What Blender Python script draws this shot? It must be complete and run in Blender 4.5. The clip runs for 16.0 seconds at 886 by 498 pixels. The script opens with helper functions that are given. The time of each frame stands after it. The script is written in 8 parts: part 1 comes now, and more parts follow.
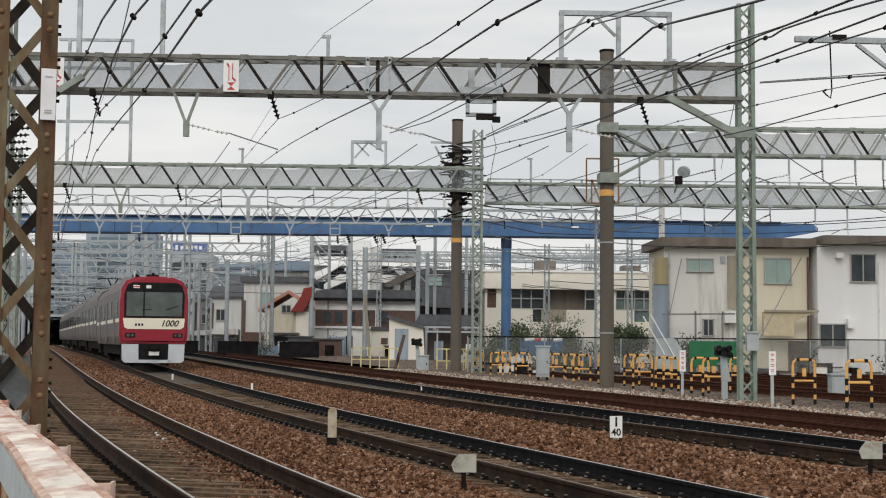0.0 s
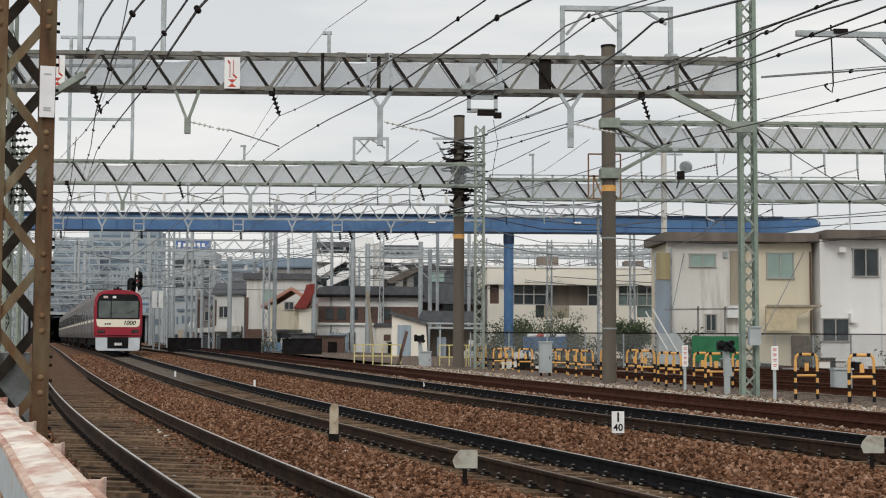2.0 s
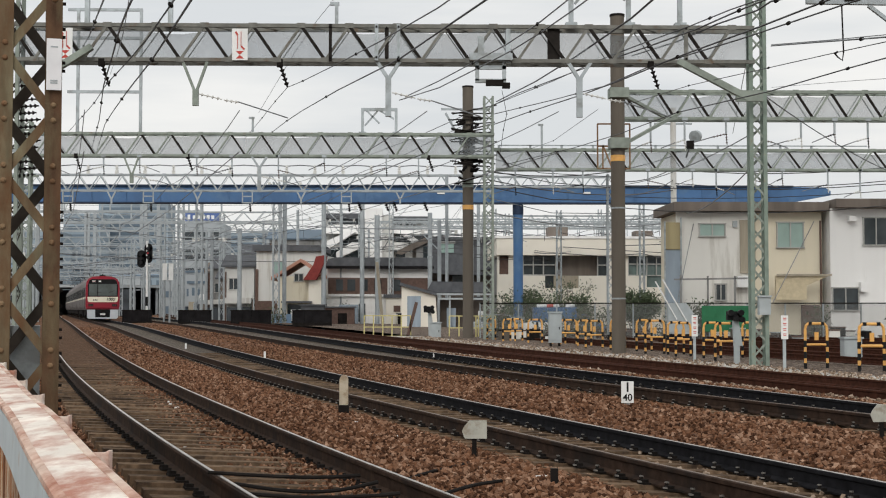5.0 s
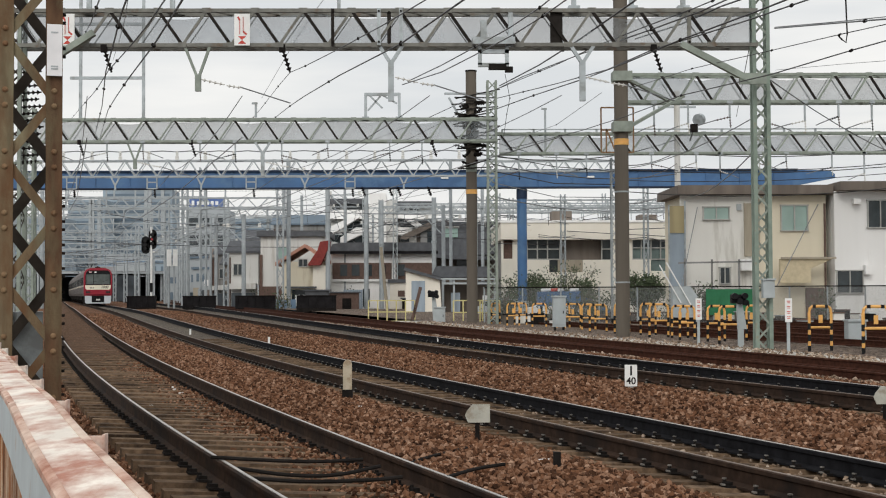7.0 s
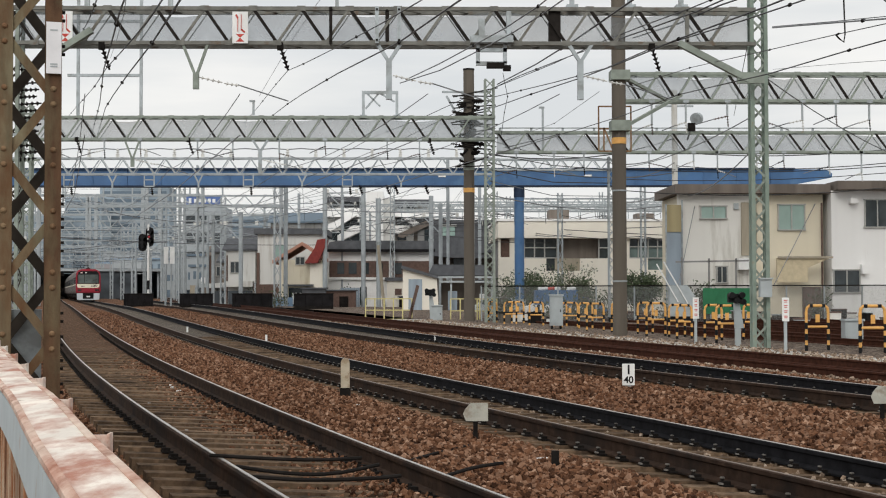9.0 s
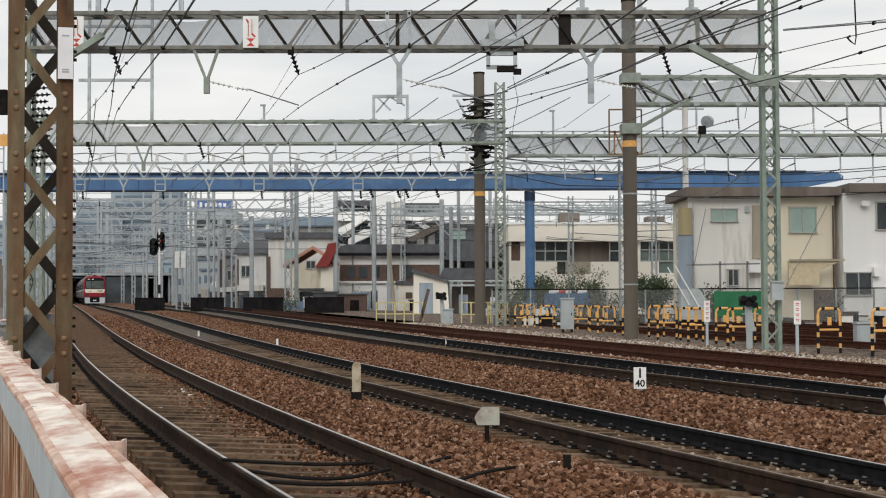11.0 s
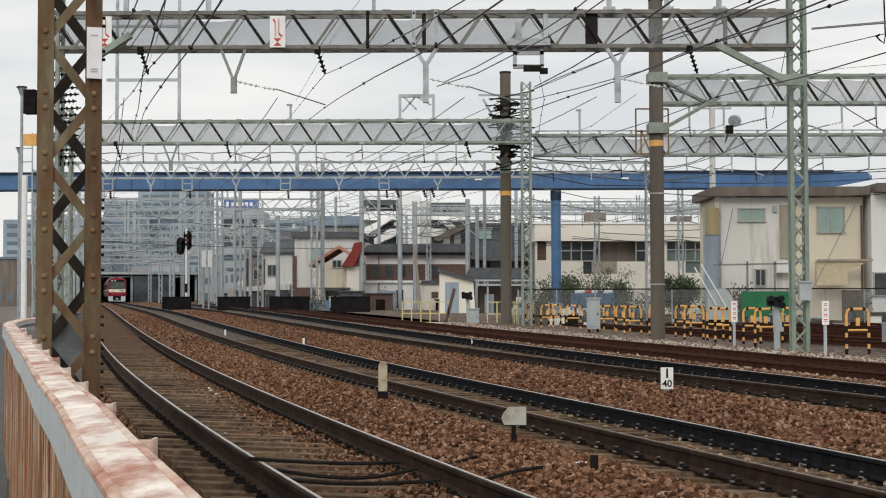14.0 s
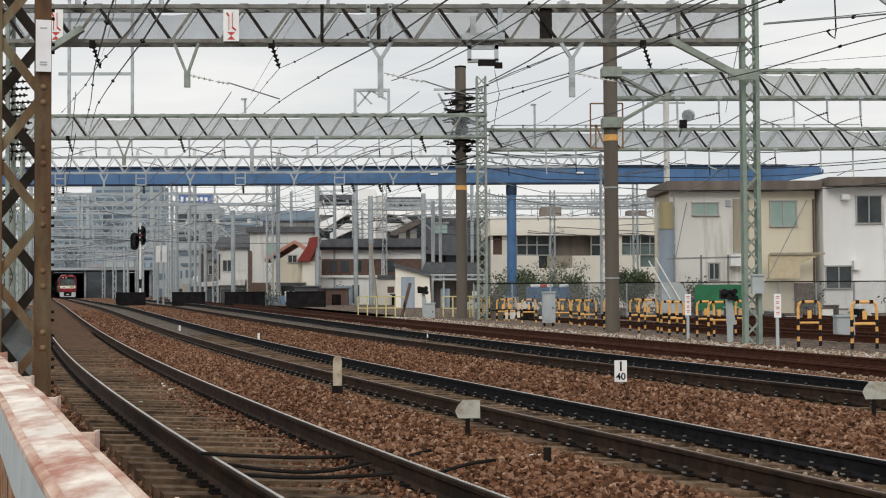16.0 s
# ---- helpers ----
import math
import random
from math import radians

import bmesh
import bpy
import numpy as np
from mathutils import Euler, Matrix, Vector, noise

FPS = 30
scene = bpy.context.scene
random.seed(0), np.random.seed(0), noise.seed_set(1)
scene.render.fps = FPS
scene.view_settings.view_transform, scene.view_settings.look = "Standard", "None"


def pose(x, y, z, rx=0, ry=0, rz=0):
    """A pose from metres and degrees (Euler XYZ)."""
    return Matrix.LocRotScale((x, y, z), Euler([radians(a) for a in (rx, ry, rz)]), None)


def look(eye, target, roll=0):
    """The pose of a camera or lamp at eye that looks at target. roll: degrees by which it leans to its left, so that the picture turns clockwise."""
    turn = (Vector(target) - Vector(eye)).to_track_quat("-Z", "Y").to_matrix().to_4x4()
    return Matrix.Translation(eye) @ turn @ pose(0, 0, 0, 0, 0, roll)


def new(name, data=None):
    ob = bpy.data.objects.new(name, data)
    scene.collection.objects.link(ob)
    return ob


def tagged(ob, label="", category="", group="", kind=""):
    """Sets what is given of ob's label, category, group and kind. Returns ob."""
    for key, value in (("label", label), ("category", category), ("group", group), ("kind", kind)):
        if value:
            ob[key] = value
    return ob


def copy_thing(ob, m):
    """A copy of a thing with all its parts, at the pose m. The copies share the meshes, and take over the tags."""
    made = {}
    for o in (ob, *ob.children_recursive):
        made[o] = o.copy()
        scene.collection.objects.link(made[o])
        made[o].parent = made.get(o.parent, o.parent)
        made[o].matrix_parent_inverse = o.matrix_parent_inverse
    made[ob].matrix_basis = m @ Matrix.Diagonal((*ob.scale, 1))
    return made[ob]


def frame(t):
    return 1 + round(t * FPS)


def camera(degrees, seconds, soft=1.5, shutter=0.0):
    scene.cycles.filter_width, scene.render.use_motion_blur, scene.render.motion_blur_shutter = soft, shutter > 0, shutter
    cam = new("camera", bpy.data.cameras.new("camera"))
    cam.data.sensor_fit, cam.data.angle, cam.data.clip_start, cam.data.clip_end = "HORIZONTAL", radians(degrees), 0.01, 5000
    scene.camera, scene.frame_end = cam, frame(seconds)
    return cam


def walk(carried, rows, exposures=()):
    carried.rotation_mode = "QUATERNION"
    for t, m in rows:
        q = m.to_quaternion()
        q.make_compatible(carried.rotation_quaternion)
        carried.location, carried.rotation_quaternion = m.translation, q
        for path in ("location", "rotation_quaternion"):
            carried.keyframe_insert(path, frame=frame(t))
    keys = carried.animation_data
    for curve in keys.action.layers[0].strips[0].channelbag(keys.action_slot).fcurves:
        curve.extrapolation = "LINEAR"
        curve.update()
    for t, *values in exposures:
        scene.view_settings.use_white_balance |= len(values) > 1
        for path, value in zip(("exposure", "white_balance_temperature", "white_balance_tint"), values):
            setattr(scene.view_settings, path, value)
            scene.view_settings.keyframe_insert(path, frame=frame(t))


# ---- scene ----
# ---- camera ----
H = 1.328
cam = camera(36.18, 16.0, soft=1.1)
walk(cam, [
    (0, look((-0.0269, -0.0295, 1.3256), (1.6528, 49.8251, 4.7453), 0.480)),
    (0.5, look((-0.0254, -0.0340, 1.3240), (1.7545, 49.8277, 4.5865), 0.537)),
    (1, look((-0.0158, -0.0247, 1.3226), (1.6352, 49.8443, 4.5407), 0.406)),
    (1.5, look((-0.0015, -0.0268, 1.3252), (1.5400, 49.8421, 4.5988), 0.312)),
    (2, look((-0.0010, -0.0224, 1.3228), (1.5769, 49.8449, 4.6031), 0.244)),
    (2.5, look((-0.0015, -0.0200, 1.3249), (1.4986, 49.8545, 4.5316), 0.144)),
    (3, look((-0.0040, -0.0194, 1.3234), (1.3949, 49.8653, 4.4157), 0.158)),
    (3.5, look((-0.0058, -0.0241, 1.3232), (1.3756, 49.8780, 4.1284), 0.246)),
    (4, look((-0.0035, -0.0172, 1.3245), (1.3591, 49.8975, 3.9058), 0.138)),
    (6.5, look((0.0283, -0.0058, 1.3197), (1.1180, 49.9510, 3.0907), -0.196)),
    (7, look((0.0298, -0.0034, 1.3182), (1.1026, 49.9578, 2.9682), -0.290)),
    (7.5, look((0.0297, 0.0005, 1.3189), (1.0806, 49.9675, 2.8004), -0.341)),
    (8, look((0.0227, -0.0081, 1.3195), (1.0515, 49.9610, 2.7424), -0.304)),
    (8.5, look((0.0181, -0.0046, 1.3222), (1.1400, 49.9611, 2.7964), -0.220)),
    (9, look((0.0137, -0.0113, 1.3223), (1.1993, 49.9495, 2.9074), -0.145)),
    (11.5, look((0.0069, -0.0081, 1.3275), (0.7186, 49.9573, 3.0446), -0.271)),
    (12, look((0.0051, -0.0064, 1.3233), (0.6541, 49.9634, 2.9352), -0.246)),
    (12.5, look((0.0059, -0.0109, 1.3268), (0.4783, 49.9623, 2.8959), -0.209)),
    (13, look((-0.0009, -0.0033, 1.3254), (0.1905, 49.9665, 3.0533), -0.285)),
    (13.5, look((0.0030, -0.0023, 1.3268), (-0.0543, 49.9662, 3.1003), -0.271)),
    (14, look((-0.0027, 0.0022, 1.3266), (-0.1549, 49.9729, 3.0289), -0.145)),
    (14.5, look((0.0000, 0.0000, 1.3280), (0.0000, 49.9708, 3.0365), -0.057)),
    (15, look((0.0114, -0.0074, 1.3238), (0.5367, 49.9600, 3.0515), -0.148)),
    (15.5, look((0.0223, -0.0054, 1.3202), (1.2255, 49.9522, 2.9907), -0.208)),
    (16, look((0.0245, -0.0027, 1.3175), (1.4837, 49.9535, 2.8168), -0.361)),
], exposures=((0, -0.15), (3.0, -0.12), (7.0, -0.07), (16.0, -0.07)))

# ---- light: bright overcast sky ----
world = bpy.data.worlds.new("overcast")
scene.world = world
world.use_nodes = True
wn, wl = world.node_tree.nodes, world.node_tree.links
bg = wn["Background"]
sky = wn.new("ShaderNodeTexSky")
sky.sky_type = "NISHITA"
sky.sun_disc = False
sky.sun_elevation, sky.sun_rotation = radians(48), radians(150)
sky.air_density, sky.dust_density = 1.0, 6.0
wtc = wn.new("ShaderNodeTexCoord")
wmap = wn.new("ShaderNodeMapping")
wmap.inputs["Scale"].default_value = (1.0, 1.0, 7.0)
cloud = wn.new("ShaderNodeTexNoise")
cloud.inputs["Scale"].default_value = 2.8
cloud.inputs["Detail"].default_value = 5
ramp = wn.new("ShaderNodeValToRGB")
ramp.color_ramp.elements[0].position, ramp.color_ramp.elements[0].color = 0.36, (7.75, 8.0, 8.15, 1)
ramp.color_ramp.elements[1].position, ramp.color_ramp.elements[1].color = 0.64, (10.1, 10.0, 9.7, 1)
wmix = wn.new("ShaderNodeMix")
wmix.data_type = "RGBA"
wmix.inputs["Factor"].default_value = 0.9
wl.new(wtc.outputs["Generated"], wmap.inputs["Vector"])
wl.new(wmap.outputs["Vector"], cloud.inputs["Vector"])
wl.new(cloud.outputs["Fac"], ramp.inputs["Fac"])
wl.new(sky.outputs["Color"], wmix.inputs["A"])
wl.new(ramp.outputs["Color"], wmix.inputs["B"])
wl.new(wmix.outputs["Result"], bg.inputs["Color"])
bg.inputs["Strength"].default_value = 0.105
sun = new("sun", bpy.data.lights.new("sun", "SUN"))
sun.data.energy, sun.data.angle, sun.data.color = 1.35, radians(35), (1.0, 0.96, 0.90)
sun.matrix_world = look((-14, -32, 34), (0, 20, 0))


# ---- materials ----
def mat(name, color, rough=0.6, metal=0.0, vary=0.25, scale=6.0, stain=None, stain_scale=1.5, stain_cut=0.55, bump=0.15, bump_scale=40.0, rand=0.0, streak=False, alpha=1.0, soft_stain=1.0):
    """Colour with grain, stains of another colour, and fine relief."""
    m = bpy.data.materials.new(name)
    m.use_nodes = True
    n, l = m.node_tree.nodes, m.node_tree.links
    b = n["Principled BSDF"]
    b.inputs["Roughness"].default_value, b.inputs["Metallic"].default_value = rough, metal
    if rough > 0.55:
        b.inputs["Specular IOR Level"].default_value = 0.22
    geo = n.new("ShaderNodeNewGeometry")
    src = geo.outputs["Position"]
    if streak:
        mp = n.new("ShaderNodeMapping")
        mp.inputs["Scale"].default_value = (1, 1, 0.12) if streak is True else streak
        l.new(src, mp.inputs["Vector"])
        src = mp.outputs["Vector"]
    t1 = n.new("ShaderNodeTexNoise")
    t1.inputs["Scale"].default_value, t1.inputs["Detail"].default_value = scale, 6
    l.new(src, t1.inputs["Vector"])
    r1 = n.new("ShaderNodeValToRGB")
    lo = [c * (1 - vary) for c in color]
    hi = [min(1, c * (1 + vary)) for c in color]
    r1.color_ramp.elements[0].position, r1.color_ramp.elements[0].color = 0.3, (*lo, 1)
    r1.color_ramp.elements[1].position, r1.color_ramp.elements[1].color = 0.7, (*hi, 1)
    l.new(t1.outputs["Fac"], r1.inputs["Fac"])
    out = r1.outputs["Color"]
    if stain:
        t2 = n.new("ShaderNodeTexNoise")
        t2.inputs["Scale"].default_value, t2.inputs["Detail"].default_value, t2.inputs["Roughness"].default_value = stain_scale, 8, 0.65
        l.new(src, t2.inputs["Vector"])
        r2 = n.new("ShaderNodeValToRGB")
        r2.color_ramp.elements[0].position, r2.color_ramp.elements[1].position = stain_cut - 0.06 * soft_stain, stain_cut + 0.08 * soft_stain
        l.new(t2.outputs["Fac"], r2.inputs["Fac"])
        mx = n.new("ShaderNodeMix")
        mx.data_type = "RGBA"
        mx.inputs["B"].default_value = (*stain, 1)
        l.new(r2.outputs["Color"], mx.inputs["Factor"])
        l.new(out, mx.inputs["A"])
        out = mx.outputs["Result"]
    if rand:
        oi = n.new("ShaderNodeObjectInfo")
        mr = n.new("ShaderNodeMapRange")
        mr.inputs["To Min"].default_value, mr.inputs["To Max"].default_value = 1 - rand, 1 + rand
        l.new(oi.outputs["Random"], mr.inputs["Value"])
        hs = n.new("ShaderNodeHueSaturation")
        l.new(mr.outputs["Result"], hs.inputs["Value"])
        l.new(out, hs.inputs["Color"])
        out = hs.outputs["Color"]
    l.new(out, b.inputs["Base Color"])
    if bump:
        t3 = n.new("ShaderNodeTexNoise")
        t3.inputs["Scale"].default_value, t3.inputs["Detail"].default_value = bump_scale, 4
        l.new(geo.outputs["Position"], t3.inputs["Vector"])
        bp = n.new("ShaderNodeBump")
        bp.inputs["Strength"].default_value, bp.inputs["Distance"].default_value = bump, 0.01
        l.new(t3.outputs["Fac"], bp.inputs["Height"])
        l.new(bp.outputs["Normal"], b.inputs["Normal"])
    if alpha < 1:
        b.inputs["Alpha"].default_value = alpha
    return m


def glow(name, color, strength):
    m = bpy.data.materials.new(name)
    m.use_nodes = True
    b = m.node_tree.nodes["Principled BSDF"]
    b.inputs["Base Color"].default_value = (*color, 1)
    b.inputs["Emission Color"].default_value = (*color, 1)
    b.inputs["Emission Strength"].default_value = strength
    return m


def ballast_mat(name, a, b_, c, scale=16.0):
    m = bpy.data.materials.new(name)
    m.use_nodes = True
    n, l = m.node_tree.nodes, m.node_tree.links
    b = n["Principled BSDF"]
    b.inputs["Roughness"].default_value = 0.95
    b.inputs["Specular IOR Level"].default_value = 0.2
    geo = n.new("ShaderNodeNewGeometry")
    v = n.new("ShaderNodeTexVoronoi")
    v.inputs["Scale"].default_value = scale
    l.new(geo.outputs["Position"], v.inputs["Vector"])
    sep = n.new("ShaderNodeSeparateColor")
    l.new(v.outputs["Color"], sep.inputs["Color"])
    r = n.new("ShaderNodeValToRGB")
    r.color_ramp.elements[0].color, r.color_ramp.elements[1].color = (*a, 1), (*c, 1)
    e = r.color_ramp.elements.new(0.55)
    e.color = (*b_, 1)
    l.new(sep.outputs["Red"], r.inputs["Fac"])
    big = n.new("ShaderNodeTexNoise")
    big.inputs["Scale"].default_value, big.inputs["Detail"].default_value = 0.5, 5
    l.new(geo.outputs["Position"], big.inputs["Vector"])
    hs = n.new("ShaderNodeHueSaturation")
    mr = n.new("ShaderNodeMapRange")
    mr.inputs["To Min"].default_value, mr.inputs["To Max"].default_value = 0.65, 1.35
    l.new(big.outputs["Fac"], mr.inputs["Value"])
    l.new(mr.outputs["Result"], hs.inputs["Value"])
    l.new(r.outputs["Color"], hs.inputs["Color"])
    l.new(hs.outputs["Color"], b.inputs["Base Color"])
    bp = n.new("ShaderNodeBump")
    bp.inputs["Strength"].default_value, bp.inputs["Distance"].default_value = 0.9, 0.03
    l.new(v.outputs["Distance"], bp.inputs["Height"])
    bp.invert = True
    l.new(bp.outputs["Normal"], b.inputs["Normal"])
    return m


def stone_mat(name, a, b_, c):
    """Stones of one mesh, each in its own shade."""
    m = bpy.data.materials.new(name)
    m.use_nodes = True
    n, l = m.node_tree.nodes, m.node_tree.links
    b = n["Principled BSDF"]
    b.inputs["Roughness"].default_value = 0.92
    b.inputs["Specular IOR Level"].default_value = 0.25
    geo = n.new("ShaderNodeNewGeometry")
    r = n.new("ShaderNodeValToRGB")
    r.color_ramp.elements[0].color, r.color_ramp.elements[1].color = (*a, 1), (*c, 1)
    e = r.color_ramp.elements.new(0.6)
    e.color = (*b_, 1)
    e = r.color_ramp.elements.new(0.93)
    e.color = (*[0.5 * (x + y) for x, y in zip(b_, c)], 1)
    l.new(geo.outputs["Random Per Island"], r.inputs["Fac"])
    t = n.new("ShaderNodeTexNoise")
    t.inputs["Scale"].default_value = 30
    l.new(geo.outputs["Position"], t.inputs["Vector"])
    hs = n.new("ShaderNodeHueSaturation")
    mr = n.new("ShaderNodeMapRange")
    mr.inputs["To Min"].default_value, mr.inputs["To Max"].default_value = 0.6, 1.4
    l.new(t.outputs["Fac"], mr.inputs["Value"])
    l.new(mr.outputs["Result"], hs.inputs["Value"])
    l.new(r.outputs["Color"], hs.inputs["Color"])
    l.new(hs.outputs["Color"], b.inputs["Base Color"])
    return m


M_BALLAST = ballast_mat("brown_ballast", (0.05, 0.024, 0.014), (0.155, 0.076, 0.044), (0.26, 0.155, 0.10))
M_BEDDING = ballast_mat("dusty_ballast", (0.05, 0.027, 0.016), (0.11, 0.062, 0.038), (0.19, 0.122, 0.08), 26)
M_BEDGREY = ballast_mat("grey_dusty_ballast", (0.045, 0.036, 0.028), (0.105, 0.086, 0.068), (0.20, 0.17, 0.14), 24)
M_YARD = ballast_mat("yard_ballast", (0.045, 0.032, 0.025), (0.125, 0.09, 0.068), (0.28, 0.23, 0.19), 14)
M_PALE = ballast_mat("pale_gravel", (0.26, 0.24, 0.21), (0.46, 0.44, 0.40), (0.62, 0.60, 0.57))
M_EARTH = mat("packed_earth", (0.16, 0.14, 0.12), 0.95, vary=0.35, scale=0.8, stain=(0.22, 0.2, 0.18), bump=0.4)
M_STONE = stone_mat("ballast_stones", (0.036, 0.017, 0.010), (0.178, 0.087, 0.049), (0.38, 0.245, 0.17))
M_STONEP = stone_mat("pale_stones", (0.11, 0.08, 0.058), (0.30, 0.22, 0.16), (0.54, 0.45, 0.37))
M_ASPHALT = mat("asphalt", (0.10, 0.10, 0.10), 0.9, vary=0.2, scale=3, bump=0.5, bump_scale=120)
M_RAILDARK = mat("dark_rail_steel", (0.012, 0.012, 0.014), 0.85, vary=0.4, scale=10, bump=0.2)
M_RAIL = mat("rusty_rail", (0.040, 0.025, 0.018), 0.85, vary=0.4, scale=10, stain=(0.022, 0.017, 0.015), bump=0.2)
M_RAILRUST = mat("red_rust_rail", (0.055, 0.022, 0.014), 0.85, vary=0.4, scale=8, bump=0.25)
M_RAILDULL = mat("dull_rail_head", (0.22, 0.17, 0.14), 0.5, 0.7, vary=0.2, scale=10, bump=0.05)
M_RAILTOP = mat("polished_rail_head", (0.56, 0.53, 0.50), 0.42, 1.0, vary=0.15, scale=14, bump=0.05)
M_SLEEPER = mat("weathered_sleeper", (0.155, 0.105, 0.068), 0.9, vary=0.4, scale=14, stain=(0.06, 0.042, 0.03), stain_scale=4, bump=0.5, rand=0.3)
M_DARK = mat("dark_iron", (0.014, 0.012, 0.011), 0.8, vary=0.4, bump=0.2)
M_CLIP = mat("grey_iron_clip", (0.19, 0.18, 0.165), 0.45, 0.3, vary=0.4, scale=20)
M_GALV = mat("galvanised_steel", (0.36, 0.40, 0.42), 0.5, 0.3, vary=0.15, scale=3, stain=(0.25, 0.27, 0.27), stain_scale=2)
M_GALVFAR = mat("weathered_grey_steel", (0.36, 0.395, 0.415), 0.6, 0.1, vary=0.15, scale=2)
M_GREEN = mat("grey_green_paint", (0.25, 0.285, 0.25), 0.6, vary=0.18, scale=4, stain=(0.2, 0.15, 0.1), stain_scale=3, stain_cut=0.68)
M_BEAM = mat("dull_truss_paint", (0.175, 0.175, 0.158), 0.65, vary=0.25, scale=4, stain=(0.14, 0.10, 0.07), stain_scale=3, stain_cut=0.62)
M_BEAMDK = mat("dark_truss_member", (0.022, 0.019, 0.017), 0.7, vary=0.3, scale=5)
M_LGREEN = mat("pale_green_mast_paint", (0.215, 0.27, 0.23), 0.6, vary=0.15, scale=4, stain=(0.25, 0.2, 0.14), stain_scale=4, stain_cut=0.66)
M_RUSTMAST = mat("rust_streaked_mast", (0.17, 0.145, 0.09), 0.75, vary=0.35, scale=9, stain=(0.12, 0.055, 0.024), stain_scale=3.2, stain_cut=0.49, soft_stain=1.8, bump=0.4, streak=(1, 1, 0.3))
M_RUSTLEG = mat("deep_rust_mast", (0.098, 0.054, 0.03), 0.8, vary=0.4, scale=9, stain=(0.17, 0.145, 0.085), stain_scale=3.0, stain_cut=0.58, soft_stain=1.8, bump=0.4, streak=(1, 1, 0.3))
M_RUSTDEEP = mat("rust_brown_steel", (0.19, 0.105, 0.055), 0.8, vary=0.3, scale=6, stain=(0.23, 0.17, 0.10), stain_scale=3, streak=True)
# darker lattice steel, with the shade of inner bars put into the colour
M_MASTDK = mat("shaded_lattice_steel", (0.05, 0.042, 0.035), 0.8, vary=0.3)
M_NET = mat("grey_netting", (0.235, 0.26, 0.275), 0.9, vary=0.3, scale=1.1, bump=0, alpha=0.56)
M_CONC = mat("brown_concrete_pole", (0.13, 0.113, 0.093), 0.85, vary=0.15, scale=3, stain=(0.11, 0.095, 0.08), streak=True)
M_CONCL = mat("pale_concrete", (0.50, 0.44, 0.34), 0.85, vary=0.2, scale=12, stain=(0.33, 0.26, 0.18), stain_scale=6)
M_BLUE = mat("blue_girder_paint", (0.045, 0.125, 0.275), 0.5, vary=0.18, scale=0.8, stain=(0.07, 0.16, 0.30), stain_scale=0.7, bump=0.05)
M_NAVY = mat("dark_navy_edge", (0.02, 0.035, 0.07), 0.6)
M_WHITE = mat("white_paint", (0.78, 0.79, 0.78), 0.5, vary=0.06, scale=4, stain=(0.6, 0.58, 0.54), stain_scale=3, stain_cut=0.66)
M_PAPER = mat("white_sheet", (0.78, 0.78, 0.80), 0.6, vary=0.06)
M_RED = mat("red_print", (0.52, 0.07, 0.055), 0.6, vary=0.1)
M_BLACK = mat("black_paint", (0.015, 0.015, 0.016), 0.5, vary=0.3)
M_YEL = mat("orange_yellow_paint", (0.72, 0.385, 0.105), 0.5, vary=0.12, scale=6, stain=(0.45, 0.2, 0.03), stain_scale=8, stain_cut=0.66)
M_PYEL = mat("faded_yellow_paint", (0.62, 0.55, 0.26), 0.6, vary=0.15)
M_FENCEW = mat("peeling_white_paint", (0.84, 0.77, 0.69), 0.6, vary=0.12, scale=9, streak=(1.3, 0.5, 1.0), stain=(0.43, 0.19, 0.13), stain_scale=6.5, stain_cut=0.51, soft_stain=1.7, bump=0.35, bump_scale=60)
M_FENCEE = mat("rust_edged_paint", (0.40, 0.17, 0.11), 0.75, vary=0.3, scale=14, stain=(0.78, 0.68, 0.58), stain_scale=7, stain_cut=0.5, soft_stain=2.4, bump=0.5, bump_scale=70, streak=(1.6, 0.3, 1.0))
M_FENCEG = mat("grey_painted_steel", (0.48, 0.52, 0.53), 0.5, vary=0.1, scale=6, stain=(0.38, 0.25, 0.17), stain_scale=7, stain_cut=0.64)
M_FENCER = mat("rusted_slat", (0.27, 0.115, 0.05), 0.8, vary=0.5, scale=12, stain=(0.58, 0.48, 0.36), stain_scale=14, stain_cut=0.55, rand=0.35, streak=True)
M_HBEIGE = mat("beige_render", (0.74, 0.68, 0.54), 0.85, vary=0.05, scale=1.2, stain=(0.50, 0.42, 0.29), stain_scale=0.9, stain_cut=0.66, streak=True)
M_HGREYD = mat("soot_grey_render", (0.26, 0.26, 0.255), 0.85, vary=0.15, scale=1, stain=(0.16, 0.15, 0.14), stain_scale=0.8, stain_cut=0.58, streak=True)
M_BOXB = mat("blue_grey_sheet", (0.30, 0.36, 0.42), 0.6, vary=0.12, scale=3, streak=True)
M_OCHRE = mat("ochre_scaffold_net", (0.34, 0.29, 0.17), 0.9, vary=0.2, scale=2, streak=True)
# near-black grey that stands for shade below the canopy and in porches
M_STN = mat("shade_dark_panel", (0.065, 0.075, 0.085), 0.8, vary=0.4, scale=0.4)
M_HOLD = mat("weathered_white_render", (0.62, 0.62, 0.60), 0.85, vary=0.06, scale=1, stain=(0.42, 0.40, 0.36), stain_scale=0.8, stain_cut=0.6, streak=True)
M_HWHITE = mat("white_render", (0.84, 0.84, 0.83), 0.85, vary=0.04, scale=1, stain=(0.63, 0.62, 0.6), stain_scale=0.8, stain_cut=0.66, streak=True)
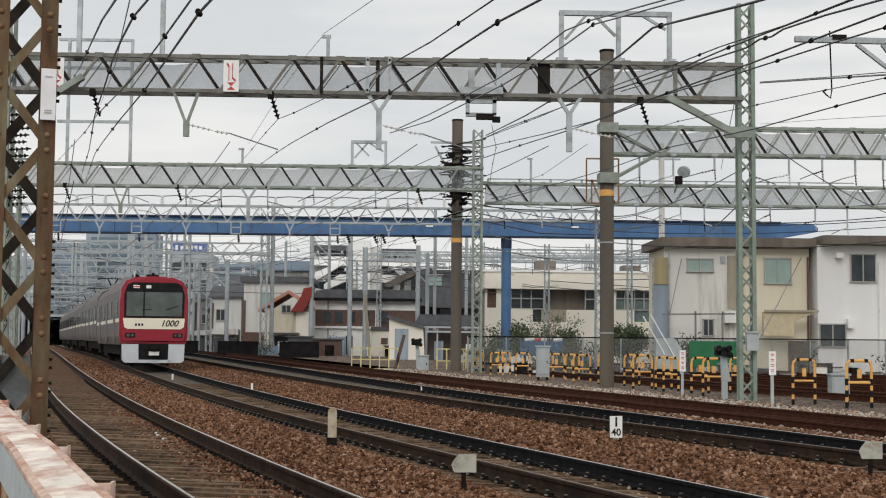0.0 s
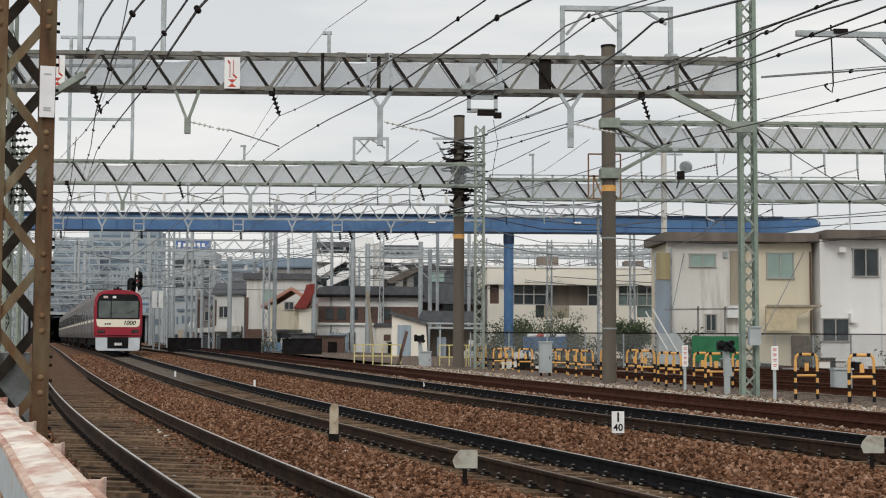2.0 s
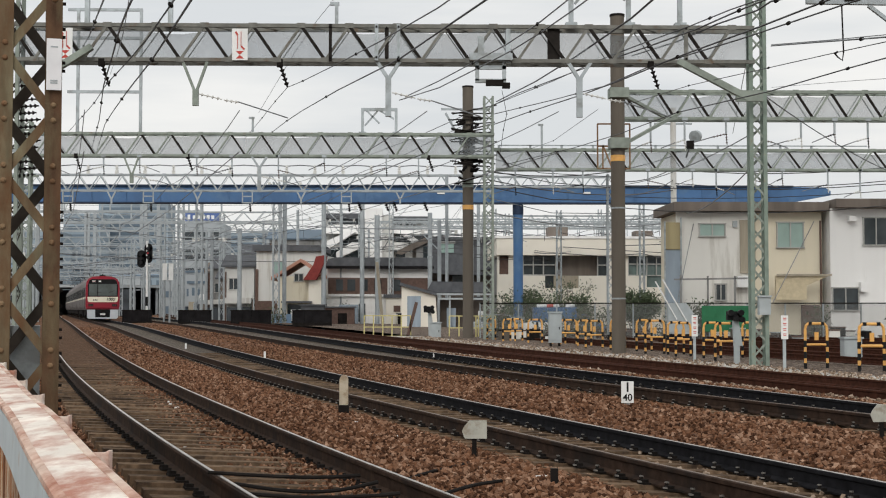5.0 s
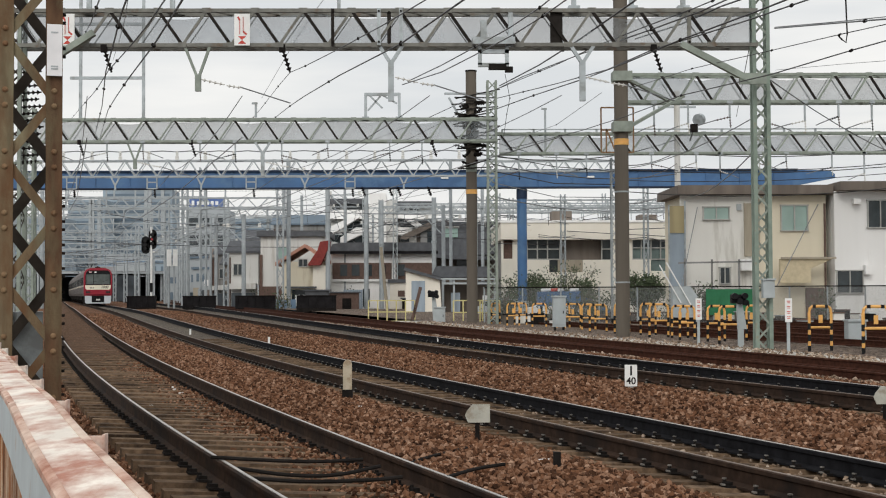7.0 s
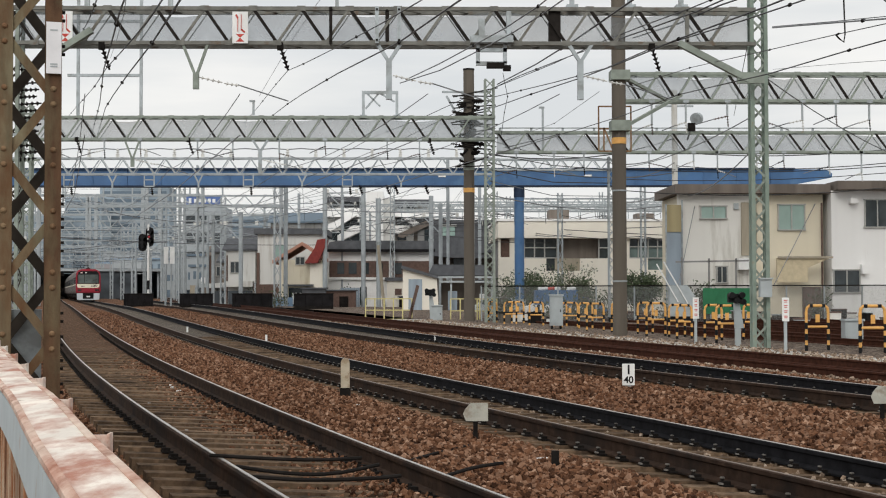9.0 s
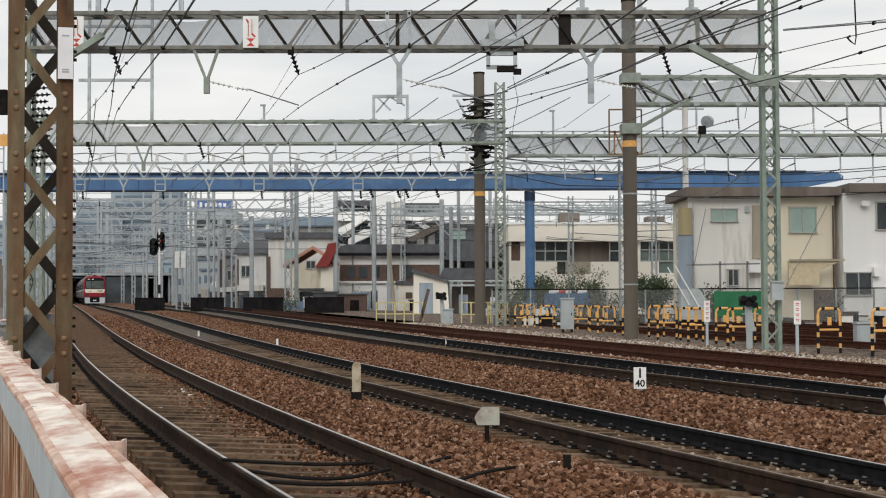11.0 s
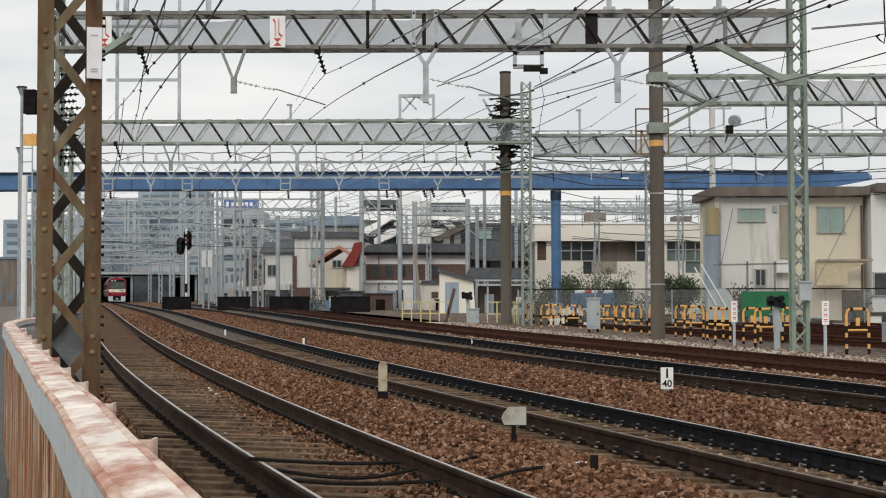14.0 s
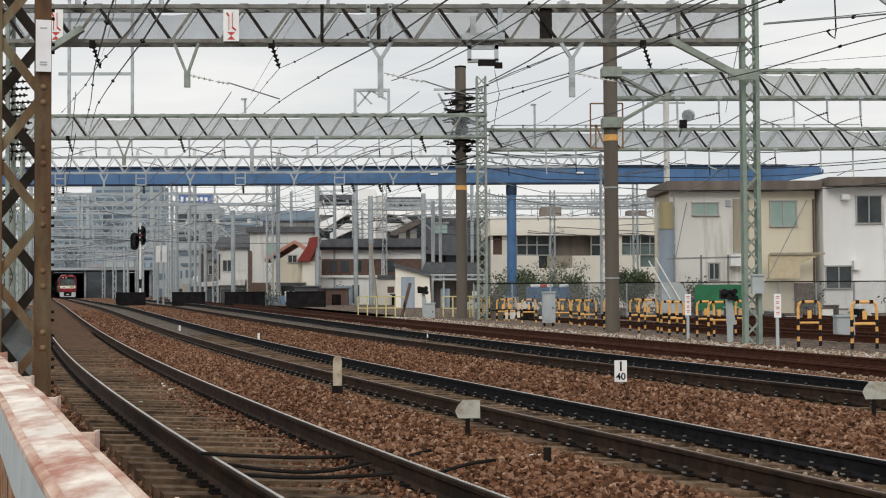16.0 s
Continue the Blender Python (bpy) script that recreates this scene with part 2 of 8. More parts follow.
M_HGREY = mat("pale_grey_render", (0.74, 0.73, 0.69), 0.85, vary=0.05, scale=1, stain=(0.45, 0.43, 0.38), stain_scale=0.8, stain_cut=0.64, streak=True)
M_CREAM = mat("cream_render", (0.80, 0.76, 0.67), 0.85, vary=0.04, scale=0.6, stain=(0.68, 0.6, 0.48), stain_cut=0.68)
M_ROOFG = mat("grey_slate_roof", (0.10, 0.105, 0.115), 0.8, vary=0.2, scale=2, bump=0.3, bump_scale=8)
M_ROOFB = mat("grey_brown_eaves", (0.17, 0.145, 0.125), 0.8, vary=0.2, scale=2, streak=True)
M_ROOFR = mat("dark_red_roof", (0.22, 0.04, 0.035), 0.7, vary=0.2)
M_ROOFO = mat("faded_orange_roof", (0.50, 0.27, 0.20), 0.8, vary=0.15)
M_BROWN = mat("brown_siding", (0.13, 0.085, 0.07), 0.8, vary=0.2)
M_TAN = mat("tan_shutter", (0.36, 0.32, 0.25), 0.7, vary=0.1, streak=True)
M_AWN = mat("tan_awning_sheet", (0.56, 0.48, 0.33), 0.7, vary=0.1)
M_GLASS = mat("window_glass", (0.035, 0.045, 0.05), 0.15, vary=0.3, scale=1.5, bump=0)
M_GLASSD = mat("grey_green_glass", (0.13, 0.18, 0.17), 0.2, vary=0.25, scale=1.0, bump=0)
M_GLASSG = mat("green_curtained_glass", (0.30, 0.42, 0.38), 0.2, vary=0.12, scale=1.0, bump=0)
M_FRAME = mat("aluminium_frame", (0.42, 0.42, 0.40), 0.45, 0.5, vary=0.1)
M_TARP = mat("green_sheet", (0.03, 0.16, 0.075), 0.6, vary=0.2, scale=2)
M_BOX = mat("grey_cabinet_paint", (0.38, 0.42, 0.435), 0.5, vary=0.08, scale=4)
M_BLACKWALL = mat("black_girder_plate", (0.014, 0.013, 0.014), 0.8, vary=0.4, scale=2, bump=0.3)
# far walls, windows and roofs: distance haze is mixed into these base colours
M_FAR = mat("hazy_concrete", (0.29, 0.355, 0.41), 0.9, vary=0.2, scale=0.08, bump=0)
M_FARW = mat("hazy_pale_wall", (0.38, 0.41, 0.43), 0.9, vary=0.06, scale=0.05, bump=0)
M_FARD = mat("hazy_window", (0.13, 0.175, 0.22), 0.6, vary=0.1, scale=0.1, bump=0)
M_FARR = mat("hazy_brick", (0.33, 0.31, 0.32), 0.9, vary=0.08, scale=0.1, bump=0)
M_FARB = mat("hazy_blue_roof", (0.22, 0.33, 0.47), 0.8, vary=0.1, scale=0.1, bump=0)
M_SIGNB = mat("blue_sign_board", (0.10, 0.16, 0.36), 0.6, vary=0.1, scale=0.5, bump=0)
M_LEAF = mat("dark_leaves", (0.06, 0.082, 0.042), 0.7, vary=0.5, scale=3, bump=0)
M_TWIG = mat("bare_twigs", (0.17, 0.15, 0.12), 0.9, vary=0.3, bump=0)
M_TRED = mat("train_red", (0.28, 0.010, 0.027), 0.35, vary=0.06, scale=1, bump=0.02)
M_TCREAM = mat("train_cream", (0.80, 0.76, 0.62), 0.4, vary=0.04, scale=1, bump=0.02)
M_TSTEEL = mat("train_brushed_steel", (0.115, 0.10, 0.095), 0.55, 0.2, vary=0.1, scale=1, bump=0.05)
M_TGREY = mat("train_pale_grey", (0.52, 0.56, 0.60), 0.5, vary=0.08, scale=2)
M_TROOF = mat("train_roof_grey", (0.28, 0.26, 0.26), 0.7, vary=0.15)
M_TGLASS = mat("train_glass", (0.05, 0.06, 0.06), 0.08, vary=0.2, scale=1, bump=0)
M_WIRE = mat("dark_wire", (0.03, 0.03, 0.032), 0.5, bump=0)
M_WIREG = mat("grey_wire", (0.16, 0.17, 0.18), 0.5, bump=0)
M_INSUL = mat("brown_insulator", (0.10, 0.07, 0.06), 0.3, vary=0.2)
M_INSULW = mat("white_insulator", (0.65, 0.65, 0.62), 0.3, vary=0.1)
for m_ in (M_RAIL, M_RAILDARK, M_RAILRUST, M_DARK, M_MASTDK, M_BEAMDK, M_BLACK, M_BLACKWALL, M_BALLAST, M_BEDDING, M_STONE, M_SLEEPER):
    m_.node_tree.nodes["Principled BSDF"].inputs["Specular IOR Level"].default_value = 0.08
M_GRED = glow("red_signal_light", (0.28, 0.004, 0.012), 0.2)
M_GYEL = glow("yellow_signal_light", (0.4, 0.12, 0.02), 0.12)


# ---- mesh helpers ----
def box(bm, c, s, rz=0.0):
    """A box with centre c and full size s, turned by rz degrees."""
    cz, sz = math.cos(radians(rz)), math.sin(radians(rz))
    v = []
    for dz in (-0.5, 0.5):
        for dx, dy in ((-0.5, -0.5), (0.5, -0.5), (0.5, 0.5), (-0.5, 0.5)):
            x, y = dx * s[0], dy * s[1]
            v.append(bm.verts.new((c[0] + x * cz - y * sz, c[1] + x * sz + y * cz, c[2] + dz * s[2])))
    for f in ((3, 2, 1, 0), (4, 5, 6, 7), (0, 1, 5, 4), (1, 2, 6, 5), (2, 3, 7, 6), (3, 0, 4, 7)):
        bm.faces.new([v[i] for i in f])


def bar(bm, p, q, w, h=None):
    """A rectangular bar from p to q."""
    p, q = Vector(p), Vector(q)
    h = h or w
    d = (q - p).normalized()
    up = Vector((0, 0, 1)) if abs(d.z) < 0.95 else Vector((0, 1, 0))
    a = d.cross(up).normalized() * (w / 2)
    b = a.cross(d).normalized() * (h / 2)
    v = [bm.verts.new(e + x) for e in (p, q) for x in (-a - b, a - b, a + b, -a + b)]
    for f in ((3, 2, 1, 0), (4, 5, 6, 7), (0, 1, 5, 4), (1, 2, 6, 5), (2, 3, 7, 6), (3, 0, 4, 7)):
        bm.faces.new([v[i] for i in f])


def tube(bm, pts, r, n=6, r1=None):
    """A round tube along the points."""
    pts = [Vector(p) for p in pts]
    rings = []
    for i, p in enumerate(pts):
        d = (pts[min(i + 1, len(pts) - 1)] - pts[max(i - 1, 0)]).normalized()
        up = Vector((0, 0, 1)) if abs(d.z) < 0.95 else Vector((0, 1, 0))
        a = d.cross(up).normalized()
        b = a.cross(d).normalized()
        rr = r if r1 is None else r + (r1 - r) * i / (len(pts) - 1)
        rings.append([bm.verts.new(p + (a * math.cos(k * 2 * math.pi / n) + b * math.sin(k * 2 * math.pi / n)) * rr) for k in range(n)])
    for i in range(len(rings) - 1):
        for k in range(n):
            bm.faces.new((rings[i][k], rings[i][(k + 1) % n], rings[i + 1][(k + 1) % n], rings[i + 1][k]))
    bm.faces.new(list(reversed(rings[0])))
    bm.faces.new(rings[-1])


def prism(bm, outline, y0, y1):
    """An outline in x and z, drawn out from y0 to y1."""
    a = [bm.verts.new((x, y0, z)) for x, z in outline]
    b = [bm.verts.new((x, y1, z)) for x, z in outline]
    n = len(outline)
    bm.faces.new(a)
    bm.faces.new(list(reversed(b)))
    for i in range(n):
        bm.faces.new((a[i], b[i], b[(i + 1) % n], a[(i + 1) % n]))


def mesh_of(name, bm, material):
    bmesh.ops.recalc_face_normals(bm, faces=bm.faces)
    me = bpy.data.meshes.new(name)
    bm.to_mesh(me)
    bm.free()
    me.materials.append(material)
    return me


def part(name, bm, material, parent, label=""):
    ob = new(name, mesh_of(name, bm, material))
    ob.parent = parent
    return tagged(ob, label)


def piece(name, me, parent, m=None):
    ob = new(name, me)
    ob.parent = parent
    if m is not None:
        ob.matrix_basis = m
    return ob


def thing(name, label, category, loc=(0, 0, 0), group="", kind="", rz=0):
    e = new(name)
    e.empty_display_size = 0.2
    e.matrix_basis = pose(*loc, 0, 0, rz)
    return tagged(e, label, category, group, kind)


def slab(name, outline, y0, y1, material, parent, label=""):
    """An upright outline of a facade, given depth."""
    bm = bmesh.new()
    prism(bm, outline, y0, y1)
    return part(name, bm, material, parent, label)


def boxes(*bs):
    bm = bmesh.new()
    for b in bs:
        box(bm, *b)
    return bm


def bars(w, *ps, h=None):
    bm = bmesh.new()
    for p, q in ps:
        bar(bm, p, q, w, h)
    return bm


def tubes(r, *ps, n=6):
    bm = bmesh.new()
    for p in ps:
        tube(bm, p, r, n)
    return bm


# ---- the line of the tracks ----
CX, CY = 614.851, 209.993
YARD = {5: 627.6, 6: 623.2, 7: 618.9, 8: 614.6}
# sideways course of the main tracks: constant, slope, two bends and the near curve; level; cant far off and near; where the near curve begins
MAIN = {1: (-7.3741, -7.9889, -0.0394, 1.7714, 0.2597, 0.0626, 0.0002, 0.164, 7.5),
        2: (-3.3059, -8.6457, 0.6363, 0.5429, 0.0124, -0.067, -0.0426, 0.202, 10.5),
        3: (0.1906, -8.1392, 0.2454, 0.3413, 1.0868, 0.006, -0.1389, 0.3607, 16.5),
        4: (1.6484, -8.1026, 0.2588, -3.4691, 2.5095, 0.0306, -0.0088, -0.0603, 22.0)}


def climb(y):
    """The ground rises gently towards the low bridge."""
    u = min(1.0, max(0.0, (y - 22.0) / 74.0))
    return 0.42 * u * u * (3 - 2 * u)


def course(k, y):
    """Sideways place of a track's centre line."""
    if k > 4:
        y0 = min(y, 50.0)
        x = CX - math.sqrt(YARD[k] ** 2 - (y0 - CY) ** 2)
        return x - 0.265 * (y - y0)
    a, b, c, d, e, y0 = *MAIN[k][:5], MAIN[k][8]

    def f(v):
        q, r = (v - 30) / 30, (v - 90) / 40
        return a + b * q + c * math.sqrt(1 + q * q) + d * math.exp(-v / 15) + e * math.sqrt(1 + r * r)
    if y >= y0:
        return f(y)
    return f(y0) + (f(y0 + 0.2) - f(y0)) / 0.2 * (y - y0)


def slope(y, k=1):
    """Sideways run of a track per metre ahead."""
    return (course(k, y + 0.1) - course(k, y - 0.1)) / 0.2


def level(k, y):
    """Height of a track's middle over the datum."""
    return (MAIN[k][5] if k < 5 else 0.09) + (climb(y) if k < 5 else 0.0)


def cant(k, y):
    """By how much the outer rail lies over the inner one."""
    if k > 4:
        return 0.0
    c = MAIN[k][6] + MAIN[k][7] * math.exp(-max(y, MAIN[k][8]) / 25)
    return min(0.14, max(-0.12, c))


def line(k, y_from, y_to, step=1.0):
    """Points of a track's centre line with its sideways direction (to the left)."""
    out = []
    for i in range(int((y_to - y_from) / step + 1e-6) + 1):
        y = y_from + i * step
        s = slope(y, k)
        n = math.sqrt(1 + s * s)
        out.append((Vector((course(k, y), y, 0)), Vector((-1 / n, s / n, 0)), Vector((s / n, 1 / n, 0))))
    return out


def at_y(k, y):
    return line(k, y, y + 0.7)[0]


# ---- ground ----
def ground_sheet():
    bm = bmesh.new()
    for x0, x1, y0, y1 in ((-3000, 3000, -300, 4500),):
        nx, ny = 12, 12
        vs = [[bm.verts.new((x0 + (x1 - x0) * i / nx, y0 + (y1 - y0) * j / ny, -0.42)) for i in range(nx + 1)] for j in range(ny + 1)]
        for j in range(ny):
            for i in range(nx):
                bm.faces.new((vs[j][i], vs[j][i + 1], vs[j + 1][i + 1], vs[j + 1][i]))
    g = new("ground", mesh_of("ground", bm, M_EARTH))
    tagged(g, "packed grey-brown earth under the railway yard", "ground", kind="structure")


def bed(name, label, ka, offa, kb, offb, y0, y1, step, material, z, cols, bumpy, crown=0.0, cover=0.0, tilt=0.0):
    """A strip of ballast between a line off track ka and a line off track kb."""
    la, lb = line(ka, y0, y1, step), line(kb, y0, y1, step)
    bm = bmesh.new()
    rows_ = []
    for (pa, na, _), (pb, nb, _) in zip(la, lb):
        a, b = pa + na * offa, pb + nb * offb
        r = []
        for i in range(cols + 1):
            f = i / cols
            p = a.lerp(b, f)
            base = z + (level(ka, pa.y) + tilt * cant(ka, pa.y) * offa / 1.5) * (1 - f) + (level(kb, pb.y) + tilt * cant(kb, pb.y) * offb / 1.5) * f
            h = base + crown * math.sin(math.pi * f) + bumpy * noise.noise(p * 1.7) + bumpy * 0.6 * noise.noise(p * 6)
            h += cover * min(1.0, max(0.0, (p.y - 14.0) / 22.0))
            if i in (0, cols):
                h = base - 0.02
            r.append(bm.verts.new((p.x, p.y, h)))
        rows_.append(r)
    for r0, r1 in zip(rows_, rows_[1:]):
        for i in range(cols):
            bm.faces.new((r0[i], r0[i + 1], r1[i + 1], r1[i]))
    ob = new(name, mesh_of(name, bm, material))
    for f in ob.data.polygons:
        f.use_smooth = True
    return tagged(ob, label, "ballast", kind="structure")


ground_sheet()
bed("ballast_bed", "brown crushed-stone ballast under the main tracks", 1, 2.2, 4, -1.6, -20.0, 330.0, 0.5, M_BALLAST, -0.44, 70, 0.02)
for k in (1, 2, 3, 4):
    bed("track_bedding", "dusty packed ballast between worn rails", k, 1.05, k, -1.05, -20.0, 240.0, 0.5, M_BEDDING if k == 1 else M_BEDGREY, -0.25, 10, 0.018, cover=0.075 if k == 1 else 0.055, tilt=1.0)
for a, b, c in ((1, 2, 0.07), (2, 3, 0.08), (3, 4, 0.06)):
    bed("ballast_shoulder", "heaped brown ballast between two tracks", a, -0.9, b, 0.9, -20.0, 240.0, 0.5, M_BALLAST, -0.195, 14, 0.025, c)
bed("ballast_margin", "brown ballast beside the outer rail", 1, 2.2, 1, 0.9, -20.0, 240.0, 0.5, M_BALLAST, -0.2, 6, 0.02)
bed("pale_path", "pale gravel path beside the yard barriers", 4, -1.5, 4, -4.4, -20.0, 62.0, 1.0, M_PALE, -0.2, 8, 0.015)
bed("yard_ballast", "grey-brown yard ballast", 4, -4.4, 8, -9.0, -20.0, 200.0, 1.5, M_YARD, -0.2, 30, 0.02)


def stones(name, label, n, region, seed, size, material=M_STONE):
    """Loose stones, many small tilted blocks in one mesh."""
    rng = np.random.default_rng(seed)
    base = np.array([(-1, -1, -1), (1, -1, -1), (1, 1, -1), (-1, 1, -1), (-1, -1, 1), (1, -1, 1), (1, 1, 1), (-1, 1, 1)], float)
    faces = np.array([(3, 2, 1, 0), (4, 5, 6, 7), (0, 1, 5, 4), (1, 2, 6, 5), (2, 3, 7, 6), (3, 0, 4, 7)])
    p = region(rng, n)
    n = len(p)
    v = base[None] * rng.uniform(0.45, 1.0, (n, 8, 3)) * (size * rng.uniform(0.5, 1.15, (n, 1, 1)))
    v *= np.stack([rng.uniform(0.7, 1.3, n), rng.uniform(0.7, 1.3, n), rng.uniform(0.45, 0.9, n)], 1)[:, None, :]
    q = rng.normal(size=(n, 4))
    q /= np.linalg.norm(q, axis=1)[:, None]
    w, x, y, z = q.T
    r = np.stack([np.stack([1 - 2 * (y * y + z * z), 2 * (x * y - z * w), 2 * (x * z + y * w)], 1),
                  np.stack([2 * (x * y + z * w), 1 - 2 * (x * x + z * z), 2 * (y * z - x * w)], 1),
                  np.stack([2 * (x * z - y * w), 2 * (y * z + x * w), 1 - 2 * (x * x + y * y)], 1)], 1)
    v = np.einsum("nij,nkj->nki", r, v) + p[:, None, :]
    f = (faces[None] + (np.arange(n) * 8)[:, None, None]).reshape(-1, 4)
    me = bpy.data.meshes.new(name)
    me.from_pydata(v.reshape(-1, 3).tolist(), [], f.tolist())
    me.materials.append(material)
    ob = new(name, me)
    tagged(ob, label, "ballast", kind="stuff")


def between(ka, offa, kb, offb, y0, y1, z, crown, power=1.6):
    ys = np.arange(y0, y1 + 1.0, 0.5)
    la, lb = line(ka, y0, y1 + 1.5, 0.5), line(kb, y0, y1 + 1.5, 0.5)
    m = min(len(ys), len(la), len(lb))
    A = np.array([(*(p + n * offa)[:2], level(ka, p.y)) for p, n, _ in la])[:m]
    B = np.array([(*(p + n * offb)[:2], level(kb, p.y)) for p, n, _ in lb])[:m]

    def region(rng, n):
        t = rng.random(n) ** power * (m - 1.001)
        i = t.astype(int)
        fr = (t - i)[:, None]
        a, b = A[i] * (1 - fr) + A[i + 1] * fr, B[i] * (1 - fr) + B[i + 1] * fr
        s = rng.random(n)
        xy = a * (1 - s[:, None]) + b * s[:, None]
        zz = z - 0.025 + xy[:, 2] + crown * np.sin(np.pi * s) + rng.uniform(-0.02, 0.025, n)
        return np.column_stack([xy[:, :2], zz])
    return region


stones("ballast_stones", "loose brown ballast stones heaped between tracks", 27000, between(1, -0.98, 2, 0.98, 5.5, 36, -0.165, 0.07), 1, 0.027)
stones("ballast_stones", "loose brown ballast stones heaped between tracks", 26000, between(2, -0.98, 3, 0.98, 9, 48, -0.165, 0.08), 2, 0.029)
stones("ballast_stones", "loose brown ballast stones beside the outer rail", 15000, between(1, 2.15, 1, 0.98, 5.5, 34, -0.18, 0.0), 3, 0.026)
stones("ballast_stones", "small stones among the sleepers", 15000, between(1, 0.68, 1, -0.68, 5.5, 28, -0.2, 0.0), 4, 0.022)
stones("ballast_stones", "small stones among the sleepers", 2600, between(2, 0.68, 2, -0.68, 8, 34, -0.215, 0.0), 5, 0.024, M_STONEP)
stones("ballast_stones", "brown ballast stones beyond the third track", 13000, between(3, -0.98, 4, 0.98, 14, 60, -0.165, 0.06), 6, 0.032)
stones("ballast_stones", "loose brown ballast stones farther along", 4200, between(1, -0.98, 2, 0.98, 28, 80, -0.165, 0.07, 1.3), 7, 0.034)
stones("ballast_stones", "loose brown ballast stones farther along", 4200, between(2, -0.98, 3, 0.98, 36, 90, -0.165, 0.08, 1.3), 8, 0.036)
stones("ballast_stones", "small stones among the sleepers", 5000, between(1, 1.0, 1, -1.0, 22, 60, -0.2, 0.0, 1.3), 9, 0.03)
stones("pale_stones", "pale gravel strewn beside the yard barriers", 6000, between(4, -1.4, 4, -4.3, 16, 60, -0.17, 0.0), 10, 0.035, M_STONEP)
stones("pale_stones", "pale dusty stones beside the fourth track", 2200, between(3, -1.7, 4, 0.98, 14, 60, -0.145, 0.05), 11, 0.032, M_STONEP)


# ---- tracks ----
def rail_strip(k, off, y0, y1, outline, material, name, parent, zup=0.0):
    """A rail section (sideways, height) carried along the track."""
    bm = bmesh.new()
    rings = []
    for p, n, _ in line(k, y0, y1, 1.0):
        rings.append([bm.verts.new((*(p + n * (off + a))[:2], z + zup + level(k, p.y) + cant(k, p.y) * off / 1.505)) for a, z in outline])
    m = len(outline)
    for r0, r1 in zip(rings, rings[1:]):
        for i in range(m):
            bm.faces.new((r0[i], r0[(i + 1) % m], r1[(i + 1) % m], r1[i]))
    return part(name, bm, material, parent)


FOOT = [(-0.07, -0.175), (0.07, -0.175), (0.07, -0.158), (0.014, -0.135), (0.014, -0.045), (0.033, -0.034), (0.033, -0.006), (0.024, 0.0),
        (-0.024, 0.0), (-0.033, -0.006), (-0.033, -0.034), (-0.014, -0.045), (-0.014, -0.135), (-0.07, -0.158)]
HEAD = [(-0.019, -0.003), (0.010, -0.003), (0.008, 0.004), (-0.016, 0.004)]
SLEEPER = boxes(((0, 0, -0.25), (2.4, 0.17, 0.14)))
ME_SLEEPER = mesh_of("sleeper", SLEEPER, M_SLEEPER)
FAST = bmesh.new()
TIPS = bmesh.new()
for s_ in (-0.7525, 0.7525):
    box(FAST, (s_, 0, -0.17), (0.27, 0.13, 0.016))
    for o_ in (-0.1, 0.1):
        box(FAST, (s_ + o_, 0.0, -0.152), (0.06, 0.06, 0.03), 12)
        tube(FAST, [(s_ + o_ * 1.15, 0.02, -0.15), (s_ + o_ * 1.15, 0.02, -0.118)], 0.016, 6)
        box(TIPS, (s_ + o_ * 1.15, 0.02, -0.113), (0.028, 0.028, 0.012), 20)
        box(TIPS, (s_ + o_ * 1.45, -0.01, -0.156), (0.03, 0.05, 0.012), -15)
ME_FAST = mesh_of("rail_fastening", FAST, M_DARK)
ME_TIPS = mesh_of("clip_bolt", TIPS, M_CLIP)


def track(k, y0, y1, polished, sleepers_to, pitch):
    tr = thing("railway_track", "worn steel rails on weathered wooden sleepers" if k < 5 else "red-rusted yard rails on ballast", "railway track", kind="structure")
    for off in (0.7525, -0.7525):
        # right-hand rails of the second and third tracks are darker than the left
        rail_strip(k, off, y0, y1, FOOT, (M_RAILDARK if off < 0 and k > 1 else M_RAIL) if k < 4 else M_RAILRUST, "rail", tr)
        if polished:
            rail_strip(k, off, y0, y1, HEAD, M_RAILTOP if k == 1 or (off < 0 and k < 4) else M_RAILDULL, "rail_head", tr)
    rng = random.Random(k)
    for p, n, d in line(k, y0, sleepers_to, pitch):
        a = math.degrees(math.atan2(-n.y, -n.x)) + rng.uniform(-0.6, 0.6)
        tilt = math.degrees(math.atan2(cant(k, p.y), 1.5))
        m = pose(p.x, p.y, level(k, p.y) + rng.uniform(-0.012, 0.008), 0, tilt, a)
        piece("sleeper", ME_SLEEPER, tr, m)
        fa = piece("rail_fastening", ME_FAST, tr, pose(p.x, p.y, level(k, p.y), 0, tilt, a))
        if k > 1:
            piece("clip_bolt", ME_TIPS, fa)
    return tr


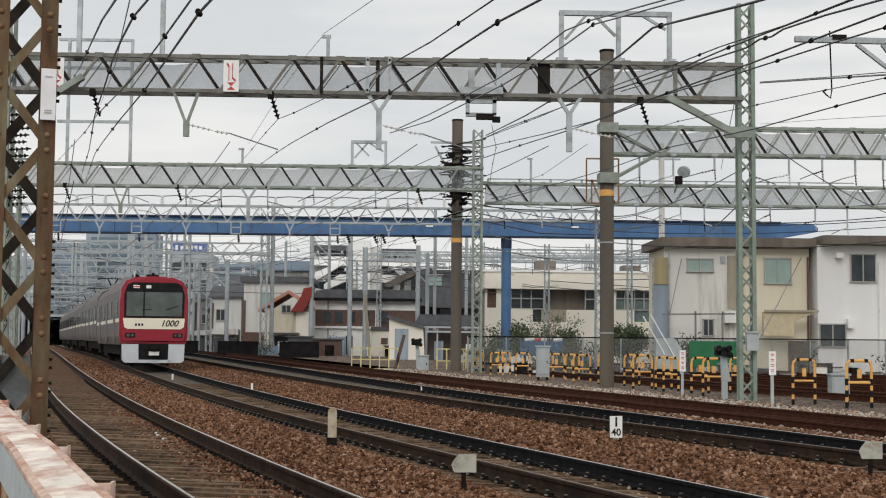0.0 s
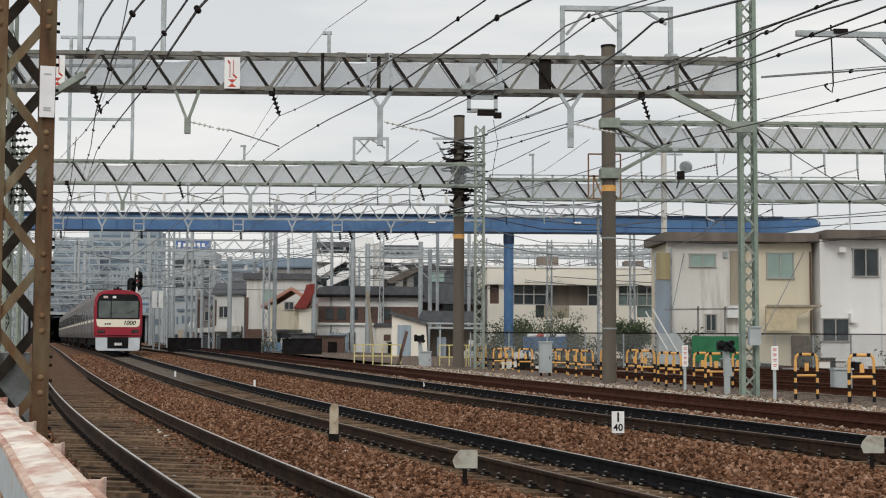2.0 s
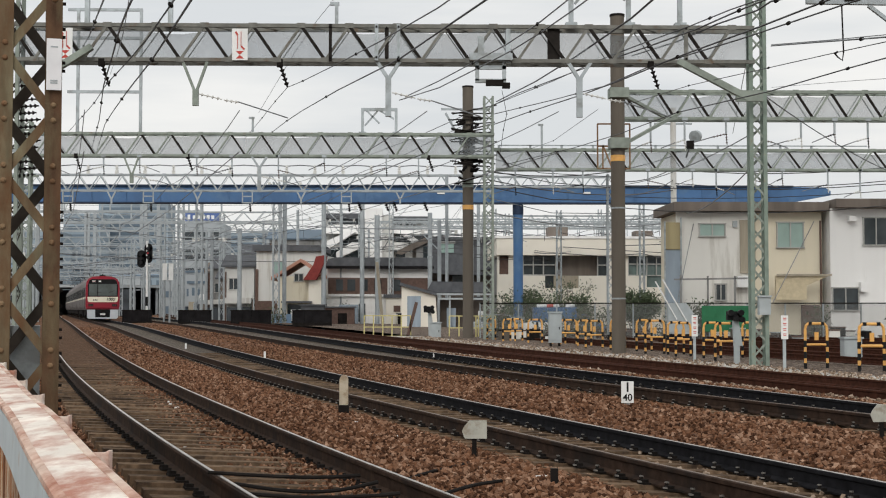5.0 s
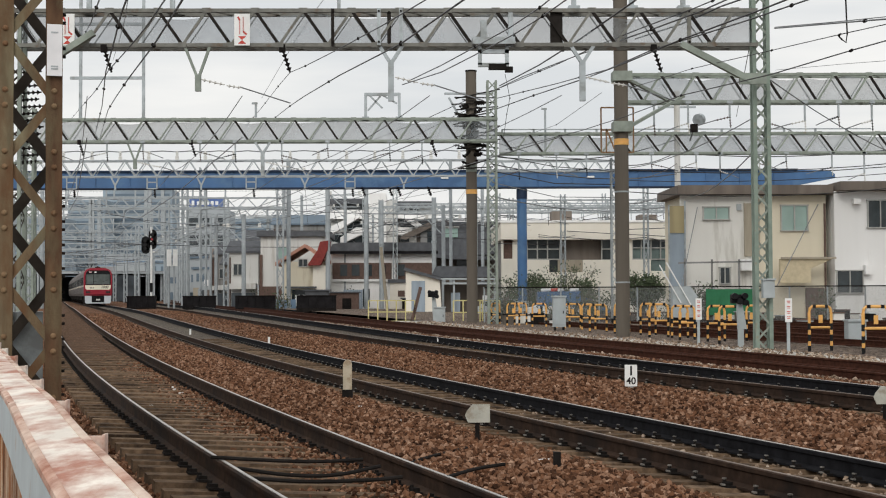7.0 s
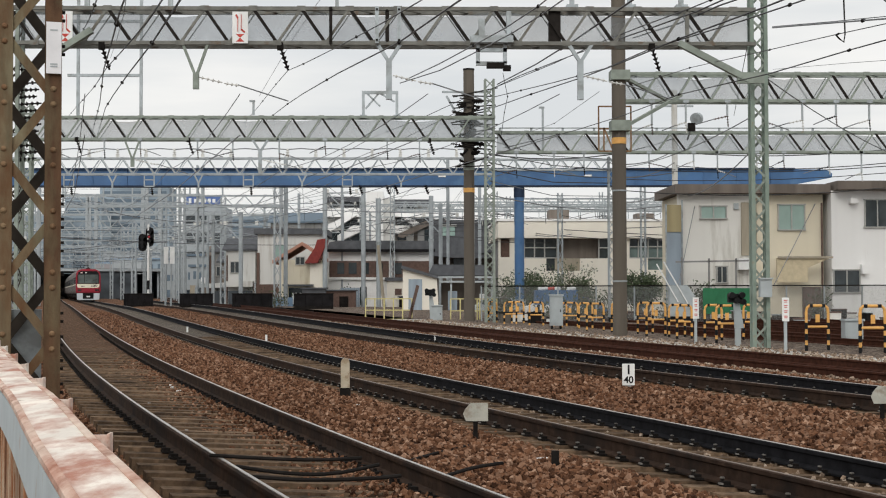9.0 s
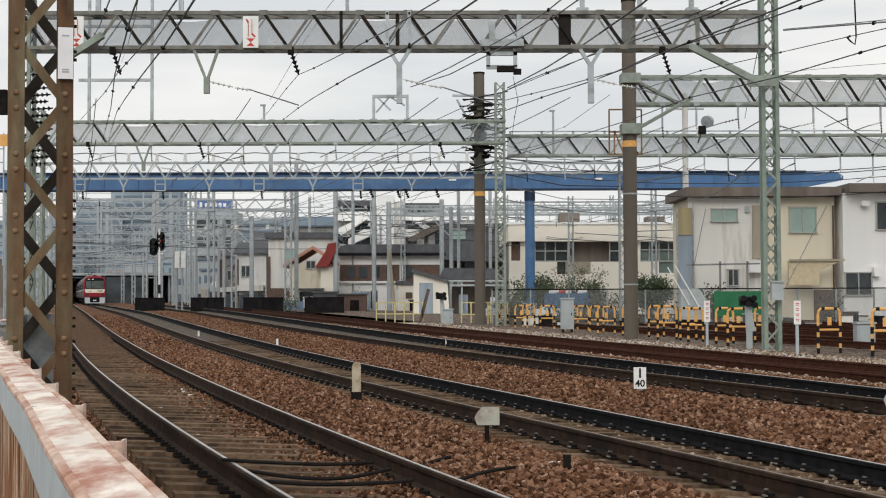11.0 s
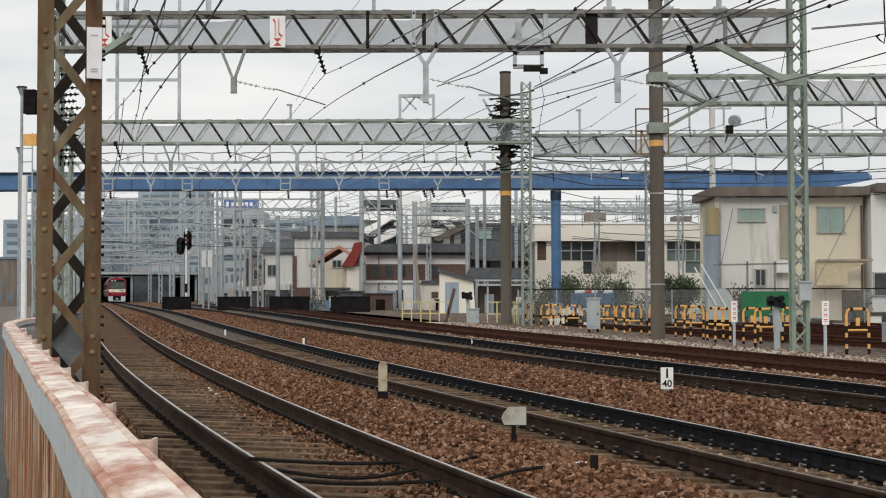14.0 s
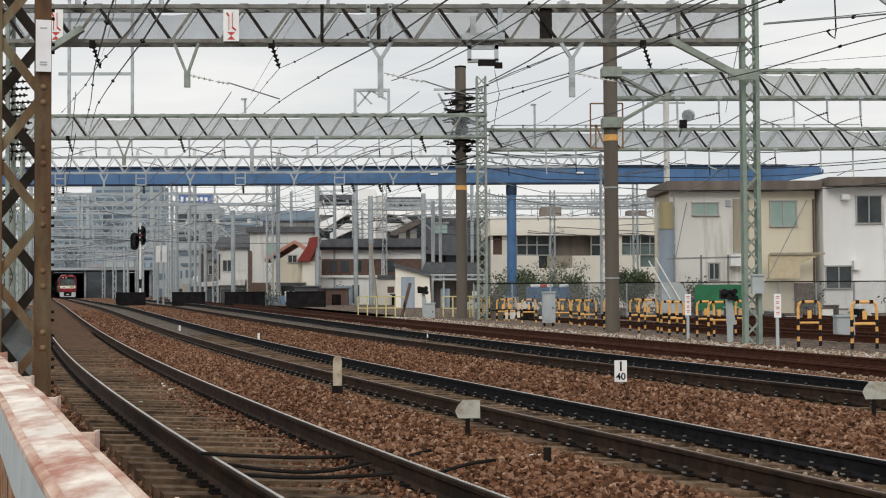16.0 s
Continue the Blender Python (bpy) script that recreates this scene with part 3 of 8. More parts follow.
# ---- lattice steelwork ----
def lattice_mast(name, label, loc, width, depth, z0, z1, pitch, m_leg, m_lace, leg=0.075, category="mast", group=""):
    th = thing(name, label, category, (loc[0], loc[1], z0), group)
    hgt = z1 - z0
    for sx in (-1, 1):
        for sy in (-1, 1):
            part("leg", boxes(((sx * width / 2, sy * depth / 2, hgt / 2), (leg, leg, hgt))), m_leg, th)
    n = max(2, int(hgt / pitch))
    dz = hgt / n
    me_a = mesh_of("lacing_bar", bars(0.012, ((-width / 2, 0, 0), (width / 2, 0, dz)), h=leg * 0.55), m_lace)
    me_b = mesh_of("lacing_bar", bars(0.012, ((width / 2, 0, 0), (-width / 2, 0, dz)), h=leg * 0.55), m_lace)
    for i in range(n):
        for sy in (-1, 1):
            piece("lacing_bar", me_a if (i + (sy > 0)) % 2 else me_b, th, pose(0, sy * (depth / 2 + 0.01), i * dz))
    for sx in (-1, 1):
        bm = bmesh.new()
        for i in range(n):
            s = 1 if (i + (sx > 0)) % 2 else -1
            bar(bm, (sx * width / 2, -s * depth / 2, i * dz), (sx * width / 2, s * depth / 2, (i + 1) * dz), 0.012, leg * 0.5)
        part("side_lacing", bm, m_lace, th)
    part("base_plate", boxes(((0, 0, -0.03), (width + 0.25, depth + 0.25, 0.1))), M_CONC, th)
    return th


def truss_beam(name, label, xa, xb, y, z0, z1, period, m_chord, m_dark, m_light, depth=0.55, chord=0.095, net=True, group="gantry beams", skew=0.0):
    """A trussed gantry beam across the tracks."""
    th = thing(name, label, "gantry", (xa, y, z0), group)
    L, hgt = xb - xa, z1 - z0
    for sy in (0, 1):
        part("bottom_chord", boxes(((L / 2, sy * depth, 0), (L, chord, chord))), m_chord, th)
        part("top_chord", boxes(((L / 2, sy * depth, hgt), (L, chord, chord))), m_chord, th)
    n = int(L / period + 0.01)
    p = period
    w = chord * 0.85
    # falling diagonals take a dark copy of the truss colour, shade included
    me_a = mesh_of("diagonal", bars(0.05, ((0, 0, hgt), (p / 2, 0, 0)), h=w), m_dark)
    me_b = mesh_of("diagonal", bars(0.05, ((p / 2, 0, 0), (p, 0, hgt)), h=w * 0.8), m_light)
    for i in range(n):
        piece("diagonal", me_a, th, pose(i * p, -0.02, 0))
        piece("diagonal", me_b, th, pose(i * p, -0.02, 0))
    bm = bmesh.new()
    for i in range(n):
        bar(bm, (i * p, depth, hgt), (i * p + p / 2, depth, 0), 0.03, w * 0.32)
        bar(bm, (i * p + p / 2, depth, 0), (i * p + p, depth, hgt), 0.03, w * 0.32)
        bar(bm, (i * p, 0, hgt), (i * p + p / 2, depth, hgt), w * 0.7, 0.03)
        bar(bm, (i * p + p / 2, 0, 0), (i * p + p, depth, 0), w * 0.7, 0.03)
    part("rear_lacing", bm, m_light, th)
    bm = bmesh.new()
    for i in range(n + 1):
        box(bm, (i * p, -0.05, hgt), (0.22, 0.02, 0.13))
        if i < n:
            box(bm, (i * p + p / 2, -0.05, 0), (0.22, 0.02, 0.13))
    part("gusset_plate", bm, m_chord, th)
    if net:
        bm = bmesh.new()
        N = 40
        top = [bm.verts.new((L * i / N, depth * 0.6, hgt * (0.9 + 0.09 * math.sin(i * 0.9) * math.cos(i * 0.37)))) for i in range(N + 1)]
        low = [bm.verts.new((L * i / N, depth * 0.6, 0.05)) for i in range(N + 1)]
        for i in range(N):
            bm.faces.new((low[i], low[i + 1], top[i + 1], top[i]))
        part("netting", bm, M_NET, th, "translucent grey netting")
    return th


def insulator(bm, p, q, r=0.06, n=5):
    """A string of sheds between two points."""
    p, q = Vector(p), Vector(q)
    tube(bm, [p, q], r * 0.35, 6)
    for i in range(n):
        c = p.lerp(q, (i + 0.7) / (n + 0.4))
        d = (q - p).normalized() * r * 0.35
        tube(bm, [c - d, c + d], r, 8, r * 0.55)


# ---- gantries ----
YA, YB, YC, YD, YE, YG = 35.0, 58.0, 47.0, 60.0, 84.0, 92.0
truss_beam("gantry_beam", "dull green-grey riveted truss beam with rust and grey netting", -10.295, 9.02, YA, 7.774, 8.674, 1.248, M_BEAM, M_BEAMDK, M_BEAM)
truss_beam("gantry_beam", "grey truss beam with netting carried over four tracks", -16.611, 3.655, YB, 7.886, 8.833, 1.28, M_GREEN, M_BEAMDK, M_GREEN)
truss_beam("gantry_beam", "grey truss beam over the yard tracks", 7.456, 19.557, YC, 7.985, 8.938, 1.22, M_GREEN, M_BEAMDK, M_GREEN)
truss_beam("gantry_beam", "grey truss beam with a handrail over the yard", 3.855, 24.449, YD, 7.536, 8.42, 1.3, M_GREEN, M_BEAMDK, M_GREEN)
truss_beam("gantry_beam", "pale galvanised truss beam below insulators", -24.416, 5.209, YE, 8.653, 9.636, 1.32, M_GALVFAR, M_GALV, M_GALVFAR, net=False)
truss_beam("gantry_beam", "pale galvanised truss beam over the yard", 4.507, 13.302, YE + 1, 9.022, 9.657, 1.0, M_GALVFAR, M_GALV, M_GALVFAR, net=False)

lattice_mast("lattice_mast", "pale green lattice steel mast with rust spots", (9.138, YA + 0.27), 0.36, 0.22, -0.3, 10.345, 0.38, M_LGREEN, M_GREEN, 0.1)
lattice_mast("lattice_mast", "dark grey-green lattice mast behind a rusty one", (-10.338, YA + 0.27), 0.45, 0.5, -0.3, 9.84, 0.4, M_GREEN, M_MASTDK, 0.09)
lattice_mast("lattice_mast", "slim grey-green lattice mast", (3.412, YB + 0.27), 0.36, 0.4, -0.3, 10.496, 0.36, M_GREEN, M_GREEN, 0.09)
lattice_mast("lattice_mast", "slim grey lattice mast in the yard", (9.254, 62.0), 0.3, 0.3, -0.3, 7.517, 0.4, M_GALV, M_GALV, 0.07)
lattice_mast("lattice_mast", "slim grey lattice mast", (-16.407, YB + 0.27), 0.4, 0.4, -0.3, 9.366, 0.36, M_GREEN, M_GREEN, 0.09)
for x_, top_ in ((-6.756, 9.846), (-3.729, 10.193), (-2.526, 8.713), (1.622, 8.922)):
    th = thing("steel_pole", "light grey tubular steel pole", "pole", (x_, 107.0, -0.42), "light steel poles")
    part("shaft", tubes(0.18, [(0, 0, 0), (0, 0, top_ + 0.42)], n=10), M_GALVFAR, th)
    part("collar", tubes(0.22, [(0, 0, top_ - 3.2), (0, 0, top_ - 3.0)], n=10), M_GALV, th)


def concrete_pole(x, y, r, top, bands, label):
    th = thing("concrete_pole", label, "pole", (x, y, -0.42), "tall concrete poles")
    part("shaft", tubes(r, [(0, 0, 0), (0, 0, (top + 0.42) * 0.5), (0, 0, top + 0.42)], n=20), M_CONC, th)
    part("cap", tubes(r * 1.08, [(0, 0, top + 0.40), (0, 0, top + 0.47)], n=20), M_DARK, th)
    for z, h, m in bands:
        part("band", tubes(r + 0.015, [(0, 0, z + 0.42 - h / 2), (0, 0, z + 0.42 + h / 2)], n=20), m, th)
    return th


cp = concrete_pole(6.816, 44.0, 0.23, 10.933, [(6.235, 0.2, M_YEL), (1.661, 0.05, M_GALV), (4.608, 0.05, M_GALV)], "thick brown-grey concrete pole with a yellow band")
for z_, h_ in ((8.366, 0.32), (6.716, 0.34)):
    part("bracket_clamp", boxes(((0.02, -0.05, z_ + 0.42), (0.62, 0.6, h_))), M_GREEN, cp)
part("bracket_arm", bars(0.1, ((0.2, 0.2, 8.366 + 0.42), (2.2, 2.6, 7.888 + 0.42)), ((0.2, 0.2, 6.716 + 0.42), (2.6, 2.7, 8.14 + 0.42))), M_GREEN, cp)
cp = concrete_pole(2.622, 60.5, 0.24, 11.275, [(5.865, 0.2, M_YEL), (6.929, 0.35, M_GREEN)], "dark brown concrete pole loaded with insulators and cable")
bm = bmesh.new()
rr = random.Random(5)
for i in range(58):
    z_ = rr.uniform(7.084, 9.855) + 0.42
    a_ = rr.uniform(0, 6.28)
    d_ = rr.uniform(0.3, 0.95)
    insulator(bm, (0.2 * math.cos(a_), 0.2 * math.sin(a_), z_), (d_ * math.cos(a_), d_ * math.sin(a_), z_ + rr.uniform(-0.3, 0.3)), 0.07, 4)
part("insulator", bm, M_DARK, cp)
for i in range(24):
    bm = bmesh.new()
    z_ = rr.uniform(6.833, 10.107) + 0.42
    bar(bm, (-0.9 + rr.uniform(0, 0.5), -0.3, z_), (1.0 + rr.uniform(-0.3, 0.3), -0.3, z_ + rr.uniform(-0.5, 0.5)), 0.05)
    part("cable_bracket", bm, M_BEAMDK, cp)
part("crossarm", bars(0.09, ((-1.2, 0, 10.284 + 0.42), (1.0, 0, 10.284 + 0.42)), ((-1.0, 0, 10.107 + 0.42), (-0.1, 0, 8.468 + 0.42))), M_GALV, cp)

# knee braces and fittings on the near gantry
kb = thing("knee_brace", "riveted steel knee brace under a gantry beam", "brace", (9.102, 34.7, 7.414))
part("brace_bar", bars(0.16, ((-2.15, 0, 7.734 - 7.414), (-0.35, 0, 6.786 - 7.414)), h=0.16), M_GREEN, kb)
part("brace_plate", boxes(((-0.3, 0, 6.831 - 7.414), (0.7, 0.1, 0.28))), M_GREEN, kb)
kb = thing("knee_brace", "riveted steel knee brace under a gantry beam", "brace", (-9.087, 34.7, 7.438))
part("brace_bar", bars(0.18, ((0.0, 0, 0.0), (0.95, 0, 8.048 - 7.438)), h=0.16), M_GREEN, kb)

# uprights, a dark panel and a pale strut fixed in the near beam
for x_, w_, m_, y_ in ((-0.85, 0.09, M_GALV, 34.85), (-0.281, 0.09, M_GALV, 34.85), (-0.588, 0.1, M_BEAMDK, 35.0), (-2.045, 0.08, M_BEAMDK, 34.9), (3.77, 0.32, M_BEAMDK, 35.1), (7.208, 0.1, M_BEAM, 34.9)):
    th = thing("beam_upright", "steel upright bolted inside a gantry beam", "bracket", (x_, y_, 7.745), "beam uprights")
    h_ = 8.703 - 7.745
    part("plate", boxes(((0, 0, h_ / 2), (w_, 0.06, h_))), m_, th)
    for z_ in (0.08, h_ - 0.08):
        part("bolt", boxes(((0, -0.04, z_), (0.05, 0.03, 0.05))), M_DARK, th)
th = thing("insulator_stack", "stack of small green-grey insulators on a mast", "insulator", (-9.881, 35.2, 4.763))
for i in range(14):
    bm = bmesh.new()
    insulator(bm, (-0.25, 0, 0.18 * i), (0.22 + 0.06 * (i % 3), 0, 0.18 * i + 0.03), 0.06, 4)
    part("insulator", bm, M_DARK, th)
part("rack", bars(0.05, ((-0.25, 0, -0.3), (-0.25, 0, 2.6)), ((-0.5, 0, 0.0), (0.3, 0, 0.0)), ((-0.5, 0, 1.2), (0.3, 0, 1.2))), M_GREEN, th)
for x_ in (-1.658, -1.087, 0.971, -3.485):
    th = thing("hanging_insulator", "dark insulator string below a blue girder", "insulator", (x_, 91.6, 8.48), "hanging insulators")
    bm = bmesh.new()
    insulator(bm, (0, 0, 0.1), (0.25, 0, -0.55), 0.13, 4)
    part("insulator_shed", bm, M_DARK, th)
th = thing("utility_pole", "slim grey concrete utility pole with a crossarm", "pole", (15.303, 78.0, -0.42))
part("shaft", tubes(0.17, [(0, 0, 0), (0, 0, 12.984 + 0.42)], n=12), M_HOLD, th)
part("crossarm", bars(0.1, ((-1.1, 0, 12.062 + 0.42), (1.1, 0, 12.062 + 0.42))), M_GALV, th)

# white plates with red strokes on the near beam
for cx_, w_ in (-4.374, 0.4), (-8.85, 0.36):
    zt = 8.151
    th = thing("warning_plate", "white enamel plate with red strokes on a gantry", "sign", (cx_, 34.86, zt), "beam plates")
    part("plate", boxes(((0, 0, 0), (w_, 0.02, 0.82))), M_WHITE, th)
    part("stroke", bars(0.01, ((-0.11, -0.014, 0.33), (-0.06, -0.014, 0.24)), ((-0.06, -0.014, 0.25), (-0.06, -0.014, -0.12)), ((0.03, -0.014, 0.33), (0.03, -0.014, -0.05)), ((0.03, -0.014, -0.05), (0.12, -0.014, -0.13)), h=0.045), M_RED, th)
    bm = bmesh.new()
    for s in (-1, 1):
        v = [bm.verts.new(c) for c in ((-0.11, -0.013, -0.27 + s * 0.1), (0.11, -0.013, -0.27 + s * 0.1), (0, -0.013, -0.27))]
        bm.faces.new(v)
    part("hourglass_mark", bm, M_RED, th)


def drop_bracket(x, y, ztop, kind):
    """Registration bracket hanging under a beam."""
    th = thing("registration_bracket", "galvanised bracket hanging below a gantry beam", "bracket", (x, y, ztop), "registration brackets")
    if kind == "v":
        part("strut", bars(0.07, ((-0.32, 0, 0), (0.02, 0, -0.85)), ((0.32, 0, 0), (0.02, 0, -0.85))), M_GREEN, th)
        part("stem", boxes(((0.02, 0, -0.95), (0.15, 0.12, 0.42))), M_GREEN, th)
        z = -0.85
    else:
        part("strut", bars(0.09, ((-0.32, 0, 0.1), (0, 0, -0.4)), ((0.32, 0, 0.1), (0, 0, -0.4))), M_GALV, th)
        part("stem", boxes(((0, 0, -0.85), (0.15, 0.14, 1.05))), M_GALV, th)
        z = -0.75
    bm = bmesh.new()
    insulator(bm, (0.1, 0, z), (0.7, 0, z - 0.14), 0.05, 4)
    insulator(bm, (0.75, 0, z - 0.16), (1.15, 0, z - 0.22), 0.05, 3)
    part("insulator", bm, M_INSULW, th)
    part("steady_arm", tubes(0.018, [(1.1, 0, z - 0.2), (2.4, 0, z - 0.62)]), M_WIREG, th)
    return th


drop_bracket(-5.545, YA, 7.736, "v")
drop_bracket(-0.544, YA, 7.686, "y")
drop_bracket(4.43, YA, 7.68, "y")
drop_bracket(-11.872, YB, 7.855, "v")
drop_bracket(-6.42, YB, 7.743, "y")
for px_, yy, zz in ((-7.948, 35.0, 7.694), (-3.354, 35.0, 7.689), (6.295, 35.0, 7.678), (-14.22, 58.0, 7.861), (-9.473, 58.0, 7.848), (0.82, 58.0, 7.821)):
    th = thing("hanging_insulator", "dark ribbed insulator string under a gantry beam", "insulator", (px_, yy, zz), "hanging insulators")
    bm = bmesh.new()
    insulator(bm, (0, 0, 0.0), (0.2, 0, -0.62), 0.075, 5)
    part("insulator_shed", bm, M_DARK, th)
    part("hook", boxes(((0, 0, 0), (0.16, 0.1, 0.2))), M_DARK, th)

# galvanised equipment frames on and under the near beam
th = thing("equipment_cradle", "galvanised cradle clamped to a gantry beam", "bracket", (2.21, 34.9, 7.532))
part("frame", bars(0.1, ((-0.45, 0, 0.25), (-0.45, 0, -0.3)), ((0.25, 0, 0.3), (0.25, 0, -0.3)), ((-0.5, 0, 0.05), (0.3, 0, 0.05)), ((-0.5, 0, -0.3), (0.3, 0, -0.3)), ((-0.5, 0, 0.28), (0.45, 0, 0.28))), M_GALV, th)
part("clamp", boxes(((-0.1, -0.1, 0.3), (1.1, 0.3, 0.18)), ((-0.35, 0, 0.55), (0.16, 0.2, 0.6)), ((0.35, 0, 0.6), (0.12, 0.2, 0.9))), M_GALV, th)
part("hanger", boxes(((0.0, 0, -0.35), (0.45, 0.2, 0.14)), ((0.3, 0, -0.42), (0.2, 0.15, 0.14))), M_DARK, th)
for xs_, y_, zb, zt, nm in (((4.255, 5.772, 7.132), 35.3, 8.791, 10.057, "a"), ((-14.25, -11.56), 58.3, 8.85, 14.25, "b"), ((-8.4, -6.24), 35.3, 8.72, 12.2, "d"), ((-2.023, -0.575), 58.3, 8.901, 9.93, "c")):
    th = thing("rooftop_frame", "blue-grey steel frame standing on a gantry beam", "frame", (xs_[0], y_, zb), "frames on beams")
    h_ = zt - zb
    for xx in xs_:
        part("post", boxes(((xx - xs_[0], 0, h_ / 2), (0.12, 0.12, h_))), M_GALV, th)
    w_ = xs_[-1] - xs_[0]
    if nm == "b":
        for zz in (14.22, 12.99, 11.88, 10.66):
            part("crossbar", boxes(((w_ / 2 - 0.2, 0, zz - zb), (w_ + 0.5, 0.1, 0.12))), M_GALV, th)
    else:
        part("crossbar", boxes(((w_ / 2, 0, h_), (w_ + 0.12, 0.13, 0.13))), M_GALV, th)
        part("strut", bars(0.07, ((0.1, 0, h_ - 0.7), (0.7, 0, h_)), ((w_ - 0.1, 0, h_ - 0.4), (w_ - 0.7, 0, h_ - 0.05)), ((w_ / 2, 0, h_ - 0.6), (w_ / 2 - 0.6, 0, h_))), M_GALV, th)
    part("foot", boxes(*[((xx - xs_[0], 0, 0.0), (0.3, 0.3, 0.1)) for xx in xs_]), M_GALV, th)
for x_, yb, zb, zt in ((-1.901, 35.2, 8.732, 9.299), (-6.732, 58.2, 8.933, 9.54), (5.913, 60.2, 7.553, 9.545)):
    th = thing("finial_post", "thin grey steel post rising from a gantry", "post", (x_, yb, zb), "thin posts")
    part("post", boxes(((0, 0, (zt - zb) / 2), (0.09, 0.09, zt - zb))), M_GALV, th)
    part("cap", boxes(((-0.05, 0, zt - zb), (0.24, 0.1, 0.08))), M_GALV, th)

# rust-red cage, loudhailer lamp and handrail on the yard beam
th = thing("steel_cage", "rust-red steel cage around a pole", "cage", (8.587, 57, 7.257))
part("cage_frame", bars(0.06, ((-0.62, 0, 0), (-0.62, 0, 1.9)), ((0.75, 0, 0), (0.75, 0, 1.9)), ((-0.62, 0, 1.9), (0.75, 0, 1.9)), ((-0.62, 0, 0), (0.75, 0, 0)), ((-0.4, 0, 0), (-0.4, 0, 1.0)), ((0.0, 0, 0), (-0.4, 0, 1.0)), ((-0.62, 0, 0.95), (0.75, 0, 0.95))), M_RUSTDEEP, th)
th = thing("dish_lamp", "grey round floodlight on a gantry beam", "lamp", (12.528, 59, 8.822))
part("dish", tubes(0.26, [(-0.04, -0.1, 0.05), (0.1, 0.1, 0.1)], n=16), M_GALV, th)
part("housing", boxes(((-0.2, 0, -0.3), (0.3, 0.25, 0.35))), M_DARK, th)
part("stem", bars(0.06, ((-0.15, 0, -0.1), (-0.2, 0.9, -0.75))), M_GALV, th)
th = thing("handrail", "thin grey handrail along a gantry beam", "handrail", (3.98, 60.0, 8.42))
part("rail", bars(0.05, ((0, 0, 0.18), (16.5, 0, 0.18))), M_GALV, th)
part("stanchion", boxes(*[((i * 1.4, 0, 0.09), (0.1, 0.05, 0.2)) for i in range(12)]), M_GALV, th)

# white insulators on the far beam
bm = bmesh.new()
th = thing("insulator_row", "row of white post insulators carrying feeder cable", "insulator", (-23.378, 84.2, 9.636))
box(bm, (0, 0, 0.12), (0.2, 0.15, 0.3))
insulator(bm, (0, 0, 0.2), (0, 0, 0.62), 0.12, 3)
me_in = mesh_of("insulator", bm, M_INSULW)
for i in range(16):
    piece("insulator", me_in, th, pose(i * 1.75, 0, 0))
part("feeder", tubes(0.035, [(i * 0.875 - 0.9, 0, 0.62 - (0.06 if i % 2 else 0)) for i in range(34)]), M_WIREG, th)

# light frames and struts hanging below the far beam
for x_, v_ in ((-21.023, 0), (-16.096, 0), (-10.007, 0), (-3.9, 0), (-18.353, 1), (-13.072, 1), (-6.694, 1), (-0.577, 1)):
    th = thing("hanger_frame", "small pale steel frame hung below a beam", "bracket", (x_, 83.8, 8.629), "hanger frames")
    if v_:
        part("strut", bars(0.09, ((-0.3, 0, 0.05), (0, 0, -0.55)), ((0.3, 0, 0.05), (0, 0, -0.55))), M_GALVFAR, th)
        part("stem", bars(0.1, ((0, 0, -0.5), (0, 0, -0.85))), M_GALVFAR, th)
    else:
        part("frame", bars(0.07, ((-0.3, 0, 0.05), (-0.3, 0, -0.75)), ((0.3, 0, 0.05), (0.3, 0, -0.75)), ((-0.3, 0, -0.35), (0.3, 0, -0.35)), ((-0.3, 0, -0.75), (0.3, 0, -0.75))), M_GALVFAR, th)
        bm = bmesh.new()
        insulator(bm, (0.15, 0, -0.75), (0.2, 0, -1.3), 0.1, 4)
        part("insulator", bm, M_DARK, th)

# ---- blue girder bridge over the yard ----
th = thing("blue_girder", "long blue painted steel girder spanning the tracks", "girder", (-33.93, YG, 8.545))
L_ = 26.183 - -33.93
gh = 9.621 - 8.545
part("web", boxes(((L_ / 2, 0, gh / 2), (L_, 0.5, gh))), M_BLUE, th)
part("top_flange", boxes(((L_ / 2, 0, gh + 0.05), (L_, 0.9, 0.1))), M_NAVY, th)
part("bottom_flange", boxes(((L_ / 2, 0, -0.04), (L_, 0.9, 0.09))), M_NAVY, th)
bm = bmesh.new()
prism(bm, [(L_, 0.05), (L_ + 2.6, gh * 0.5), (L_ + 2.6, gh * 0.75), (L_ + 2.2, gh), (L_, gh + 0.02)], -0.25, 0.25)
part("tapered_end", bm, M_BLUE, th)
me_st = mesh_of("stiffener", boxes(((0, -0.29, gh / 2), (0.06, 0.07, gh))), M_BLUE)
for i in range(26):
    piece("stiffener", me_st, th, pose(1.0 + i * 2.3, 0, 0))
part("light_strip", boxes(*[((L_ * f, -0.3, gh * 0.6), (0.5, 0.05, 0.16)) for f in (0.6, 0.765)]), M_WHITE, th)
th = thing("blue_column", "blue painted round steel column under a girder", "column", (7.391, YG, -0.42))
ch = 8.49 + 0.42
part("shaft", tubes(0.33, [(0, 0, 1.2), (0, 0, ch)], n=18), M_BLUE, th)
part("footing", boxes(((0, 0, 0.6), (0.8, 0.8, 1.25))), M_BOX, th)
part("collar", tubes(0.37, [(0, 0, ch - 0.75), (0, 0, ch - 0.1)], n=18), M_NAVY, th)

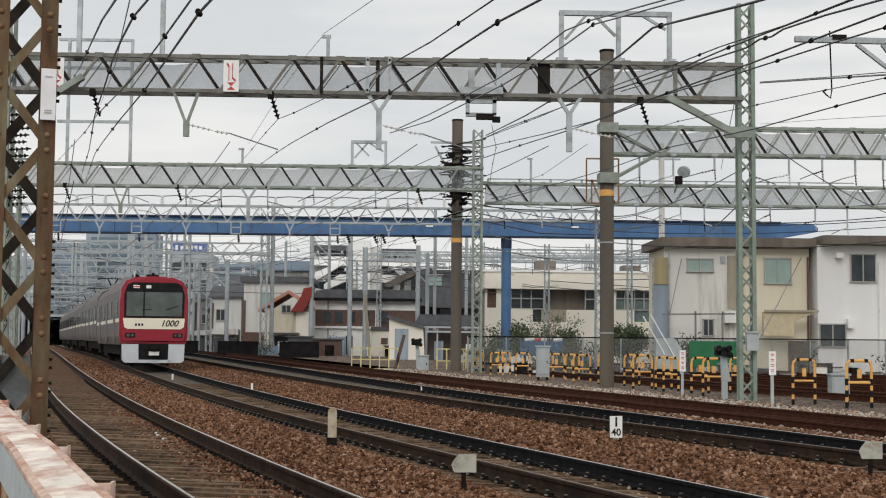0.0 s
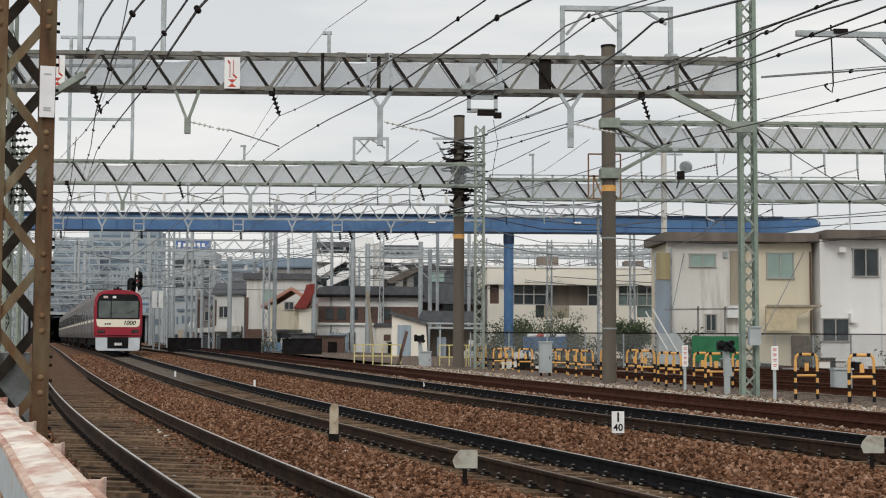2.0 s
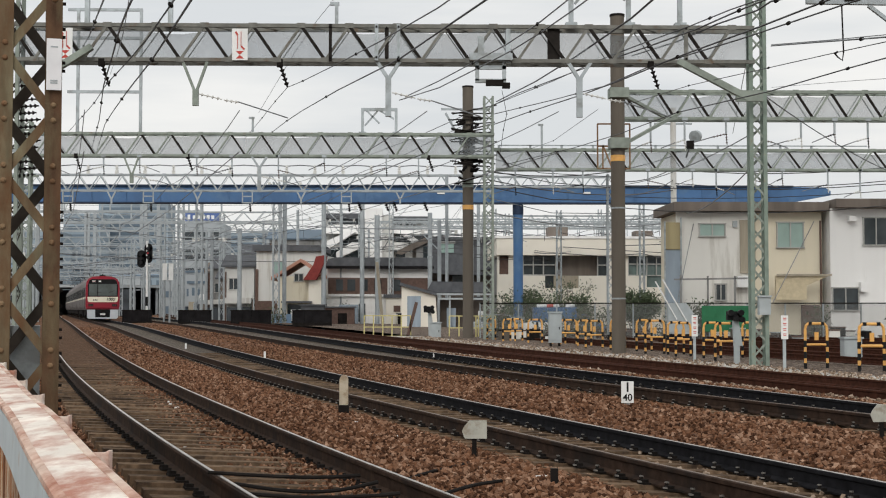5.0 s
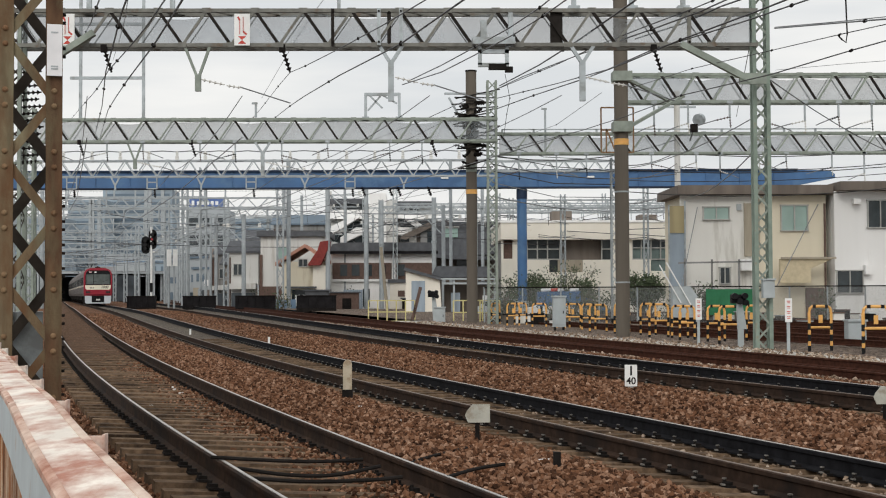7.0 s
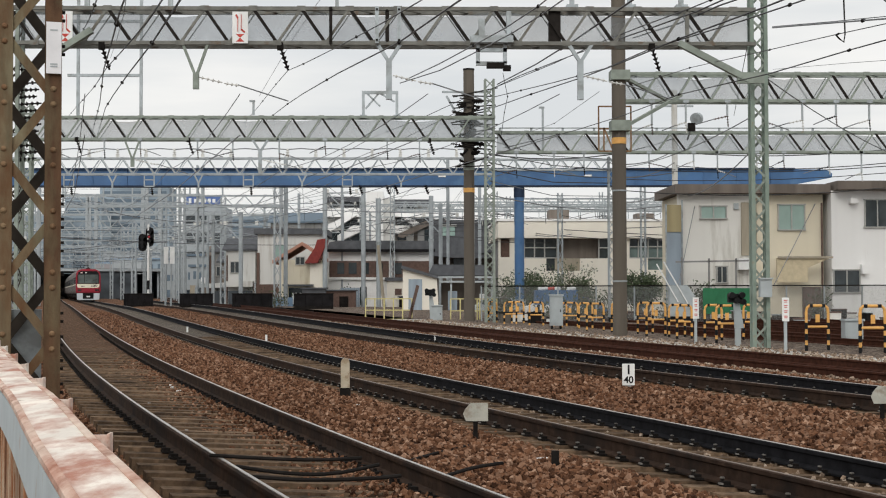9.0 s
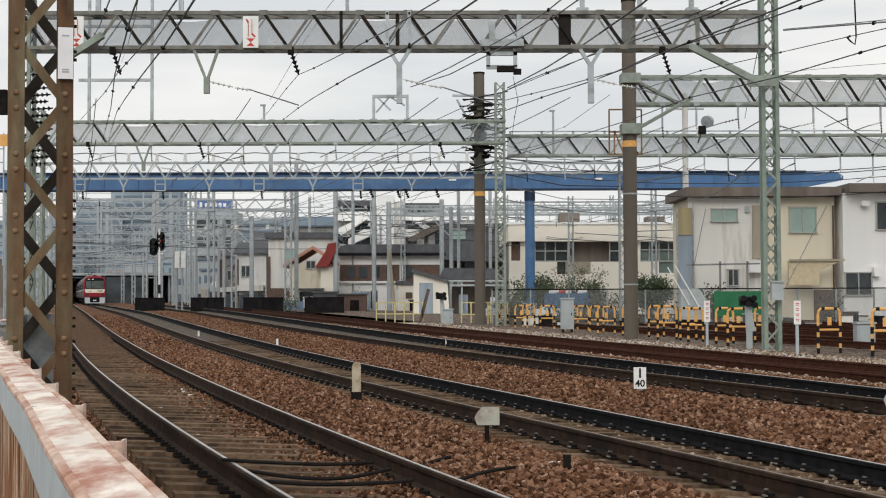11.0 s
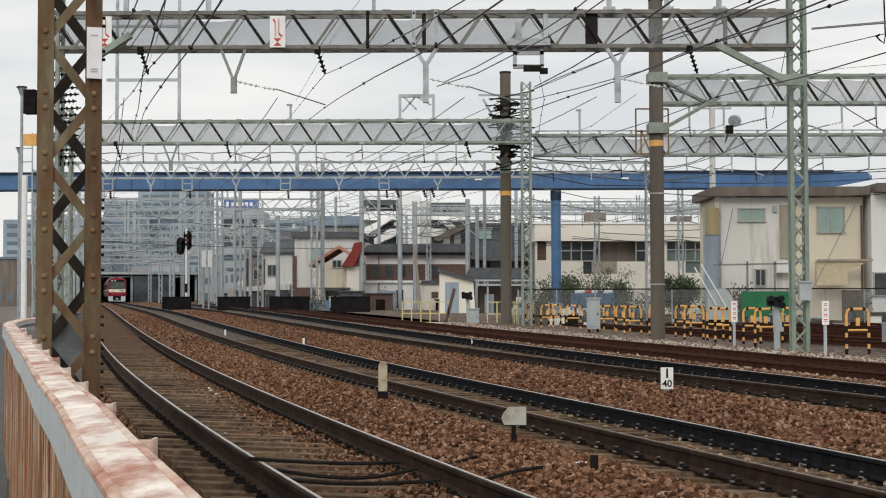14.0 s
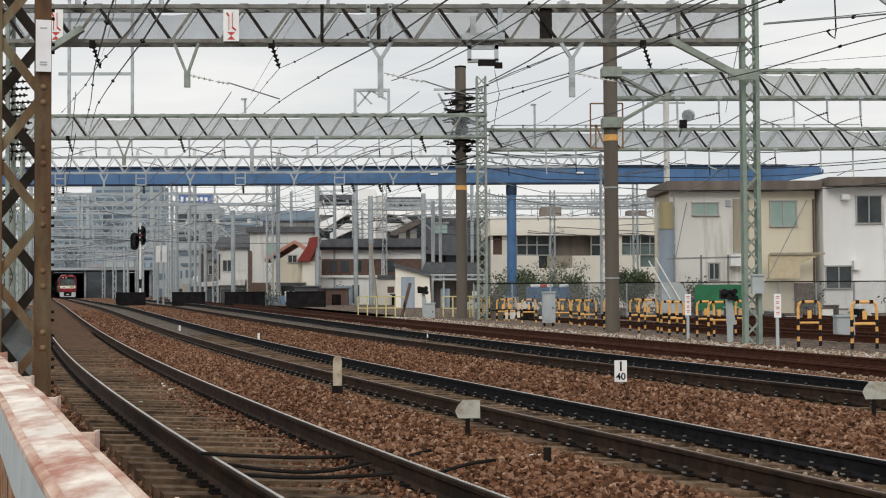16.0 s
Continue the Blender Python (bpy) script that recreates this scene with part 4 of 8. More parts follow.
# ---- far gantries over the line ----
for i, (y_, w_) in enumerate(((104, 0), (118, 1), (136, 0), (158, 1), (182, 0), (210, 1), (245, 0), (285, 1))):
    p, n_, d_ = at_y(2, y_)
    zb = 7.9 - i * 0.12 + (i % 2) * 0.3
    xa, xb = p.x - 9, p.x + 13 + 3 * w_
    truss_beam("gantry_beam", "distant pale grey truss gantry over the line", xa, xb, y_, zb, zb + 0.85, 1.6, M_GALVFAR, M_GALV, M_GALVFAR, net=False, group="far gantries", chord=0.09)
    for x_ in (xa + 0.3, p.x + 6.8, xb - 0.3):
        lattice_mast("lattice_mast", "distant pale grey lattice mast", (x_, y_ + 0.3), 0.45, 0.45, -0.42, zb + 3.2, 0.9, M_GALVFAR, M_GALVFAR, 0.1, group="far masts")
    th = thing("rooftop_frame", "pale steel frame on a distant gantry", "frame", (xa, y_ + 0.3, zb + 0.9), "frames on beams")
    me_po = mesh_of("post", boxes(((0, 0, 0.9), (0.12, 0.12, 1.8))), M_GALVFAR)
    for xx in (3, 5.5, 9, 11.5, 15, 17.5):
        piece("post", me_po, th, pose(xx, 0, 0))
    part("crossbar", boxes(((10, 0, 1.75), (15, 0.1, 0.1)), ((10, 0, 0.9), (15, 0.08, 0.08))), M_GALVFAR, th)
    for xx in (4.5, 8.5, 13.5, 18.5):
        part("hanger", bars(0.09, ((xx, 0, -0.9), (xx + 0.4, 0, -2.0))), M_GALVFAR, th)


# ---- the rusty mast in the foreground ----
def dome(r):
    """A rivet's rounded head, facing the tracks' near side."""
    bm = bmesh.new()
    tube(bm, [(0, 0.0, 0), (0, -r * 0.4, 0)], r, 9, r * 0.85)
    tube(bm, [(0, -r * 0.4, 0), (0, -r * 0.75, 0)], r * 0.85, 9, r * 0.4)
    return bm


def near_mast():
    y = 11.5
    xl, xr = -3.415, -3.016
    th = thing("lattice_mast", "rust-streaked olive riveted lattice mast beside a fence", "mast", ((xl + xr) / 2, y, -0.42), rz=15.8)
    w = xr - xl
    zt = 7.0
    for sx, wd in ((-1, 0.135), (1, 0.135)):
        for sy in (0, 1):
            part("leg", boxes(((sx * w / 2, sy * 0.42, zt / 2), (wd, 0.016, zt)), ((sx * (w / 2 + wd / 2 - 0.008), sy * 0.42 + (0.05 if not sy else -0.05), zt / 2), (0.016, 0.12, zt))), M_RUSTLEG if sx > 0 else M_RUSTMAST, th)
    me_f = mesh_of("lacing_bar", bars(0.014, ((-w / 2, 0.02, 0), (w / 2, 0.02, 0.52)), h=0.075), M_RUSTMAST)
    me_g = mesh_of("lacing_bar", bars(0.014, ((w / 2, 0.02, 0), (-w / 2, 0.02, 0.52)), h=0.075), M_RUSTMAST)
    # rear bars use the dark copy, which holds their shade
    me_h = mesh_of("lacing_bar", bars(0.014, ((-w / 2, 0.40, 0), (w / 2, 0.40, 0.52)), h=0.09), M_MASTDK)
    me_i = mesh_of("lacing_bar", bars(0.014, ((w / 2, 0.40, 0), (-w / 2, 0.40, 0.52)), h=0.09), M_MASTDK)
    zref = 1.427 + 0.42
    z = zref - 0.52 * 6
    i = 0
    riv = mesh_of("rivet", dome(0.026), M_RUSTDEEP)
    while z < zt - 0.4:
        if z > 0.2:
            piece("lacing_bar", me_f if i % 2 == 0 else me_g, th, pose(0, 0, z))
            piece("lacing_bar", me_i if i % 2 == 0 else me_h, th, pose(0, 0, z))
            for s in (0.0, 0.13):
                sx = -1 if i % 2 == 0 else 1
                piece("rivet", riv, th, pose(sx * w / 2, -0.008, z - 0.06 + s))
                piece("rivet", riv, th, pose(sx * w / 2, -0.008, z + 0.98 + s - 0.52))
        z += 0.52
        i += 1
    side = mesh_of("side_rivet", boxes(((0, 0, 0), (0.032, 0.024, 0.024))), M_DARK)
    for j in range(40):
        piece("side_rivet", side, th, pose(w / 2 + 0.078, 0.03, 0.3 + (j // 2) * (0.2 if j < 24 else 0.29) + (j % 2) * 0.07))
    part("notice_sheet", boxes(((w / 2, -0.045, 3.402 + 0.42), (0.125, 0.01, 0.44))), M_PAPER, th, "white paper notice")
    part("notice_bars", boxes(*[((w / 2, -0.052, 3.402 + 0.42 + dz), (0.06, 0.003, 0.012)) for dz in (-0.14, -0.16, 0.15)]), M_BOX, th)
    part("footing", boxes(((0.0, 0.2, 0.1), (0.95, 0.9, 0.3))), M_CONC, th)
    part("trunking", boxes(((-0.02, 0.55, 0.85), (0.28, 0.2, 1.5))), M_GALV, th, "grey cable trunking")


near_mast()


# ---- the fence along the alley ----
def fence():
    th = thing("fence", "rusty steel fence with a peeling white cap rail", "fence")
    zt = 1.028

    def edge(y):
        """The cap's edge on the side of the tracks."""
        x = -0.369 - 0.341 * (y - 2.03) + 0.004 * math.sin(y * 2.1)
        return x + (0.02 * (y - 14) ** 2 if y > 14 else 0)

    rows_ = [(edge(y), y) for y in [-5.2 + 0.4 * i for i in range(66)]]

    def strip(name, sec, material, label):
        bm = bmesh.new()
        rings = []
        for x, y in rows_:
            dz = 0.003 * math.sin(y * 3.7)
            rings.append([bm.verts.new((x + a, y, zt + b + dz)) for a, b in sec])
        m = len(sec)
        for r0, r1 in zip(rings, rings[1:]):
            for i in range(m):
                bm.faces.new((r0[i], r0[(i + 1) % m], r1[(i + 1) % m], r1[i]))
        part(name, bm, material, th, label)

    strip("cap_rail", [(0.0, -0.012), (0.0, -0.002), (-0.008, 0.001), (-0.065, 0.003), (-0.128, 0.001), (-0.135, -0.002), (-0.136, -0.012), (-0.12, -0.014), (-0.01, -0.014)], M_FENCEW, "peeling white painted cap with rust")
    strip("rust_edge", [(0.0008, -0.011), (0.0008, -0.0005), (-0.008, 0.0025), (-0.022, 0.0035), (-0.022, 0.0), (-0.008, -0.004)], M_FENCEE, "rusted edge where paint has peeled")
    strip("rust_edge", [(-0.1368, -0.011), (-0.1358, -0.0005), (-0.128, 0.0025), (-0.118, 0.0035), (-0.118, 0.0), (-0.13, -0.004)], M_FENCEE, "rusted edge where paint has peeled")
    strip("fascia", [(-0.128, -0.016), (-0.135, -0.016), (-0.139, -0.12), (-0.132, -0.12)], M_FENCEG, "grey fascia strip")
    strip("track_side_lip", [(-0.002, -0.012), (-0.008, -0.012), (-0.008, -0.06), (-0.002, -0.06)], M_FENCEG, "grey lip strip")
    slat = mesh_of("slat", boxes(((0, 0, -0.72), (0.012, 0.07, 1.2))), M_FENCER)
    groove = mesh_of("slat", boxes(((0, 0, -0.72), (0.012, 0.045, 1.2))), M_FENCER)
    y = -5.0
    i = 0
    while y < 15:
        piece("slat", slat if i % 2 else groove, th, pose(edge(y) - (0.105 if i % 2 else 0.075), y, zt, 0, 0, 18.8))
        y += 0.062
        i += 1
    seam = mesh_of("cap_seam", boxes(((-0.068, 0, 0.0025), (0.134, 0.003, 0.003))), M_RUSTDEEP)
    head = mesh_of("post_head", boxes(((0.014, 0, -0.014), (0.034, 0.008, 0.026)), ((0.03, 0.014, -0.028), (0.006, 0.03, 0.058))), M_FENCEW)
    leg = mesh_of("post", boxes(((0.02, 0.03, -0.8), (0.035, 0.04, 1.45))), M_FENCER)
    for i in range(-5, 13):
        y = 0.94 + 0.95 * i
        piece("post_head", head, th, pose(edge(y), y, zt))
        piece("post", leg, th, pose(edge(y), y, zt))
        if i % 2:
            piece("cap_seam", seam, th, pose(edge(y - 0.1), y - 0.1, zt))


fence()
bm = bmesh.new()
vs = [bm.verts.new(c) for c in ((-40, -30, -0.38), (10.6, -30, -0.38), (-0.42, 2.0, -0.38), (-3.3, 10.2, -0.38), (-9, 40, -0.38), (-30, 90, -0.38), (-70, 90, -0.38))]
bm.faces.new(vs)
tagged(new("alley", mesh_of("alley", bm, M_ASPHALT)), "grey asphalt alley beside the railway fence", "road", kind="structure")

# the railway side of the alley: tapered lamp posts and pole boxes
for x_, y_, zt_ in ((-12.598, 40.0, 7.5), (-18.997, 60.0, 7.89)):
    th = thing("street_lamp", "slim grey lamp post with a tapered lantern", "lamp", (x_, y_, -0.42), "alley lamps")
    part("shaft", tubes(0.045, [(0, 0, 0), (0, 0, zt_ + 0.42)], n=8), M_GALV, th)
    bm = bmesh.new()
    tube(bm, [(0, 0, zt_ + 0.2), (0, 0, zt_ + 0.42)], 0.06, 10, 0.14)
    part("lantern", bm, M_GALV, th)
    part("lid", tubes(0.16, [(0, 0, zt_ + 0.42), (0, 0, zt_ + 0.46)], n=10), M_DARK, th)
th = thing("white_pipe", "white drain pipe standing beside the alley", "pipe", (-8.749, 28.0, -0.42))
part("pipe", tubes(0.06, [(0, 0, 0), (0, 0, 3.827 + 0.42)], n=8), M_WHITE, th)
th = thing("signal_box", "dark relay box hung on a mast with an orange plate", "box", (-10.76, 34.9, 6.346))
for z_ in (0.1, -0.95):
    part("hanger", boxes(((0.35, 0.1, z_), (0.6, 0.08, 0.06))), M_GALV, th)
part("case", boxes(((0, 0, 0), (0.3, 0.3, 0.62))), M_DARK, th)
part("orange_plate", boxes(((-0.02, 0, -0.98), (0.34, 0.05, 0.3))), M_YEL, th, "orange warning plate")
part("ladder", bars(0.03, ((-0.22, 0, -4.2), (-0.22, 0, -0.8)), ((0.05, 0, -4.2), (0.05, 0, -0.8)), *[((-0.22, 0, -4 + 0.35 * i), (0.05, 0, -4 + 0.35 * i)) for i in range(10)]), M_GALV, th)

shrub_list = []


# ---- buildings ----
def window(parent, x, z, w, h, glass, y=-0.02, panes=2):
    wd = part("window", boxes(((x, y, z), (w, 0.05, h))), glass, parent, "")
    fr = 0.06
    part("window_frame", boxes(((x, y - 0.03, z + h / 2), (w + fr * 2, 0.09, fr)), ((x, y - 0.03, z - h / 2), (w + fr * 2, 0.13, fr)), *[((x - w / 2 + w * i / panes, y - 0.03, z), (fr, 0.09, h)) for i in range(panes + 1)]), M_FRAME, wd)
    return wd


def house_block(name, label, x0, x1, y, depth, z1, m_wall, z0=-0.42):
    th = thing(name, label, "house", (x0, y, z0))
    part("wall", boxes((((x1 - x0) / 2, depth / 2, (z1 - z0) / 2), (x1 - x0, depth, z1 - z0))), m_wall, th)
    return th


def gable_roof(th, x0, x1, y0, y1, ze, zr, m, over=0.4):
    """A ridge along x."""
    bm = bmesh.new()
    ym = (y0 + y1) / 2
    for ya, yb in ((y0 - over, ym), (y1 + over, ym)):
        v = [bm.verts.new(c) for c in ((x0 - over, ya, ze), (x1 + over, ya, ze), (x1 + over, yb, zr), (x0 - over, yb, zr), (x0 - over, ya, ze + 0.15), (x1 + over, ya, ze + 0.15), (x1 + over, yb, zr + 0.15), (x0 - over, yb, zr + 0.15))]
        for f in ((3, 2, 1, 0), (4, 5, 6, 7), (0, 1, 5, 4), (1, 2, 6, 5), (2, 3, 7, 6), (3, 0, 4, 7)):
            bm.faces.new([v[i] for i in f])
    part("roof", bm, m, th)


Y1 = 66.0
# beige house and white house with one long roof edge
xa, xb, xc, xd = 13.243, 20.238, 20.463, 27.792
zr = 6.066
hb = house_block("house", "two-storey beige rendered house with stained walls", xa, xb, Y1, 5, zr, M_HBEIGE)
part("grey_wing", boxes(((14.862 - xa, -0.03, (zr + 0.42) / 2), (16.874 - xa - 0.0 - 0.0, 0.1, zr + 0.42))), M_HGREY, hb)
part("roof", boxes((((xb - xa) / 2 - 0.1, 2.2, zr + 0.42 + 0.24), (xb - xa + 0.6, 5.6, 0.44))), M_ROOFB, hb)
window(hb, 14.806 - xa, 5.183 + 0.42, 15.476 - 14.22, 0.62, M_GLASSG, -0.1)
window(hb, 18.667 - xa, 4.944 + 0.42, 19.312 - 18.022, 1.25, M_GLASSG)
window(hb, 15.197 - xa, 2.139 + 0.42, 0.5, 0.8, M_GLASS, -0.1)
part("shutter", boxes(((16.539 - xa, -0.12, 4.367 + 0.42), (0.75, 0.14, 2.6))), M_TAN, hb)
part("vent", boxes(((15.923 - xa, -0.12, 5.473 + 0.42), (0.22, 0.15, 0.3))), M_BOX, hb)
bm = bmesh.new()
xw0, xw1 = 17.658 - xa, 20.238 - xa
prism(bm, [(xw0, 1.755 + 0.42), (xw1 - 1.1, 1.755 + 0.42), (xw1 - 1.1, 2.447 + 0.42), (xw1, 2.918 + 0.42), (xw0, 2.918 + 0.42)], -1.1, -0.9)
part("awning", bm, M_AWN, hb, "tan sheet awning over a yard")
part("awning_roof", bars(0.06, ((xw0, -1.2, 2.918 + 0.45), (xw1 + 0.1, -1.2, 2.918 + 0.45)), h=0.1), M_TAN, hb)
part("dark_doorway", boxes(((xw1 - 0.62, -0.06, 1.1), (0.9, 0.1, 1.7))), M_BROWN, hb)
part("drainpipe", tubes(0.05, [(xb - xa - 0.1, -0.12, 0.2), (xb - xa - 0.1, -0.12, zr)], n=8), M_BROWN, hb)
part("carport", bars(0.08, ((-0.6, -1.6, 2.729 + 0.42), (16.147 - xa, -1.6, 2.784 + 0.42)), ((-0.3, -1.6, 0), (-0.3, -1.6, 2.95 + 0.42)), ((1.0, -1.6, 0), (1.0, -1.6, 2.895 + 0.42)), ((2.3, -1.6, 0), (2.3, -1.6, 2.895 + 0.42))), M_HGREYD, hb)
part("air_conditioner", boxes(((16.259 - xa, -0.4, 2.646 + 0.42), (0.7, 0.4, 0.55))), M_WHITE, hb)
hw = house_block("house", "two-storey white rendered house by the yard", xc, xd, Y1 - 0.6, 9, 6.208, M_HWHITE)
part("roof", boxes((((xd - xc) / 2 + 0.05, 4.0, 6.208 + 0.42 + 0.22), (xd - xc - 0.1, 9.4, 0.42))), M_ROOFB, hw)
window(hw, 22.701 - xc, 5.092 + 0.42, 23.315 - 22.087, 1.35, M_GLASS)
window(hw, 21.167 - xc, 1.8 + 0.42, 21.808 - 20.527, 1.1, M_GLASS)
part("vent_hood", boxes(((21.481 - xc, -0.2, 5.69 + 0.42), (0.35, 0.35, 0.25))), M_HWHITE, hw)
part("vent_hood", boxes(((21.98 - xc, -0.2, 2.378 + 0.42), (0.3, 0.35, 0.45))), M_HWHITE, hw)
part("drainpipe", tubes(0.045, [(23.449 - xc, -0.1, 0.2), (23.449 - xc, -0.1, 5.8)], n=8), M_WHITE, hw)

# cream public building
cb = thing("cream_building", "long cream building with wide parapet and dark windows", "building", (6.7, 105.0, -0.42))
slab("core", [(0.29, 0.26), (13.27, 0.20), (13.33, 7.18), (0.33, 7.21)], 1.2, 12.0, M_HGREYD, cb)
slab("parapet", [(0.04, 5.91), (13.15, 5.87), (13.16, 7.27), (0.05, 7.31)], -0.4, 12.2, M_CREAM, cb)
slab("parapet_cap", [(-0.05, 7.21), (13.23, 7.18), (13.23, 7.35), (-0.05, 7.39)], -0.5, 12.3, M_HWHITE, cb)
slab("wall", [(0.12, 0.27), (0.26, 0.27), (0.28, 5.92), (0.15, 5.92)], 0.0, 1.2, M_CREAM, cb)
slab("wall", [(0.96, 0.27), (2.05, 0.26), (2.08, 5.92), (0.99, 5.92)], 0.0, 1.2, M_CREAM, cb)
slab("wall", [(0.26, 0.27), (0.96, 0.27), (0.98, 4.43), (0.28, 4.43)], 0.0, 1.2, M_CREAM, cb)
slab("wall", [(2.05, 0.26), (3.81, 0.26), (3.83, 4.33), (2.08, 4.34)], 0.0, 1.2, M_CREAM, cb)
slab("wall", [(3.81, 0.26), (6.44, 0.25), (6.46, 3.36), (3.83, 3.37)], 0.0, 1.2, M_CREAM, cb)
slab("wall", [(6.44, 0.25), (7.89, 0.24), (7.92, 4.32), (6.47, 4.32)], 0.0, 1.2, M_CREAM, cb)
slab("wall", [(8.68, 0.24), (10.27, 0.23), (10.31, 5.89), (8.73, 5.90)], 0.0, 1.2, M_CREAM, cb)
slab("wall", [(7.89, 0.24), (8.68, 0.24), (8.71, 4.32), (7.92, 4.32)], 0.0, 1.2, M_CREAM, cb)
slab("wall", [(10.27, 0.23), (11.72, 0.22), (11.75, 4.31), (10.30, 4.31)], 0.0, 1.2, M_CREAM, cb)
slab("wall", [(11.72, 0.22), (13.17, 0.22), (13.20, 3.42), (11.75, 3.43)], 0.0, 1.2, M_CREAM, cb)
slab("doorway", [(0.30, 4.44), (1.00, 4.44), (1.01, 5.80), (0.30, 5.80)], 0.3, 0.5, M_BROWN, cb, "brown door set back in a wall")
# upper recess wall: shade is included in its dark brown
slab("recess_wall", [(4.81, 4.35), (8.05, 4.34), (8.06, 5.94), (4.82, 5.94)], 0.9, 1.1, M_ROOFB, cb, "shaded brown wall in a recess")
slab("recess_wall", [(4.52, 3.37), (6.50, 3.36), (6.51, 4.33), (4.52, 4.34)], 0.3, 0.5, M_TAN, cb, "tan wall below the windows")
slab("window_pane", [(2.16, 5.18), (2.95, 5.18), (2.96, 5.84), (2.16, 5.84)], 0.4, 0.5, M_GLASS, cb)
slab("window_pane", [(2.15, 4.39), (2.95, 4.39), (2.95, 5.18), (2.16, 5.18)], 0.4, 0.5, M_GLASS, cb)
slab("window_pane", [(2.95, 5.18), (3.75, 5.18), (3.75, 5.84), (2.96, 5.84)], 0.4, 0.5, M_GLASS, cb)
slab("window_pane", [(2.95, 4.39), (3.74, 4.39), (3.75, 5.18), (2.95, 5.18)], 0.4, 0.5, M_GLASS, cb)
slab("window_pane", [(3.75, 5.18), (4.76, 5.18), (4.76, 5.84), (3.75, 5.84)], 0.4, 0.5, M_GLASS, cb)
slab("window_pane", [(3.74, 4.39), (4.75, 4.38), (4.76, 5.18), (3.75, 5.18)], 0.4, 0.5, M_GLASS, cb)
slab("window_pane", [(3.87, 3.37), (4.53, 3.37), (4.53, 4.34), (3.87, 4.34)], 0.4, 0.5, M_GLASS, cb)
slab("window_pane", [(7.98, 5.17), (8.78, 5.16), (8.78, 5.82), (7.99, 5.83)], 0.4, 0.5, M_GLASS, cb)
slab("window_pane", [(7.98, 4.37), (8.77, 4.37), (8.78, 5.16), (7.98, 5.17)], 0.4, 0.5, M_GLASS, cb)
slab("window_pane", [(10.37, 5.25), (11.08, 5.24), (11.08, 5.82), (10.38, 5.82)], 0.4, 0.5, M_GLASS, cb)
slab("window_pane", [(10.36, 4.36), (11.07, 4.36), (11.08, 5.24), (10.37, 5.25)], 0.4, 0.5, M_GLASSD, cb)
slab("window_pane", [(11.08, 5.24), (11.83, 5.24), (11.84, 5.82), (11.08, 5.82)], 0.4, 0.5, M_GLASS, cb)
slab("window_pane", [(11.07, 4.36), (11.82, 4.36), (11.83, 5.24), (11.08, 5.24)], 0.4, 0.5, M_GLASSD, cb)
slab("window_pane", [(11.83, 5.24), (12.58, 5.24), (12.59, 5.81), (11.84, 5.82)], 0.4, 0.5, M_GLASS, cb)
slab("window_pane", [(11.82, 4.36), (12.58, 4.36), (12.58, 5.24), (11.83, 5.24)], 0.4, 0.5, M_GLASSD, cb)
slab("window_pane", [(12.58, 5.24), (13.29, 5.24), (13.30, 5.81), (12.59, 5.81)], 0.4, 0.5, M_GLASS, cb)
slab("window_pane", [(12.58, 4.36), (13.29, 4.35), (13.29, 5.24), (12.58, 5.24)], 0.4, 0.5, M_GLASSD, cb)
slab("window_pane", [(11.82, 3.43), (12.57, 3.43), (12.58, 4.31), (11.82, 4.32)], 0.4, 0.5, M_GLASSD, cb)
slab("window_pane", [(12.57, 3.43), (13.28, 3.43), (13.29, 4.31), (12.58, 4.31)], 0.4, 0.5, M_GLASSD, cb)
slab("mullion", [(2.10, 4.34), (2.18, 4.34), (2.19, 5.88), (2.10, 5.88)], 0.25, 0.4, M_FRAME, cb)
slab("mullion", [(2.89, 4.34), (2.98, 4.34), (2.99, 5.88), (2.90, 5.88)], 0.25, 0.4, M_FRAME, cb)
slab("mullion", [(3.68, 4.34), (3.77, 4.34), (3.78, 5.88), (3.69, 5.88)], 0.25, 0.4, M_FRAME, cb)
slab("mullion", [(4.65, 4.34), (4.74, 4.34), (4.75, 5.87), (4.66, 5.88)], 0.25, 0.4, M_FRAME, cb)
slab("mullion", [(7.91, 4.32), (8.00, 4.32), (8.01, 5.87), (7.92, 5.87)], 0.25, 0.4, M_FRAME, cb)
slab("mullion", [(8.66, 4.32), (8.75, 4.32), (8.76, 5.86), (8.67, 5.86)], 0.25, 0.4, M_FRAME, cb)
slab("mullion", [(10.30, 4.32), (10.38, 4.32), (10.40, 5.86), (10.31, 5.86)], 0.25, 0.4, M_FRAME, cb)
slab("mullion", [(11.00, 4.31), (11.09, 4.31), (11.10, 5.86), (11.02, 5.86)], 0.25, 0.4, M_FRAME, cb)
slab("mullion", [(11.75, 4.31), (11.84, 4.31), (11.86, 5.85), (11.77, 5.85)], 0.25, 0.4, M_FRAME, cb)
slab("mullion", [(12.51, 4.31), (12.59, 4.31), (12.61, 5.85), (12.52, 5.85)], 0.25, 0.4, M_FRAME, cb)
slab("mullion", [(13.17, 4.31), (13.26, 4.31), (13.27, 5.85), (13.18, 5.85)], 0.25, 0.4, M_FRAME, cb)
slab("transom", [(2.14, 5.13), (4.74, 5.13), (4.74, 5.21), (2.14, 5.22)], 0.22, 0.38, M_FRAME, cb)
slab("transom", [(2.14, 4.34), (4.73, 4.33), (4.74, 4.42), (2.14, 4.43)], 0.22, 0.38, M_FRAME, cb)
